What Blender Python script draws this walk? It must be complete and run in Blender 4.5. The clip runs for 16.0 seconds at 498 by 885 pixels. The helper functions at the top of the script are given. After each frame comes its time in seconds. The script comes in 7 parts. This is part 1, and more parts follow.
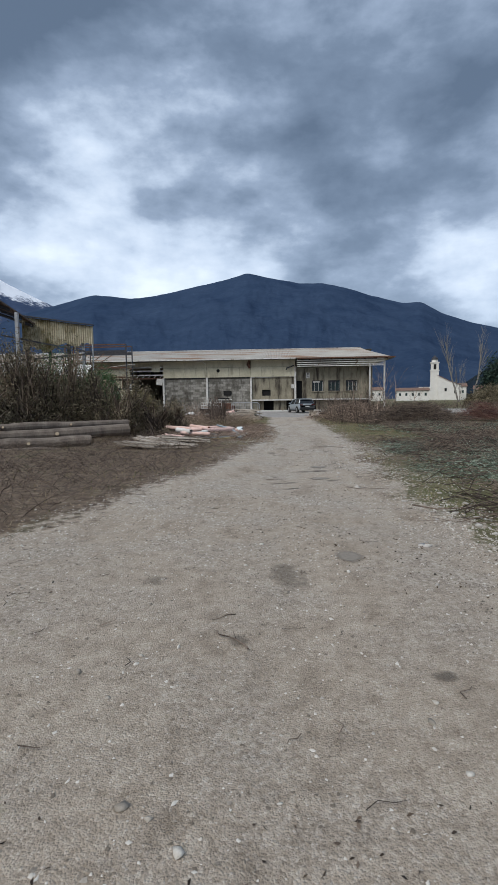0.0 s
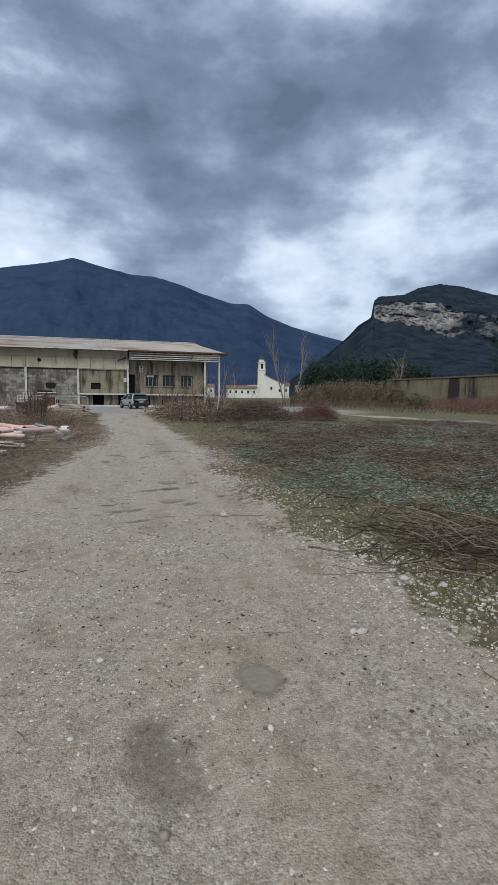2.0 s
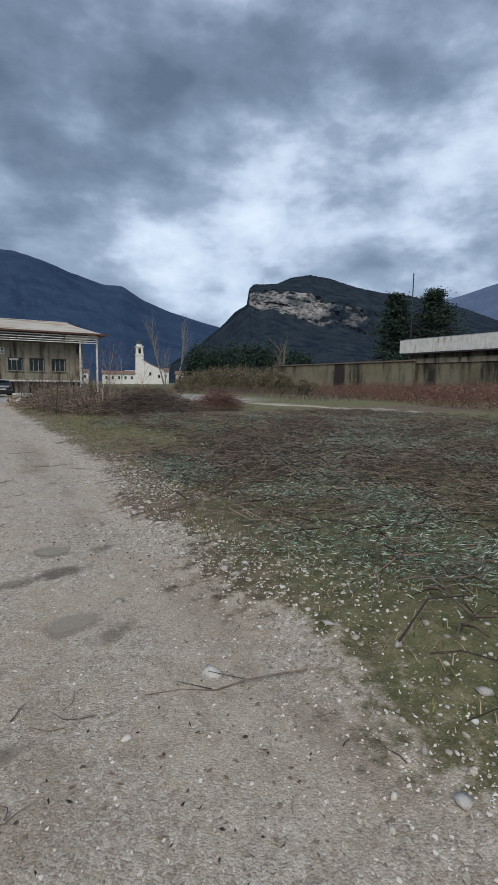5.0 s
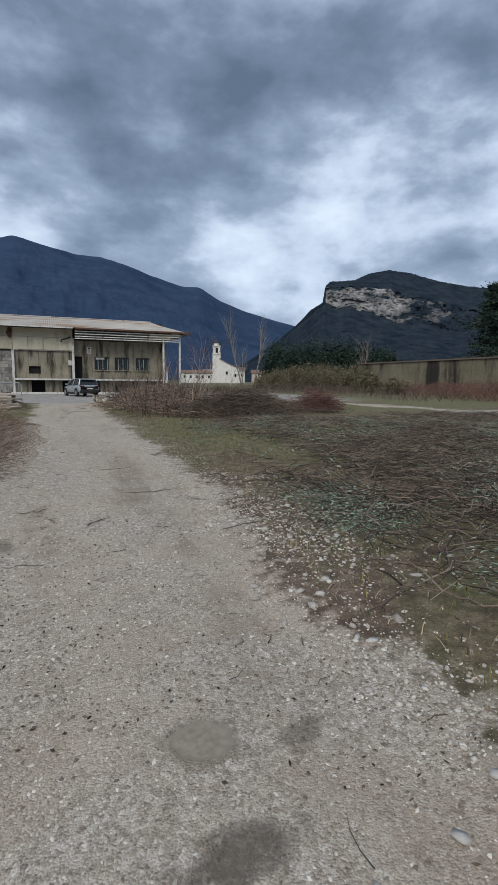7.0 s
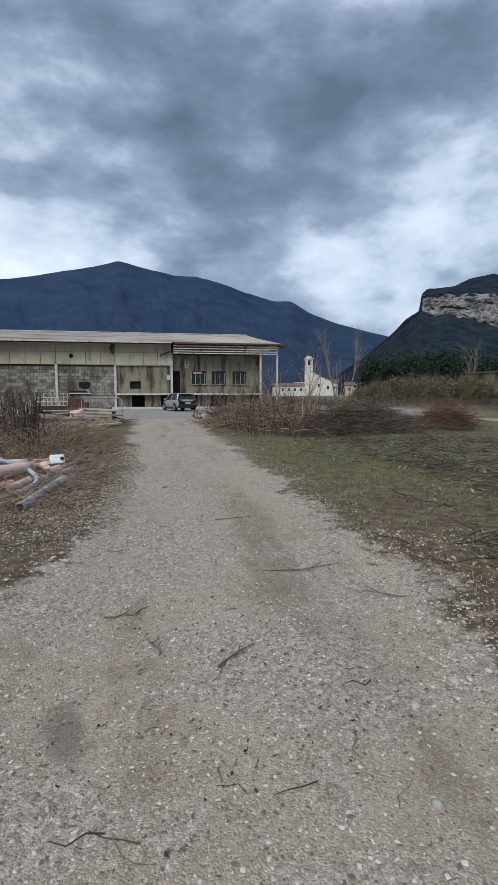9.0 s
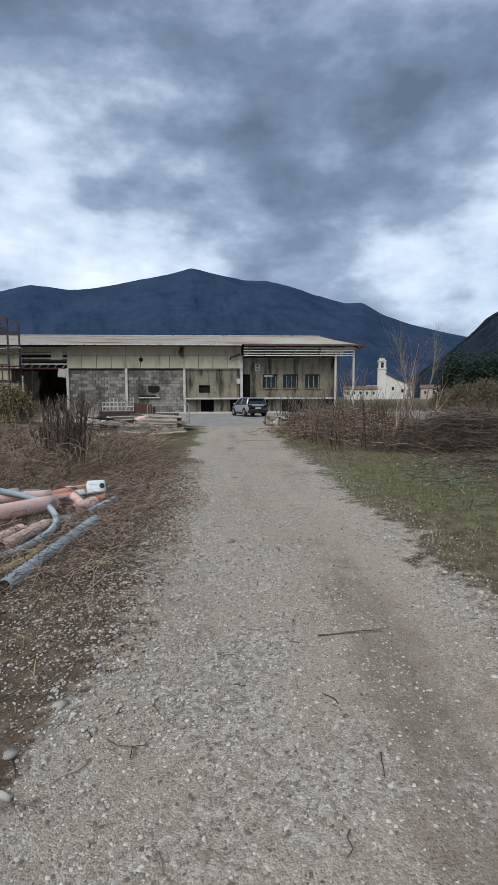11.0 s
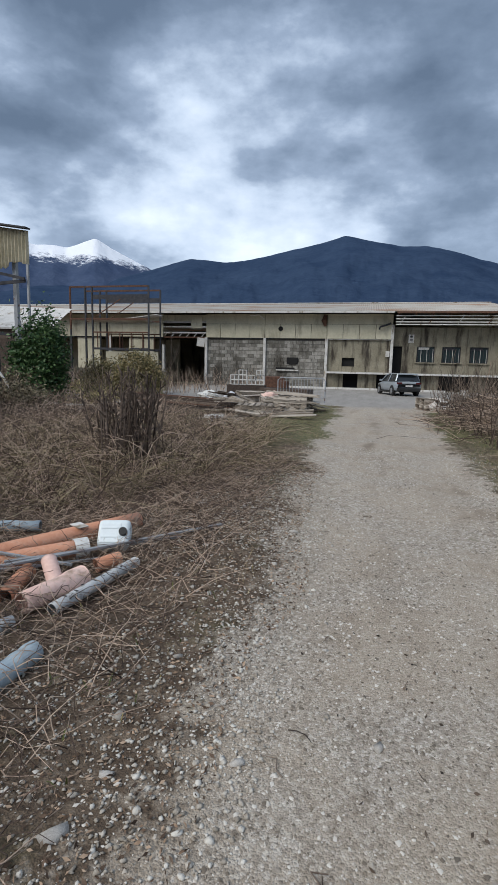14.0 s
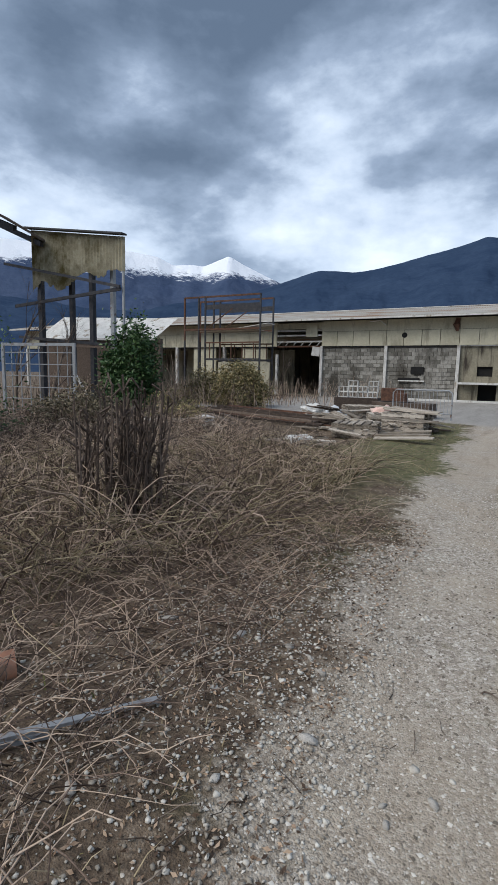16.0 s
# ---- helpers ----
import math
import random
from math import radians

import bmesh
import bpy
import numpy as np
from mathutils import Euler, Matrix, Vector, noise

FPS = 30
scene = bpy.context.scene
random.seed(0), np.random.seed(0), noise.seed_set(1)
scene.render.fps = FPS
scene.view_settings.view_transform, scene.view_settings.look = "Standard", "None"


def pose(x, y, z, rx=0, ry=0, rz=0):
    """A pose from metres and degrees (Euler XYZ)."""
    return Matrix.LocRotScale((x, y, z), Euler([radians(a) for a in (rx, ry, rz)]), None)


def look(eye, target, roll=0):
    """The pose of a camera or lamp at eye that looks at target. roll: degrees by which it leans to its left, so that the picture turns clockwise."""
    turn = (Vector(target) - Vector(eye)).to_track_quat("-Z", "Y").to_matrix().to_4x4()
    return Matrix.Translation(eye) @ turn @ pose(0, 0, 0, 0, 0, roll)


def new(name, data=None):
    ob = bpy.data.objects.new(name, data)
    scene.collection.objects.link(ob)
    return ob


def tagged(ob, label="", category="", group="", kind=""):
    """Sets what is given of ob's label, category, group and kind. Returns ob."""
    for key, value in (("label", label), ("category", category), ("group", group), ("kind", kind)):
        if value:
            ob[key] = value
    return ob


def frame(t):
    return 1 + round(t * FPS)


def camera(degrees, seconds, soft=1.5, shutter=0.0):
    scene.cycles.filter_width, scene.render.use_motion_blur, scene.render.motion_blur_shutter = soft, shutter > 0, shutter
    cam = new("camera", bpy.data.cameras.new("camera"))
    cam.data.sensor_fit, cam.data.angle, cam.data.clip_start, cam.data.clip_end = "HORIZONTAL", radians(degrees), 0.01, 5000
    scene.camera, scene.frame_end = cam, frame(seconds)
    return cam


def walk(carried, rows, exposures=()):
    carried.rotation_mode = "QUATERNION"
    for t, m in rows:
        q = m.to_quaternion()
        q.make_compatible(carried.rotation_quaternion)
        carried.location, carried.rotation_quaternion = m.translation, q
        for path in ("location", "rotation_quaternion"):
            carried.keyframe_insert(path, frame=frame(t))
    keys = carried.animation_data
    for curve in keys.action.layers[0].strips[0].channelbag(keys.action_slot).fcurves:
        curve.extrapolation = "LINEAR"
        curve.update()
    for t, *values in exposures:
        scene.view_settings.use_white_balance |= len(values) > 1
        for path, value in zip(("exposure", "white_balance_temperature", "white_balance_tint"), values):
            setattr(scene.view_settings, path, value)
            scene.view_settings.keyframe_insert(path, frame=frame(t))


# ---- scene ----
cam = camera(53.1, 16.0, 0.5)
PATH = [
    (0, (0.324, -0.282, 1.363), (0.211, 1.708, 1.193), -0.8),
    (0.5, (0.317, 0.192, 1.364), (0.352, 2.185, 1.196), -0.4),
    (1, (0.268, 0.646, 1.4), (0.452, 2.63, 1.224), 0.1),
    (1.5, (0.269, 1.129, 1.42), (0.632, 3.087, 1.233), 0.4),
    (2, (0.218, 1.686, 1.425), (0.765, 3.601, 1.235), 0.7),
    (2.5, (0.218, 2.239, 1.414), (0.906, 4.106, 1.217), 0.9),
    (3, (0.16, 2.793, 1.381), (0.95, 4.618, 1.167), 0.5),
    (3.5, (0.177, 3.42, 1.354), (1.048, 5.207, 1.132), 0.4),
    (6, (0.722, 6.625, 1.474), (1.722, 8.34, 1.231), 0.9),
    (6.5, (0.666, 7.281, 1.431), (1.531, 9.068, 1.183), 0.9),
    (7, (0.636, 7.887, 1.415), (1.36, 9.735, 1.168), 0.6),
    (7.5, (0.575, 8.495, 1.43), (1.186, 10.386, 1.202), 0.4),
    (8, (0.563, 9.097, 1.424), (1.084, 11.017, 1.215), 0.4),
    (8.5, (0.582, 9.719, 1.438), (1.026, 11.659, 1.231), 0.1),
    (9, (0.582, 10.353, 1.431), (0.962, 12.307, 1.233), -0.1),
    (9.5, (0.602, 10.989, 1.443), (0.919, 12.956, 1.264), 0.0),
    (12, (0.755, 14.154, 1.527), (0.772, 16.144, 1.326), -0.0),
    (12.5, (0.807, 14.791, 1.534), (0.786, 16.777, 1.298), 0.5),
    (13, (0.794, 15.366, 1.549), (0.65, 17.342, 1.275), 1.1),
    (13.5, (0.815, 15.946, 1.569), (0.525, 17.902, 1.268), 1.4),
    (14, (0.821, 16.573, 1.59), (0.37, 18.498, 1.291), 1.4),
    (14.5, (0.809, 17.268, 1.631), (0.221, 19.157, 1.34), 1.0),
    (15, (0.824, 17.948, 1.64), (0.108, 19.794, 1.358), 1.0),
    (15.5, (0.848, 18.627, 1.597), (0.019, 20.427, 1.33), 1.1),
    (16, (0.86, 19.347, 1.581), (-0.054, 21.106, 1.314), 1.2),
]
walk(cam, [(t, look(eye, target, roll)) for t, eye, target, roll in PATH], ((0, 0.60), (3, 0.55), (7, 0.53), (12, 0.62), (16, 0.68)))

# ---- world and sun ----
SUN_AZ, SUN_EL = -140.0, 46.0   # degrees, west of the way walked; the sun is behind cloud


def sun_dir():
    a, e = radians(SUN_AZ), radians(SUN_EL)
    return Vector((math.sin(a) * math.cos(e), math.cos(a) * math.cos(e), math.sin(e)))


def N(tree, kind, **inputs):
    n = tree.nodes.new(kind)
    for k, v in inputs.items():
        if k in ("operation", "blend_type", "data_type", "sky_type", "sun_disc", "sun_elevation", "sun_rotation", "attribute_name", "noise_dimensions", "feature", "distance", "wave_type", "bands_direction"):
            if k == "operation": n.operation = v
            elif k == "blend_type": n.blend_type = v
            elif k == "data_type": n.data_type = v
            elif k == "sky_type": n.sky_type = v
            elif k == "sun_disc": n.sun_disc = v
            elif k == "sun_elevation": n.sun_elevation = v
            elif k == "sun_rotation": n.sun_rotation = v
            elif k == "attribute_name": n.attribute_name = v
            elif k == "feature": n.feature = v
            elif k == "wave_type": n.wave_type = v
            elif k == "bands_direction": n.bands_direction = v
        else:
            sock = n.inputs[int(k[1:])] if k[0] == "i" and k[1:].isdigit() else n.inputs[k]
            if isinstance(v, bpy.types.NodeSocket):
                tree.links.new(v, sock)
            else:
                sock.default_value = v
    return n


def math_node(tree, op, a, b=0.0, clamp=False):
    n = N(tree, "ShaderNodeMath", operation=op, i0=a, i1=b)
    n.use_clamp = clamp
    return n.outputs[0]


def ramp(tree, fac, stops):
    n = N(tree, "ShaderNodeValToRGB", Fac=fac)
    while len(n.color_ramp.elements) < len(stops):
        n.color_ramp.elements.new(0.5)
    for e, (p, c) in zip(n.color_ramp.elements, stops):
        e.position = p
        e.color = (*c, 1) if len(c) == 3 else c
    return n.outputs["Color"]


def mix(tree, fac, a, b, blend="MIX"):
    n = N(tree, "ShaderNodeMix", data_type="RGBA")
    n.blend_type = blend
    for sock, v in ((n.inputs[0], fac), (n.inputs[6], a), (n.inputs[7], b)):
        if isinstance(v, bpy.types.NodeSocket):
            tree.links.new(v, sock)
        elif isinstance(v, (tuple, list)):
            sock.default_value = (*v, 1) if len(v) == 3 else v
        else:
            sock.default_value = v
    return n.outputs[2]


def make_world():
    w = bpy.data.worlds.new("overcast_sky")
    scene.world = w
    w.use_nodes = True
    t = w.node_tree
    t.nodes.clear()
    co = N(t, "ShaderNodeTexCoord").outputs["Generated"]
    sep = N(t, "ShaderNodeSeparateXYZ", Vector=co)
    up = math_node(t, "MAXIMUM", sep.outputs["Z"], 0.0)
    p = N(t, "ShaderNodeCombineXYZ", X=sep.outputs["X"], Y=sep.outputs["Y"], Z=math_node(t, "ADD", math_node(t, "MULTIPLY", sep.outputs["Z"], 1.9), CLOUD_SEED)).outputs[0]
    big = N(t, "ShaderNodeTexNoise", Vector=p, Scale=2.0, Detail=2.0, Roughness=0.5, Distortion=0.0).outputs["Fac"]
    mid = N(t, "ShaderNodeTexNoise", Vector=p, Scale=4.6, Detail=9.0, Roughness=0.55, Distortion=0.06).outputs["Fac"]
    mass = math_node(t, "ADD", math_node(t, "MULTIPLY", big, 0.55), math_node(t, "MULTIPLY", mid, 0.53))
    low = math_node(t, "SUBTRACT", 1.0, math_node(t, "MULTIPLY", up, 2.6), True)
    mass = math_node(t, "ADD", mass, math_node(t, "ADD", math_node(t, "MULTIPLY", low, 0.055), 0.02))
    d = sun_dir()
    dot = N(t, "ShaderNodeVectorMath", operation="DOT_PRODUCT", i0=co, i1=tuple(d)).outputs["Value"]
    glow = math_node(t, "POWER", math_node(t, "MAXIMUM", dot, 0.0), 9.0)
    mass = math_node(t, "ADD", mass, math_node(t, "MULTIPLY", glow, 0.10))
    cloud = ramp(t, mass, [(0.42, (0.088, 0.125, 0.185)), (0.51, (0.145, 0.195, 0.275)), (0.575, (0.235, 0.30, 0.405)), (0.64, (0.43, 0.515, 0.64)), (0.76, (0.68, 0.76, 0.86))])
    sky = N(t, "ShaderNodeTexSky", sky_type="NISHITA", sun_disc=False, sun_elevation=radians(SUN_EL), sun_rotation=radians(SUN_AZ)).outputs[0]
    sky = mix(t, 1.0, sky, (0.09, 0.09, 0.09), "MULTIPLY")
    both = mix(t, 0.93, sky, cloud)
    bg = N(t, "ShaderNodeBackground", Color=both, Strength=SKY_STRENGTH)
    out = N(t, "ShaderNodeOutputWorld")
    t.links.new(bg.outputs[0], out.inputs["Surface"])
    lamp = bpy.data.lights.new("sun", "SUN")
    lamp.energy, lamp.angle, lamp.color = SUN_STRENGTH, radians(40), (1.0, 0.955, 0.89)
    ob = new("sun", lamp)
    ob.matrix_world = look(d * 60, (0, 0, 0))


CLOUD_SEED, SKY_STRENGTH, SUN_STRENGTH = 5.2, 0.95, 1.5
make_world()
R = np.random.default_rng(7)


# ---- materials ----
def mat(name, cols, scale=3.0, rough=0.85, bump=0.3, metal=0.0, fine=12.0, island=0.0, obrand=0.0, stretch=(1, 1, 1), stain=None, spec=0.3, bumpdist=0.01, space="Object"):
    """cols: dark to light tones over a two-scale grain; stain: (colour, amount, stretch) in patches of their own."""
    m = bpy.data.materials.new(name)
    m.use_nodes = True
    t = m.node_tree
    t.nodes.clear()
    if space == "World":
        co = N(t, "ShaderNodeNewGeometry").outputs["Position"]
    else:
        co = N(t, "ShaderNodeTexCoord").outputs["Object"]
    mp = N(t, "ShaderNodeMapping", Vector=co, Scale=stretch).outputs[0]
    a = N(t, "ShaderNodeTexNoise", Vector=mp, Scale=scale, Detail=6.0, Roughness=0.6).outputs["Fac"]
    b = N(t, "ShaderNodeTexNoise", Vector=mp, Scale=scale * fine, Detail=5.0, Roughness=0.65).outputs["Fac"]
    f = math_node(t, "ADD", math_node(t, "MULTIPLY", a, 0.6), math_node(t, "MULTIPLY", b, 0.4))
    if island:
        r = N(t, "ShaderNodeNewGeometry").outputs["Random Per Island"]
        f = math_node(t, "ADD", f, math_node(t, "MULTIPLY", math_node(t, "SUBTRACT", r, 0.5), island))
    if obrand:
        r = N(t, "ShaderNodeObjectInfo").outputs["Random"]
        f = math_node(t, "ADD", f, math_node(t, "MULTIPLY", math_node(t, "SUBTRACT", r, 0.5), obrand))
    n = len(cols)
    col = ramp(t, f, [(0.32 + 0.36 * i / max(1, n - 1), c) for i, c in enumerate(cols)])
    if stain:
        sc, amount, sst = stain
        sm = N(t, "ShaderNodeMapping", Vector=co, Scale=sst).outputs[0]
        s = N(t, "ShaderNodeTexNoise", Vector=sm, Scale=1.0, Detail=7.0, Roughness=0.65).outputs["Fac"]
        s = N(t, "ShaderNodeMapRange", Value=s, i1=0.62 - amount * 0.3, i2=0.70 - amount * 0.2).outputs[0]
        col = mix(t, s, col, sc)
    bs = N(t, "ShaderNodeBsdfPrincipled", Roughness=rough, Metallic=metal)
    bs.inputs["Specular IOR Level"].default_value = spec
    t.links.new(col, bs.inputs["Base Color"])
    if bump:
        bn = N(t, "ShaderNodeBump", Strength=bump, Distance=bumpdist, Height=b)
        t.links.new(bn.outputs[0], bs.inputs["Normal"])
    out = N(t, "ShaderNodeOutputMaterial")
    t.links.new(bs.outputs[0], out.inputs["Surface"])
    return m


def glass_mat(name, col, rough=0.08):
    m = bpy.data.materials.new(name)
    m.use_nodes = True
    bs = m.node_tree.nodes["Principled BSDF"]
    bs.inputs["Base Color"].default_value = (*col, 1)
    bs.inputs["Roughness"].default_value = rough
    return m


def ground_mat():
    m = bpy.data.materials.new("ground_cover")
    m.use_nodes = True
    t = m.node_tree
    t.nodes.clear()
    pos = N(t, "ShaderNodeNewGeometry").outputs["Position"]
    cov = N(t, "ShaderNodeVertexColor")
    cov.layer_name = "cover"
    sep = N(t, "ShaderNodeSeparateColor", Color=cov.outputs[0])
    n1 = N(t, "ShaderNodeTexNoise", Vector=pos, Scale=0.9, Detail=8.0, Roughness=0.62).outputs["Fac"]
    n2 = N(t, "ShaderNodeTexNoise", Vector=pos, Scale=7.0, Detail=6.0, Roughness=0.65).outputs["Fac"]
    n3 = N(t, "ShaderNodeTexNoise", Vector=pos, Scale=60.0, Detail=4.0, Roughness=0.7).outputs["Fac"]
    vor = N(t, "ShaderNodeTexVoronoi", Vector=pos, Scale=48.0)
    vor2 = N(t, "ShaderNodeTexVoronoi", Vector=pos, Scale=120.0)
    long = N(t, "ShaderNodeMapping", Vector=pos, Scale=(1.0, 0.16, 1.0)).outputs[0]
    n4 = N(t, "ShaderNodeTexNoise", Vector=long, Scale=1.5, Detail=6.0, Roughness=0.6).outputs["Fac"]
    # crushed stone and dust
    g = math_node(t, "ADD", math_node(t, "MULTIPLY", n4, 0.45), math_node(t, "MULTIPLY", n2, 0.35))
    g = math_node(t, "ADD", g, math_node(t, "MULTIPLY", n3, 0.3))
    dust = ramp(t, g, [(0.40, (0.225, 0.178, 0.13)), (0.52, (0.36, 0.292, 0.218)), (0.64, (0.465, 0.398, 0.315))])
    chips = ramp(t, vor.outputs["Color"], [(0.15, (0.13, 0.11, 0.09)), (0.5, (0.36, 0.315, 0.262)), (0.9, (0.68, 0.64, 0.58))])
    # fine stone tones; the darkest paint the shade in crevices between stones
    grit_and_gap_shade = ramp(t, vor2.outputs["Color"], [(0.12, (0.10, 0.082, 0.064)), (0.45, (0.33, 0.285, 0.235)), (0.75, (0.47, 0.42, 0.355)), (0.97, (0.84, 0.80, 0.74))])
    where = N(t, "ShaderNodeMapRange", Value=n1, i1=0.44, i2=0.62).outputs[0]
    road = mix(t, math_node(t, "ADD", 0.38, math_node(t, "MULTIPLY", where, 0.35)), dust, grit_and_gap_shade)
    road = mix(t, math_node(t, "ADD", 0.08, math_node(t, "MULTIPLY", where, 0.42)), road, chips)
    damp = N(t, "ShaderNodeMapRange", Value=math_node(t, "ADD", math_node(t, "MULTIPLY", n1, 0.5), math_node(t, "MULTIPLY", n4, 0.5)), i1=0.46, i2=0.36).outputs[0]
    road = mix(t, math_node(t, "MULTIPLY", damp, 0.55), road, (0.17, 0.135, 0.10))
    # bare brown earth where the track begins
    xyz = N(t, "ShaderNodeSeparateXYZ", Vector=pos)
    early = N(t, "ShaderNodeMapRange", Value=math_node(t, "ADD", xyz.outputs[1], math_node(t, "MULTIPLY", math_node(t, "SUBTRACT", n1, 0.5), 9.0)), i1=9.0, i2=3.0).outputs[0]
    earth = ramp(t, math_node(t, "ADD", math_node(t, "MULTIPLY", n2, 0.55), math_node(t, "MULTIPLY", n3, 0.45)), [(0.38, (0.15, 0.116, 0.086)), (0.50, (0.33, 0.268, 0.205)), (0.62, (0.50, 0.425, 0.34))])
    road = mix(t, math_node(t, "MULTIPLY", early, 0.42), road, earth)
    moss = N(t, "ShaderNodeMapRange", Value=math_node(t, "ADD", math_node(t, "MULTIPLY", n2, 0.7), math_node(t, "MULTIPLY", n1, 0.3)), i1=0.58, i2=0.68).outputs[0]
    road = mix(t, math_node(t, "MULTIPLY", moss, 0.5), road, (0.15, 0.13, 0.065))
    # soil with leaf litter and thin grass
    s = math_node(t, "ADD", math_node(t, "MULTIPLY", n2, 0.6), math_node(t, "MULTIPLY", n3, 0.45))
    soil = ramp(t, s, [(0.36, (0.055, 0.040, 0.030)), (0.5, (0.115, 0.083, 0.058)), (0.60, (0.19, 0.145, 0.105)), (0.72, (0.36, 0.30, 0.235))])
    grass = ramp(t, s, [(0.36, (0.045, 0.050, 0.020)), (0.52, (0.125, 0.120, 0.058)), (0.64, (0.205, 0.182, 0.100)), (0.76, (0.34, 0.30, 0.19))])
    gm = N(t, "ShaderNodeMapRange", Value=math_node(t, "ADD", sep.outputs[1], math_node(t, "MULTIPLY", math_node(t, "SUBTRACT", n1, 0.5), 1.5)), i1=0.3, i2=0.7).outputs[0]
    verge = mix(t, gm, soil, grass)
    rm = math_node(t, "ADD", sep.outputs[0], math_node(t, "MULTIPLY", math_node(t, "SUBTRACT", n1, 0.5), 1.5))
    rm = math_node(t, "ADD", rm, math_node(t, "MULTIPLY", math_node(t, "SUBTRACT", n2, 0.5), 1.3))
    rm = N(t, "ShaderNodeMapRange", Value=rm, i1=0.38, i2=0.62).outputs[0]
    col = mix(t, rm, verge, road)
    pale = ramp(t, math_node(t, "ADD", math_node(t, "MULTIPLY", n4, 0.5), math_node(t, "MULTIPLY", n2, 0.5)), [(0.35, (0.22, 0.205, 0.185)), (0.65, (0.37, 0.35, 0.325))])
    col = mix(t, sep.outputs[2], col, pale)
    bs = N(t, "ShaderNodeBsdfPrincipled", Roughness=0.92)
    bs.inputs["Specular IOR Level"].default_value = 0.25
    t.links.new(col, bs.inputs["Base Color"])
    h = math_node(t, "ADD", math_node(t, "MULTIPLY", n3, 0.5), math_node(t, "MULTIPLY", vor2.outputs["Distance"], -0.25))
    h = math_node(t, "ADD", h, math_node(t, "MULTIPLY", n2, 0.8))
    bn = N(t, "ShaderNodeBump", Strength=0.9, Distance=0.022, Height=h)
    t.links.new(bn.outputs[0], bs.inputs["Normal"])
    out = N(t, "ShaderNodeOutputMaterial")
    t.links.new(bs.outputs[0], out.inputs["Surface"])
    return m


def mountain_mat(name, dark, light, snow_from=None, rock=False, scale=0.01):
    m = bpy.data.materials.new(name)
    m.use_nodes = True
    t = m.node_tree
    t.nodes.clear()
    geo = N(t, "ShaderNodeNewGeometry")
    pos = geo.outputs["Position"]
    n1 = N(t, "ShaderNodeTexNoise", Vector=pos, Scale=scale, Detail=8.0, Roughness=0.6).outputs["Fac"]
    n2 = N(t, "ShaderNodeTexNoise", Vector=pos, Scale=scale * 7, Detail=5.0, Roughness=0.7).outputs["Fac"]
    f = math_node(t, "ADD", math_node(t, "MULTIPLY", n1, 0.6), math_node(t, "MULTIPLY", n2, 0.4))
    col = ramp(t, f, [(0.38, dark), (0.64, light)])
    if rock:
        strata = N(t, "ShaderNodeMapping", Vector=pos, Scale=(0.8, 0.8, 1.7)).outputs[0]
        r1 = N(t, "ShaderNodeTexNoise", Vector=strata, Scale=0.075, Detail=8.0, Roughness=0.68).outputs["Fac"]
        r2 = N(t, "ShaderNodeTexNoise", Vector=strata, Scale=0.034, Detail=6.0, Roughness=0.6).outputs["Fac"]
        stone = ramp(t, r1, [(0.38, (0.06, 0.062, 0.068)), (0.47, (0.24, 0.232, 0.225)), (0.62, (0.50, 0.48, 0.46))])
        bare = N(t, "ShaderNodeVertexColor")
        bare.layer_name = "bare"
        k = math_node(t, "SUBTRACT", math_node(t, "MULTIPLY", bare.outputs[0], 1.56), math_node(t, "MULTIPLY", math_node(t, "ADD", r2, math_node(t, "MULTIPLY", r1, 1.5)), 1.0))
        k = N(t, "ShaderNodeMapRange", Value=k, i1=0.12, i2=0.36).outputs[0]
        col = mix(t, k, col, stone)
    if snow_from:
        z = N(t, "ShaderNodeSeparateXYZ", Vector=pos).outputs[2]
        z = math_node(t, "ADD", z, math_node(t, "MULTIPLY", math_node(t, "SUBTRACT", n2, 0.5), 190.0))
        z = math_node(t, "ADD", z, math_node(t, "MULTIPLY", math_node(t, "SUBTRACT", n1, 0.5), 200.0))
        k = N(t, "ShaderNodeMapRange", Value=z, i1=snow_from, i2=snow_from + 45).outputs[0]
        col = mix(t, k, col, (0.82, 0.85, 0.9))
    bs = N(t, "ShaderNodeBsdfPrincipled", Roughness=1.0)
    bs.inputs["Specular IOR Level"].default_value = 0.0
    t.links.new(col, bs.inputs["Base Color"])
    bn = N(t, "ShaderNodeBump", Strength=0.8, Distance=0.12 / scale, Height=f)
    t.links.new(bn.outputs[0], bs.inputs["Normal"])
    out = N(t, "ShaderNodeOutputMaterial")
    t.links.new(bs.outputs[0], out.inputs["Surface"])
    return m


M_GROUND = ground_mat()
M_STONE = mat("limestone", [(0.25, 0.22, 0.18), (0.42, 0.38, 0.325), (0.60, 0.575, 0.52)], 5, island=0.35, bump=0.4)
M_CHIPS = mat("crushed_stone", [(0.15, 0.125, 0.10), (0.34, 0.30, 0.25), (0.46, 0.415, 0.36), (0.60, 0.565, 0.51)], 5, island=0.85, bump=0)
M_STONE_OB = mat("limestone_cobble", [(0.28, 0.255, 0.22), (0.42, 0.39, 0.35), (0.58, 0.55, 0.51)], 9, obrand=0.3, bump=0.5)
M_TWIG = mat("dead_twigs", [(0.042, 0.031, 0.025), (0.115, 0.086, 0.068), (0.25, 0.196, 0.152)], 4, island=0.5, bump=0)
M_BRAMBLE = mat("bramble_canes", [(0.070, 0.048, 0.038), (0.205, 0.145, 0.112), (0.50, 0.385, 0.295)], 4, island=0.75, bump=0)
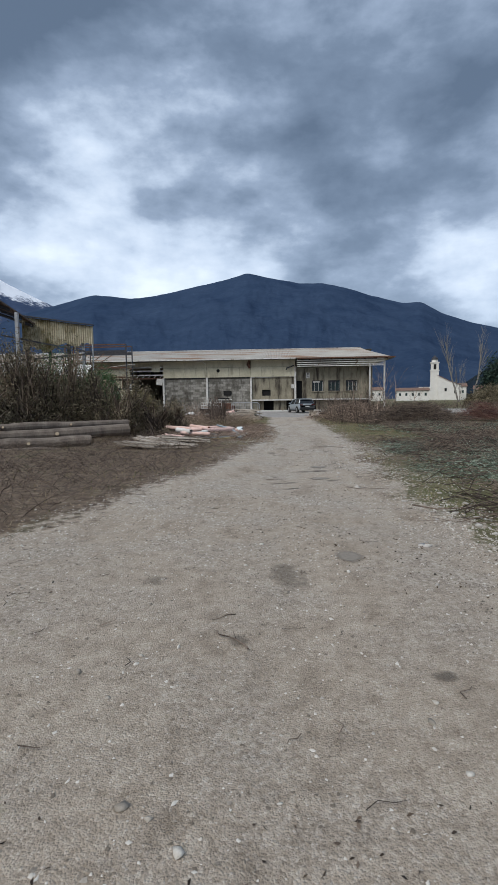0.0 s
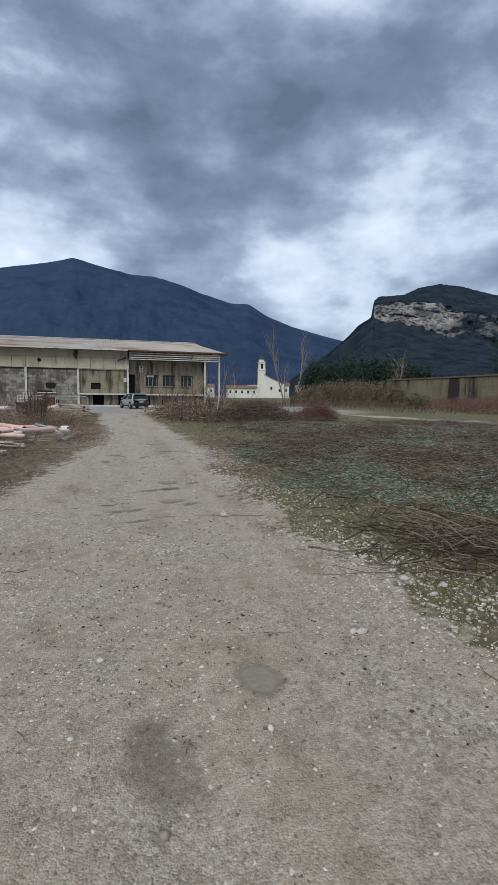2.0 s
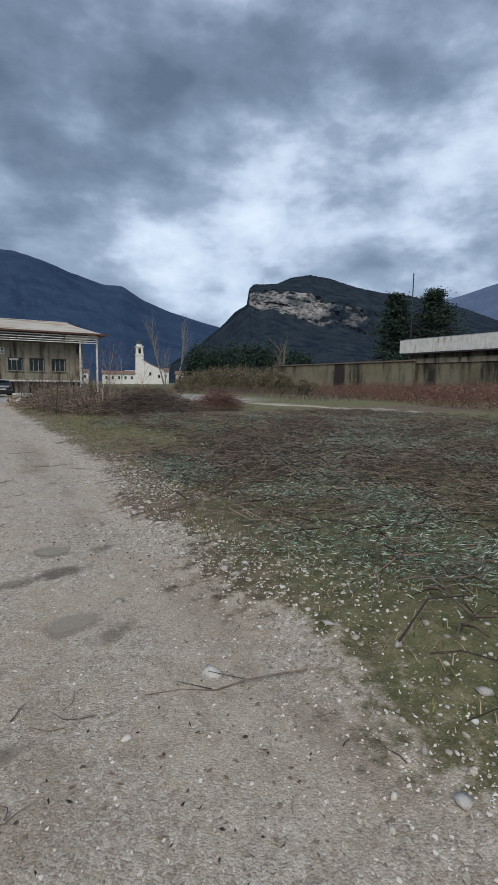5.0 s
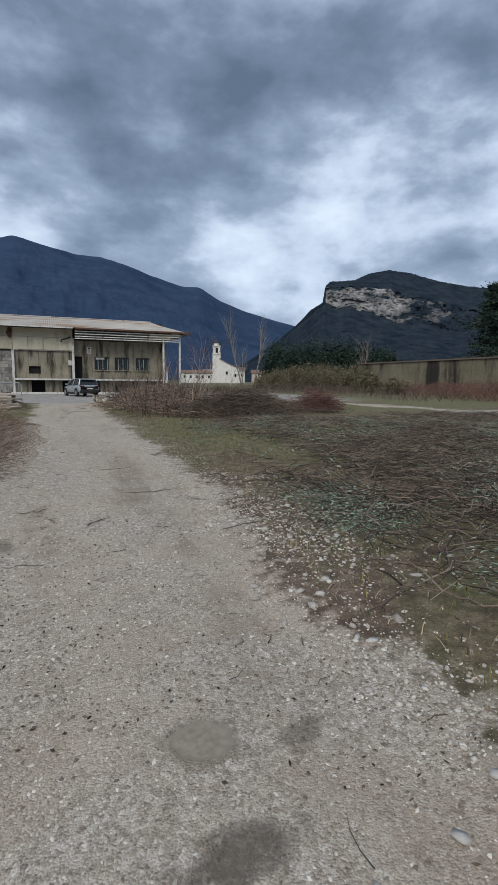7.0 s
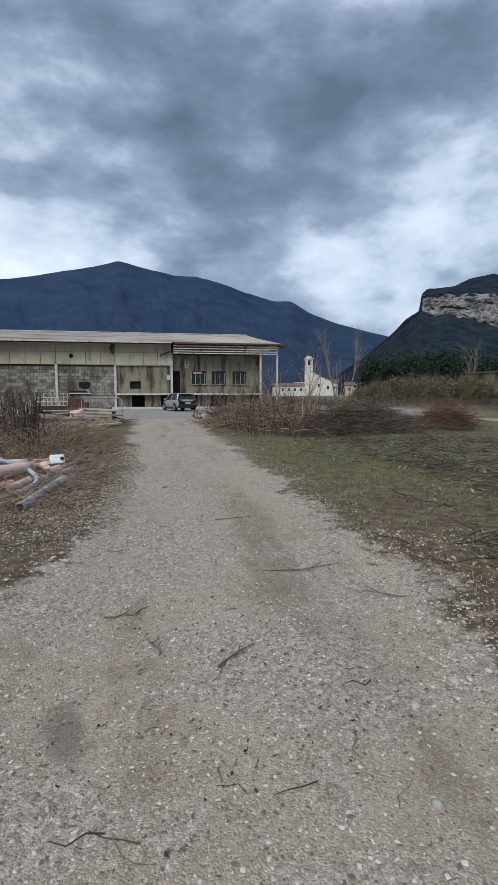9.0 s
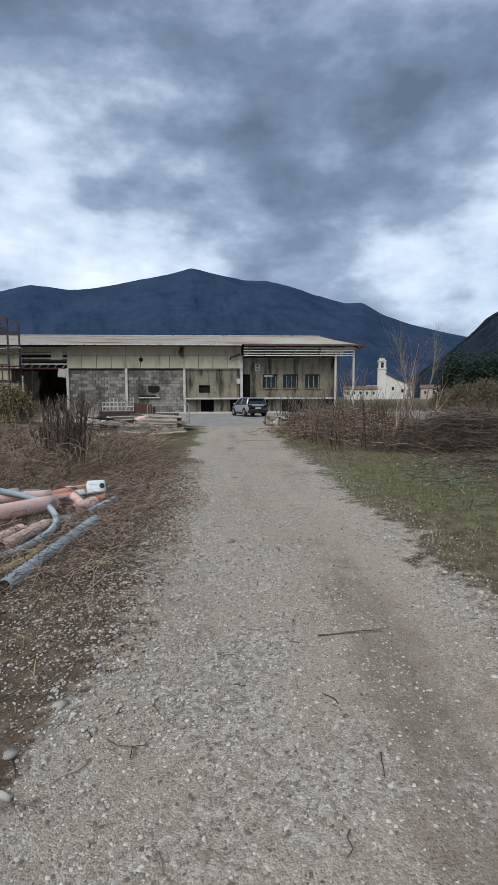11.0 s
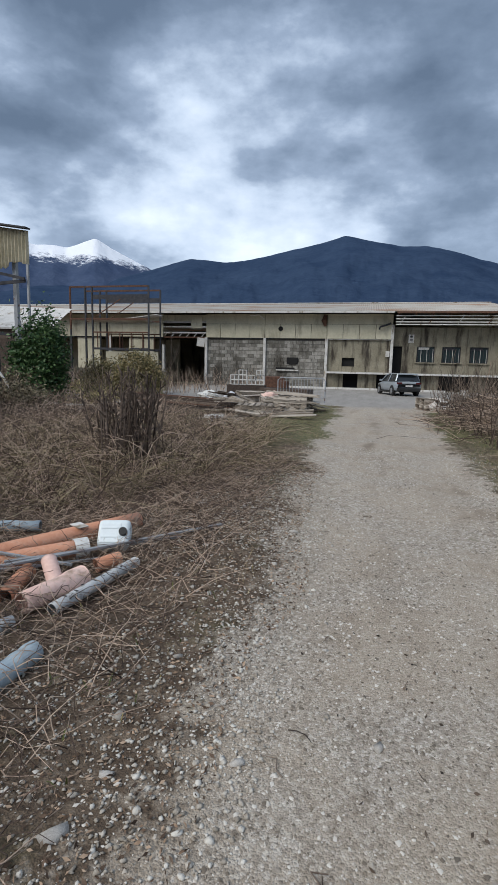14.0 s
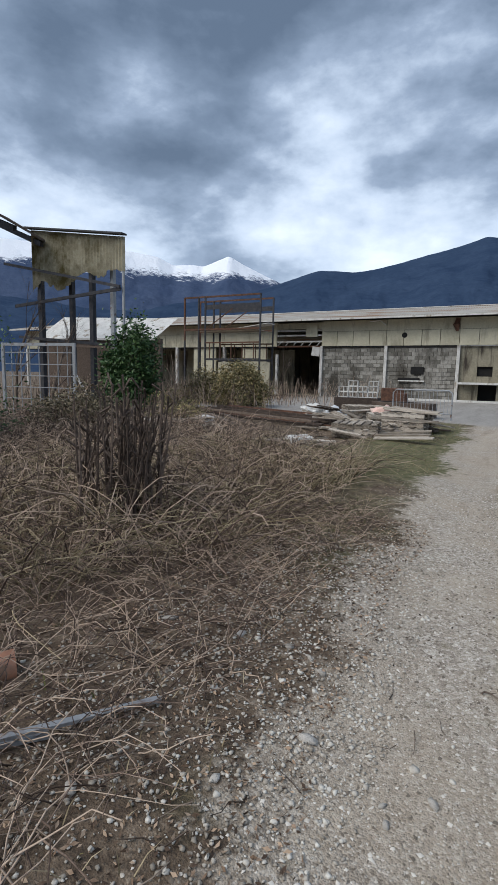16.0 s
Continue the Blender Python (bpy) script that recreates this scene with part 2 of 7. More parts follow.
M_REDCANE = mat("red_brambles", [(0.069, 0.031, 0.027), (0.161, 0.080, 0.065), (0.260, 0.153, 0.119)], 4, island=0.5, bump=0)
M_STRAW = mat("dry_grass", [(0.120, 0.095, 0.055), (0.250, 0.200, 0.122), (0.42, 0.345, 0.225)], 3, island=0.5, bump=0)
M_GRASS = mat("winter_grass", [(0.052, 0.075, 0.019), (0.127, 0.142, 0.043), (0.267, 0.222, 0.095)], 3, island=0.5, bump=0)
M_CUT = mat("cut_green_sprays", [(0.070, 0.108, 0.078), (0.185, 0.250, 0.190), (0.38, 0.44, 0.35)], 3, island=0.55, bump=0)
M_LITTER = mat("leaf_litter", [(0.070, 0.045, 0.031), (0.20, 0.132, 0.088), (0.42, 0.305, 0.215)], 3, island=0.6, bump=0)
M_DEBRIS = mat("rotten_bits", [(0.035, 0.026, 0.020), (0.085, 0.062, 0.046), (0.16, 0.12, 0.09)], 3, island=0.6, bump=0)
M_LEAF = mat("laurel_leaves", [(0.021, 0.055, 0.018), (0.047, 0.104, 0.034), (0.098, 0.163, 0.058)], 2, island=0.5, bump=0, rough=0.5)
M_OLIVE = mat("olive_brown_leaves", [(0.096, 0.088, 0.042), (0.217, 0.193, 0.088), (0.392, 0.307, 0.161)], 2, island=0.5, bump=0)
M_DULLBUSH = mat("dull_brown_bush", [(0.070, 0.060, 0.036), (0.150, 0.128, 0.080), (0.25, 0.21, 0.14)], 2, island=0.5, bump=0)
M_DARKGREEN = mat("conifer_needles", [(0.009, 0.019, 0.015), (0.019, 0.042, 0.030), (0.042, 0.068, 0.045)], 0.5, island=0.4, bump=0)
M_BARK = mat("bark", [(0.072, 0.058, 0.047), (0.169, 0.137, 0.111), (0.273, 0.234, 0.195)], 3, bump=0.8, stretch=(1, 1, 0.25))
M_PALEBARK = mat("pale_bark", [(0.12, 0.11, 0.10), (0.20, 0.185, 0.165), (0.30, 0.28, 0.25)], 1, bump=0.2)
M_CUTWOOD = mat("fresh_cut_wood", [(0.42, 0.32, 0.21), (0.60, 0.49, 0.35)], 14, bump=0.2)
M_WOOD = mat("weathered_wood", [(0.135, 0.111, 0.086), (0.351, 0.304, 0.250), (0.594, 0.533, 0.459)], 5, stretch=(6, 0.6, 6), obrand=0.35, bump=0.5)
M_DARKWOOD = mat("old_dark_wood", [(0.045, 0.033, 0.027), (0.112, 0.083, 0.065), (0.195, 0.150, 0.120)], 5, stretch=(6, 0.6, 6), obrand=0.3, bump=0.5)
M_RUST = mat("rusty_steel", [(0.045, 0.028, 0.022), (0.12, 0.062, 0.042), (0.22, 0.115, 0.072)], 6, metal=0.2, rough=0.8)
M_STEEL = mat("galvanised_steel", [(0.255, 0.270, 0.285), (0.420, 0.435, 0.450)], 5, metal=0.3, rough=0.5, stain=((0.17, 0.09, 0.055), 0.15, (3, 3, 3)))
M_DARKSTEEL = mat("dark_steel", [(0.022, 0.024, 0.03), (0.05, 0.052, 0.06), (0.09, 0.08, 0.075)], 5, metal=0.3, rough=0.65)
M_CONCRETE = mat("stained_concrete", [(0.161, 0.143, 0.102), (0.269, 0.244, 0.180), (0.388, 0.354, 0.273)], 0.9, fine=14, stain=((0.055, 0.045, 0.036), 0.42, (1.5, 1.5, 0.22)), bump=0.35)
M_BLOCK = mat("concrete_block", [(0.135, 0.128, 0.110), (0.225, 0.213, 0.188), (0.36, 0.345, 0.31)], 3, obrand=0.35, bump=0.5, space="World", stain=((0.075, 0.068, 0.056), 0.40, (0.7, 0.7, 0.28)))
M_MORTAR = mat("dark_mortar", [(0.083, 0.075, 0.063), (0.165, 0.150, 0.128), (0.255, 0.232, 0.195)], 4, space="World")
M_CREAM = mat("cream_fascia", [(0.42, 0.39, 0.28), (0.54, 0.505, 0.375), (0.64, 0.60, 0.46)], 0.7, fine=10, rough=0.6, bump=0.1, stain=((0.34, 0.31, 0.23), 0.3, (0.9, 0.9, 0.3)), space="World", obrand=0.12)
M_ROOF = mat("fibre_cement_roof", [(0.30, 0.275, 0.235), (0.41, 0.385, 0.34), (0.50, 0.475, 0.43)], 0.5, fine=9, bump=0.2, stain=((0.27, 0.155, 0.09), 0.42, (0.16, 0.5, 0.5)), space="World")
M_WHITE = mat("dirty_white_paint", [(0.42, 0.41, 0.385), (0.60, 0.59, 0.56), (0.72, 0.71, 0.68)], 2, rough=0.6, bump=0.15, stain=((0.24, 0.19, 0.13), 0.2, (2, 2, 0.5)), space="World")
M_PLASTER = mat("white_church_plaster", [(0.62, 0.60, 0.55), (0.76, 0.745, 0.70)], 0.5, bump=0.05)
M_TILE = mat("terracotta_roof", [(0.14, 0.085, 0.065), (0.24, 0.15, 0.115)], 0.8)
M_PINKWALL = mat("pale_pink_render", [(0.42, 0.34, 0.29), (0.53, 0.44, 0.385)], 0.4)
M_OCHREWALL = mat("mossy_ochre_wall", [(0.118, 0.102, 0.064), (0.186, 0.164, 0.111), (0.242, 0.220, 0.171)], 0.35, fine=10, stain=((0.035, 0.030, 0.026), 0.48, (0.5, 0.5, 0.10)), space="World")
# near-black that paints the shade inside openings and under the ledge
M_BLACK = mat("inner_shade_black", [(0.008, 0.008, 0.009), (0.02, 0.019, 0.018)], 2, bump=0)
M_DIRTYSHEET = mat("mossy_corrugated_sheet", [(0.253, 0.224, 0.155), (0.402, 0.362, 0.259), (0.517, 0.477, 0.356)], 1.1, fine=8, stain=((0.115, 0.092, 0.032), 0.42, (0.5, 0.5, 0.4)), space="World", bump=0.3)
M_TERRA = mat("orange_pvc", [(0.52, 0.22, 0.12), (0.62, 0.30, 0.185), (0.70, 0.42, 0.30)], 3, rough=0.45, bump=0.05, stain=((0.30, 0.20, 0.14), 0.22, (3, 3, 3)))
M_PINK = mat("faded_pink_pvc", [(0.60, 0.38, 0.32), (0.72, 0.50, 0.43), (0.80, 0.62, 0.56)], 3, rough=0.5, bump=0.05, stain=((0.36, 0.25, 0.19), 0.2, (3, 3, 3)))
M_GREYPVC = mat("grey_pvc", [(0.40, 0.42, 0.425), (0.52, 0.54, 0.545), (0.60, 0.62, 0.62)], 4, rough=0.45, bump=0.05, stain=((0.16, 0.15, 0.13), 0.25, (5, 5, 5)))
M_BLUEPIPE = mat("blue_grey_hose", [(0.25, 0.315, 0.36), (0.35, 0.425, 0.47), (0.44, 0.51, 0.55)], 4, rough=0.5, bump=0.05)
M_YELLOW = mat("yellow_hose", [(0.50, 0.40, 0.13), (0.60, 0.50, 0.22)], 4, rough=0.5, bump=0)
M_JERRY = mat("milky_plastic", [(0.66, 0.72, 0.73), (0.77, 0.83, 0.84)], 3, rough=0.4, bump=0.05)
M_CAP = mat("black_plastic", [(0.012, 0.012, 0.012), (0.03, 0.03, 0.03)], 5, rough=0.5, bump=0)
M_CARPAINT = mat("grey_blue_car_paint", [(0.33, 0.37, 0.40), (0.38, 0.42, 0.45)], 1, rough=0.3, metal=0.3, bump=0, spec=0.6)
M_GLASS = glass_mat("tinted_glass", (0.012, 0.016, 0.02))
M_WINDOW = glass_mat("dusty_window_glass", (0.035, 0.055, 0.055), 0.25)
M_REDLAMP = glass_mat("red_lamp_glass", (0.07, 0.012, 0.012), 0.15)
M_RUBBER = mat("tyre_rubber", [(0.012, 0.012, 0.013), (0.028, 0.028, 0.028)], 8, bump=0.2)
M_ALU = mat("wheel_alloy", [(0.33, 0.34, 0.35), (0.46, 0.47, 0.48)], 5, metal=0.8, rough=0.35, bump=0)
M_PLASTICSHEET = mat("grey_plastic_sheet", [(0.42, 0.44, 0.46), (0.60, 0.62, 0.64)], 3, rough=0.4, bump=0.5)


def patch_mat(name, col, rough, strength, soft):
    """Water or damp earth that thins out towards its rim."""
    m = bpy.data.materials.new(name)
    m.use_nodes = True
    t = m.node_tree
    t.nodes.clear()
    co = N(t, "ShaderNodeTexCoord").outputs["Object"]
    pos = N(t, "ShaderNodeNewGeometry").outputs["Position"]
    r = N(t, "ShaderNodeVectorMath", operation="LENGTH", i0=co).outputs["Value"]
    n = N(t, "ShaderNodeTexNoise", Vector=pos, Scale=5.0, Detail=7.0, Roughness=0.65).outputs["Fac"]
    r = math_node(t, "ADD", r, math_node(t, "MULTIPLY", math_node(t, "SUBTRACT", n, 0.5), 2.0 if soft else 0.8))
    k = N(t, "ShaderNodeMapRange", Value=r, i1=0.85, i2=0.35 if soft else 0.45).outputs[0]
    k = math_node(t, "MULTIPLY", k, strength)
    bs = N(t, "ShaderNodeBsdfPrincipled", Roughness=rough)
    n2 = N(t, "ShaderNodeTexNoise", Vector=pos, Scale=40.0, Detail=4.0).outputs["Fac"]
    tint = ramp(t, n2, [(0.3, tuple(c * 0.8 for c in col)), (0.7, tuple(c * 1.2 for c in col))])
    t.links.new(tint, bs.inputs["Base Color"])
    tr = N(t, "ShaderNodeBsdfTransparent")
    mx = N(t, "ShaderNodeMixShader", i0=k, i1=tr.outputs[0], i2=bs.outputs[0])
    out = N(t, "ShaderNodeOutputMaterial")
    t.links.new(mx.outputs[0], out.inputs["Surface"])
    return m


M_PUDDLE = patch_mat("muddy_water", (0.29, 0.245, 0.188), 0.3, 0.75, False)
M_WET = patch_mat("wet_mud", (0.13, 0.105, 0.08), 0.65, 0.6, True)
M_DAMP = patch_mat("damp_dust", (0.19, 0.158, 0.122), 0.8, 0.45, True)
# the blue of distant haze is painted into these three range colours
M_MTN = mountain_mat("hazy_wooded_mountain", (0.026, 0.046, 0.088), (0.044, 0.070, 0.120), scale=0.006)
M_MTN_SNOW = mountain_mat("hazy_snowy_mountain", (0.045, 0.068, 0.125), (0.075, 0.102, 0.165), snow_from=560, scale=0.006)
M_MTN_EAST = mountain_mat("hazy_eastern_mountain", (0.075, 0.105, 0.17), (0.11, 0.145, 0.215), snow_from=760, scale=0.006)
M_HILL = mountain_mat("cliff_hill", (0.011, 0.018, 0.030), (0.038, 0.050, 0.060), rock=True, scale=0.045)


# ---- mesh helpers ----
class Geo:
    def __init__(self):
        self.v, self.f = [], []

    def add(self, v, f):
        o = len(self.v)
        self.v += [tuple(p) for p in v]
        self.f += [tuple(i + o for i in q) for q in f]
        return self

    def box(self, c, s, m=None, bevel=0.0):
        x, y, z = (a / 2 for a in s)
        if bevel <= 0:
            v = [Vector((sx * x, sy * y, sz * z)) for sx in (-1, 1) for sy in (-1, 1) for sz in (-1, 1)]
            f = [(0, 1, 3, 2), (4, 6, 7, 5), (0, 4, 5, 1), (2, 3, 7, 6), (0, 2, 6, 4), (1, 5, 7, 3)]
        else:
            b = min(bevel, x * 0.9, y * 0.9, z * 0.9)
            bm = bmesh.new()
            bmesh.ops.create_cube(bm, size=1)
            for q in bm.verts:
                q.co = Vector((q.co.x * s[0], q.co.y * s[1], q.co.z * s[2]))
            bmesh.ops.bevel(bm, geom=bm.edges[:], offset=b, segments=2, affect="EDGES", profile=0.6)
            bm.verts.index_update()
            v = [q.co.copy() for q in bm.verts]
            f = [tuple(q.index for q in p.verts) for p in bm.faces]
            bm.free()
        if m is not None:
            v = [m @ q for q in v]
        c = Vector(c)
        return self.add([q + c for q in v], f)

    def beam(self, a, b, w, h):
        """A straight bar from a to b."""
        a, b = Vector(a), Vector(b)
        d = b - a
        q = d.to_track_quat("Y", "Z").to_matrix().to_4x4()
        return self.box((a + b) / 2, (w, d.length, h), q)

    def tube(self, pts, r, n=8, closed=True, hollow=0.0):
        pts = [Vector(p) for p in pts]
        r = r if isinstance(r, (list, tuple)) else [r] * len(pts)
        o = len(self.v)
        up = Vector((0.13, 0.21, 0.97))
        for k, p in enumerate(pts):
            d = (pts[min(k + 1, len(pts) - 1)] - pts[max(k - 1, 0)]).normalized()
            u = d.cross(up)
            u = d.cross(Vector((1, 0, 0))) if u.length < 1e-3 else u
            u.normalize()
            w = d.cross(u)
            for i in range(n):
                a = 2 * math.pi * i / n
                self.v.append(tuple(p + (u * math.cos(a) + w * math.sin(a)) * r[k]))
        for k in range(len(pts) - 1):
            for i in range(n):
                j = (i + 1) % n
                self.f.append((o + k * n + i, o + k * n + j, o + (k + 1) * n + j, o + (k + 1) * n + i))
        if hollow:
            m = len(self.v)
            self.tube(pts, [q - hollow for q in r], n, False)
            for k, e in ((0, 0), (len(pts) - 1, 1)):
                for i in range(n):
                    j = (i + 1) % n
                    self.f.append((o + k * n + i, m + k * n + i, m + k * n + j, o + k * n + j))
        elif closed:
            self.f.append(tuple(o + i for i in reversed(range(n))))
            self.f.append(tuple(o + (len(pts) - 1) * n + i for i in range(n)))
        return self

    def mesh(self, name, material, smooth=False):
        me = bpy.data.meshes.new(name)
        me.from_pydata(self.v, [], self.f)
        me.materials.append(material)
        if smooth:
            me.polygons.foreach_set("use_smooth", [True] * len(me.polygons))
        me.update()
        return me


def part(name, geo, material, parent, label="", smooth=False):
    ob = new(name, geo.mesh(name, material, smooth) if isinstance(geo, Geo) else geo)
    ob.parent = parent
    return tagged(ob, label)


def thing(name, m, label, category, group="", kind=""):
    """An Empty at a thing's base."""
    ob = new(name)
    ob.empty_display_size = 0.2
    ob.matrix_world = m
    return tagged(ob, label, category, group, kind)


def solo(name, geo, material, label, category, m=None, group="", kind="", smooth=False):
    ob = new(name, geo.mesh(name, material, smooth) if isinstance(geo, Geo) else geo)
    if m is not None:
        ob.matrix_world = m
    return tagged(ob, label, category, group, kind)


def fast_mesh(name, v, faces, material):
    """v: (n, 3); faces: (m, k), all of k corners."""
    me = bpy.data.meshes.new(name)
    n, k = faces.shape
    me.vertices.add(len(v))
    me.vertices.foreach_set("co", np.asarray(v, np.float32).ravel())
    me.loops.add(n * k)
    me.loops.foreach_set("vertex_index", faces.astype(np.int32).ravel())
    me.polygons.add(n)
    me.polygons.foreach_set("loop_start", np.arange(0, n * k, k, dtype=np.int32))
    me.materials.append(material)
    me.update(calc_edges=True)
    me.validate()
    return me


def canes(P, rad, sides=3):
    """Thin stems along the point rows P (n, k, 3), with radii (n, k)."""
    n, k, _ = P.shape
    d = np.gradient(P, axis=1)
    d /= np.linalg.norm(d, axis=2, keepdims=True) + 1e-9
    ref = np.where(np.abs(d[..., 2:3]) > 0.9, np.array([1.0, 0, 0]), np.array([0, 0, 1.0]))
    u = np.cross(d, ref)
    u /= np.linalg.norm(u, axis=2, keepdims=True) + 1e-9
    w = np.cross(d, u)
    ang = 2 * np.pi * np.arange(sides) / sides
    ring = P[:, :, None] + rad[:, :, None, None] * (u[:, :, None] * np.cos(ang)[:, None] + w[:, :, None] * np.sin(ang)[:, None])
    idx = np.arange(n * k * sides).reshape(n, k, sides)
    a, b = idx[:, :-1], idx[:, 1:]
    f = np.stack([a, np.roll(a, -1, 2), np.roll(b, -1, 2), b], -1).reshape(-1, 4)
    return ring.reshape(-1, 3), f


def leaves(C, size, flat=0.5, aspect=0.45, up=None):
    """Small folded leaves at C (n, 3)."""
    n = len(C)
    a = R.normal(size=(n, 3))
    a[:, 2] *= flat
    if up is not None:
        a = a * 0.45 + up
    a /= np.linalg.norm(a, axis=1, keepdims=True)
    b = np.cross(a, R.normal(size=(n, 3)))
    b /= np.linalg.norm(b, axis=1, keepdims=True)
    c = np.cross(a, b)
    s = (size * R.uniform(0.6, 1.4, n))[:, None]
    v = np.stack([C - a * s * 0.5, C + b * s * aspect * 0.5 + c * s * 0.08, C + a * s * 0.5, C - b * s * aspect * 0.5 + c * s * 0.08], 1)
    return v.reshape(-1, 3), np.arange(4 * n).reshape(n, 4)


def join(*parts):
    vs, fs, o = [], [], 0
    for v, f in parts:
        vs.append(v), fs.append(f + o)
        o += len(v)
    return np.concatenate(vs), np.concatenate(fs)


ICO = bmesh.new()
bmesh.ops.create_icosphere(ICO, subdivisions=1, radius=1)
ICO_V = np.array([q.co[:] for q in ICO.verts])
ICO.verts.index_update()
ICO_F = np.array([[q.index for q in p.verts] for p in ICO.faces])
ICO.free()


OCT_V = np.array([(1, 0, 0), (0, 1, 0), (-1, 0, 0), (0, -1, 0), (0, 0, 1)], float)
OCT_F = np.array([(0, 1, 4), (1, 2, 4), (2, 3, 4), (3, 0, 4)])


def chips(C, size):
    """Sharp little stone chips, half sunk in the ground."""
    n = len(C)
    v = OCT_V[None] * (size[:, None] * R.uniform(0.6, 1.3, (n, 3)) * np.array([1, 1, 0.7]))[:, None]
    v = v + R.normal(size=(n, 5, 3)) * size[:, None, None] * 0.22
    a = R.uniform(0, 6.28, n)
    x = v[..., 0] * np.cos(a)[:, None] - v[..., 1] * np.sin(a)[:, None]
    y = v[..., 0] * np.sin(a)[:, None] + v[..., 1] * np.cos(a)[:, None]
    v = np.stack([x, y, v[..., 2]], -1) + C[:, None]
    return v.reshape(-1, 3), (OCT_F[None] + (np.arange(n) * 5)[:, None, None]).reshape(-1, 3)


def pebbles(C, size, squash=0.55):
    n = len(C)
    s = size[:, None, None] * R.uniform(0.55, 1.3, (n, 1, 3)) * np.array([1, 1, squash])
    v = ICO_V[None] * s * R.uniform(0.62, 1.3, (n, len(ICO_V), 1))
    a = R.uniform(0, 6.28, n)
    x = v[..., 0] * np.cos(a)[:, None] - v[..., 1] * np.sin(a)[:, None]
    y = v[..., 0] * np.sin(a)[:, None] + v[..., 1] * np.cos(a)[:, None]
    v = np.stack([x, y, v[..., 2]], -1) + C[:, None]
    f = ICO_F[None] + (np.arange(n) * len(ICO_V))[:, None, None]
    return v.reshape(-1, 3), f.reshape(-1, 3)


# ---- ground ----
def smooth(a, b, x):
    t = np.clip((x - a) / (b - a), 0, 1)
    return t * t * (3 - 2 * t)


def edge_left(y):
    return np.interp(y, [-6, 2, 5, 8, 11, 14, 16, 18.5, 20.6, 22, 25, 38, 42], [-4.2, -2.9, -2.2, -1.5, -0.8, -0.35, 0.05, 0.12, 0.25, 0.08, -0.1, -0.2, -9.0])


def edge_right(y):
    return np.interp(y, [-6, 6, 10, 14, 22, 36, 41], [2.6, 2.2, 2.1, 2.5, 2.5, 2.8, 9.0])


def wav(x, y, s, k=0.0):
    """A cheap smooth wobble, about -1 to 1."""
    return (np.sin(x * s + 1.7 * np.sin(y * s * 0.7 + k)) + np.sin(y * s * 1.3 + 1.3 * np.sin(x * s * 0.9 + 2 + k)) + np.sin((x + y) * s * 0.6 + k)) / 3


def on_road(x, y):
    inside = np.minimum(x - edge_left(y), edge_right(y) - x) + 0.18 * wav(x, y, 2.1)
    r = smooth(-0.65, 0.55, inside) * smooth(58, 50, y)
    track = smooth(1.6, 0.5, np.abs(x - np.interp(y, [18, 25, 32, 45, 70], [24, 20.5, 18.5, 17, 21]))) * smooth(20, 24, y) * smooth(75, 60, y)
    return np.maximum(r, 0.85 * track)


def height(x, y):
    r = on_road(x, y)
    z = (1 - r) * (0.04 + 0.05 * wav(x, y, 0.9) + 0.03 * wav(x, y, 3.1, 2)) + r * 0.012 * wav(x, y, 1.7, 1)
    ruts = np.exp(-((x - 0.35 - 0.1 * wav(y, y, 0.3)) / 0.28) ** 2) + np.exp(-((x - 1.85) / 0.28) ** 2)
    z -= 0.02 * r * ruts
    far = smooth(38, 44, y)
    near = smooth(60, 25, np.hypot(x, y - 15))
    return z * near * (1 - far * 0.9)


def spaced(lo, a, b, hi, step, far):
    inner = np.arange(a, b + step / 2, step)
    out = step * np.cumsum(1.16 ** np.arange(1, far))
    return np.concatenate([np.clip(a - out[::-1], lo, None), inner, np.clip(b + out, None, hi)])


def make_ground():
    xs, ys = spaced(-3200, -8, 10, 3200, 0.13, 56), spaced(-3200, -1, 40, 3200, 0.13, 56)
    xs, ys = np.unique(xs), np.unique(ys)
    X, Y = np.meshgrid(xs, ys)
    Z = height(X, Y)
    v = np.stack([X, Y, Z], -1).reshape(-1, 3)
    i = np.arange(len(v)).reshape(X.shape)
    f = np.stack([i[:-1, :-1], i[:-1, 1:], i[1:, 1:], i[1:, :-1]], -1).reshape(-1, 4)
    me = fast_mesh("ground", v, f, M_GROUND)
    me.polygons.foreach_set("use_smooth", [True] * len(me.polygons))
    road = on_road(X, Y)
    green = 0.42 + 0.35 * wav(X, Y, 0.35, 1) + 0.25 * smooth(2, 4, X) * smooth(30, 18, Y) + 0.3 * smooth(26, 31, Y) * smooth(-4, -1, X) - 0.25 * smooth(-0.5, -3, X)
    yard = smooth(37.5, 39.5, Y + 0.4 * wav(X, Y, 1.2)) * smooth(-16, -11, X) * smooth(15, 9, X) * smooth(64, 60, Y)
    yard = np.maximum(yard, 0.85 * smooth(1.15, 0.8, np.hypot((X - 18.5 - 0.1 * (Y - 48)) / 5.5, (Y - 50) / 13) + 0.12 * wav(X, Y, 0.6)))
    c = np.stack([road, np.clip(green, 0, 1), yard, np.ones_like(road)], -1).reshape(-1, 4)
    at = me.color_attributes.new("cover", "FLOAT_COLOR", "POINT")
    at.data.foreach_set("color", c.astype(np.float32).ravel())
    tagged(new("ground", me), "pale gravel track between brown grassy verges and field", "ground", kind="structure")


make_ground()


def at_ground(x, y, dz=0.0):
    return np.stack([x, y, height(x, y) + dz], -1)


def heights(x, y):
    return float(height(np.array([float(x)]), np.array([float(y)]))[0])


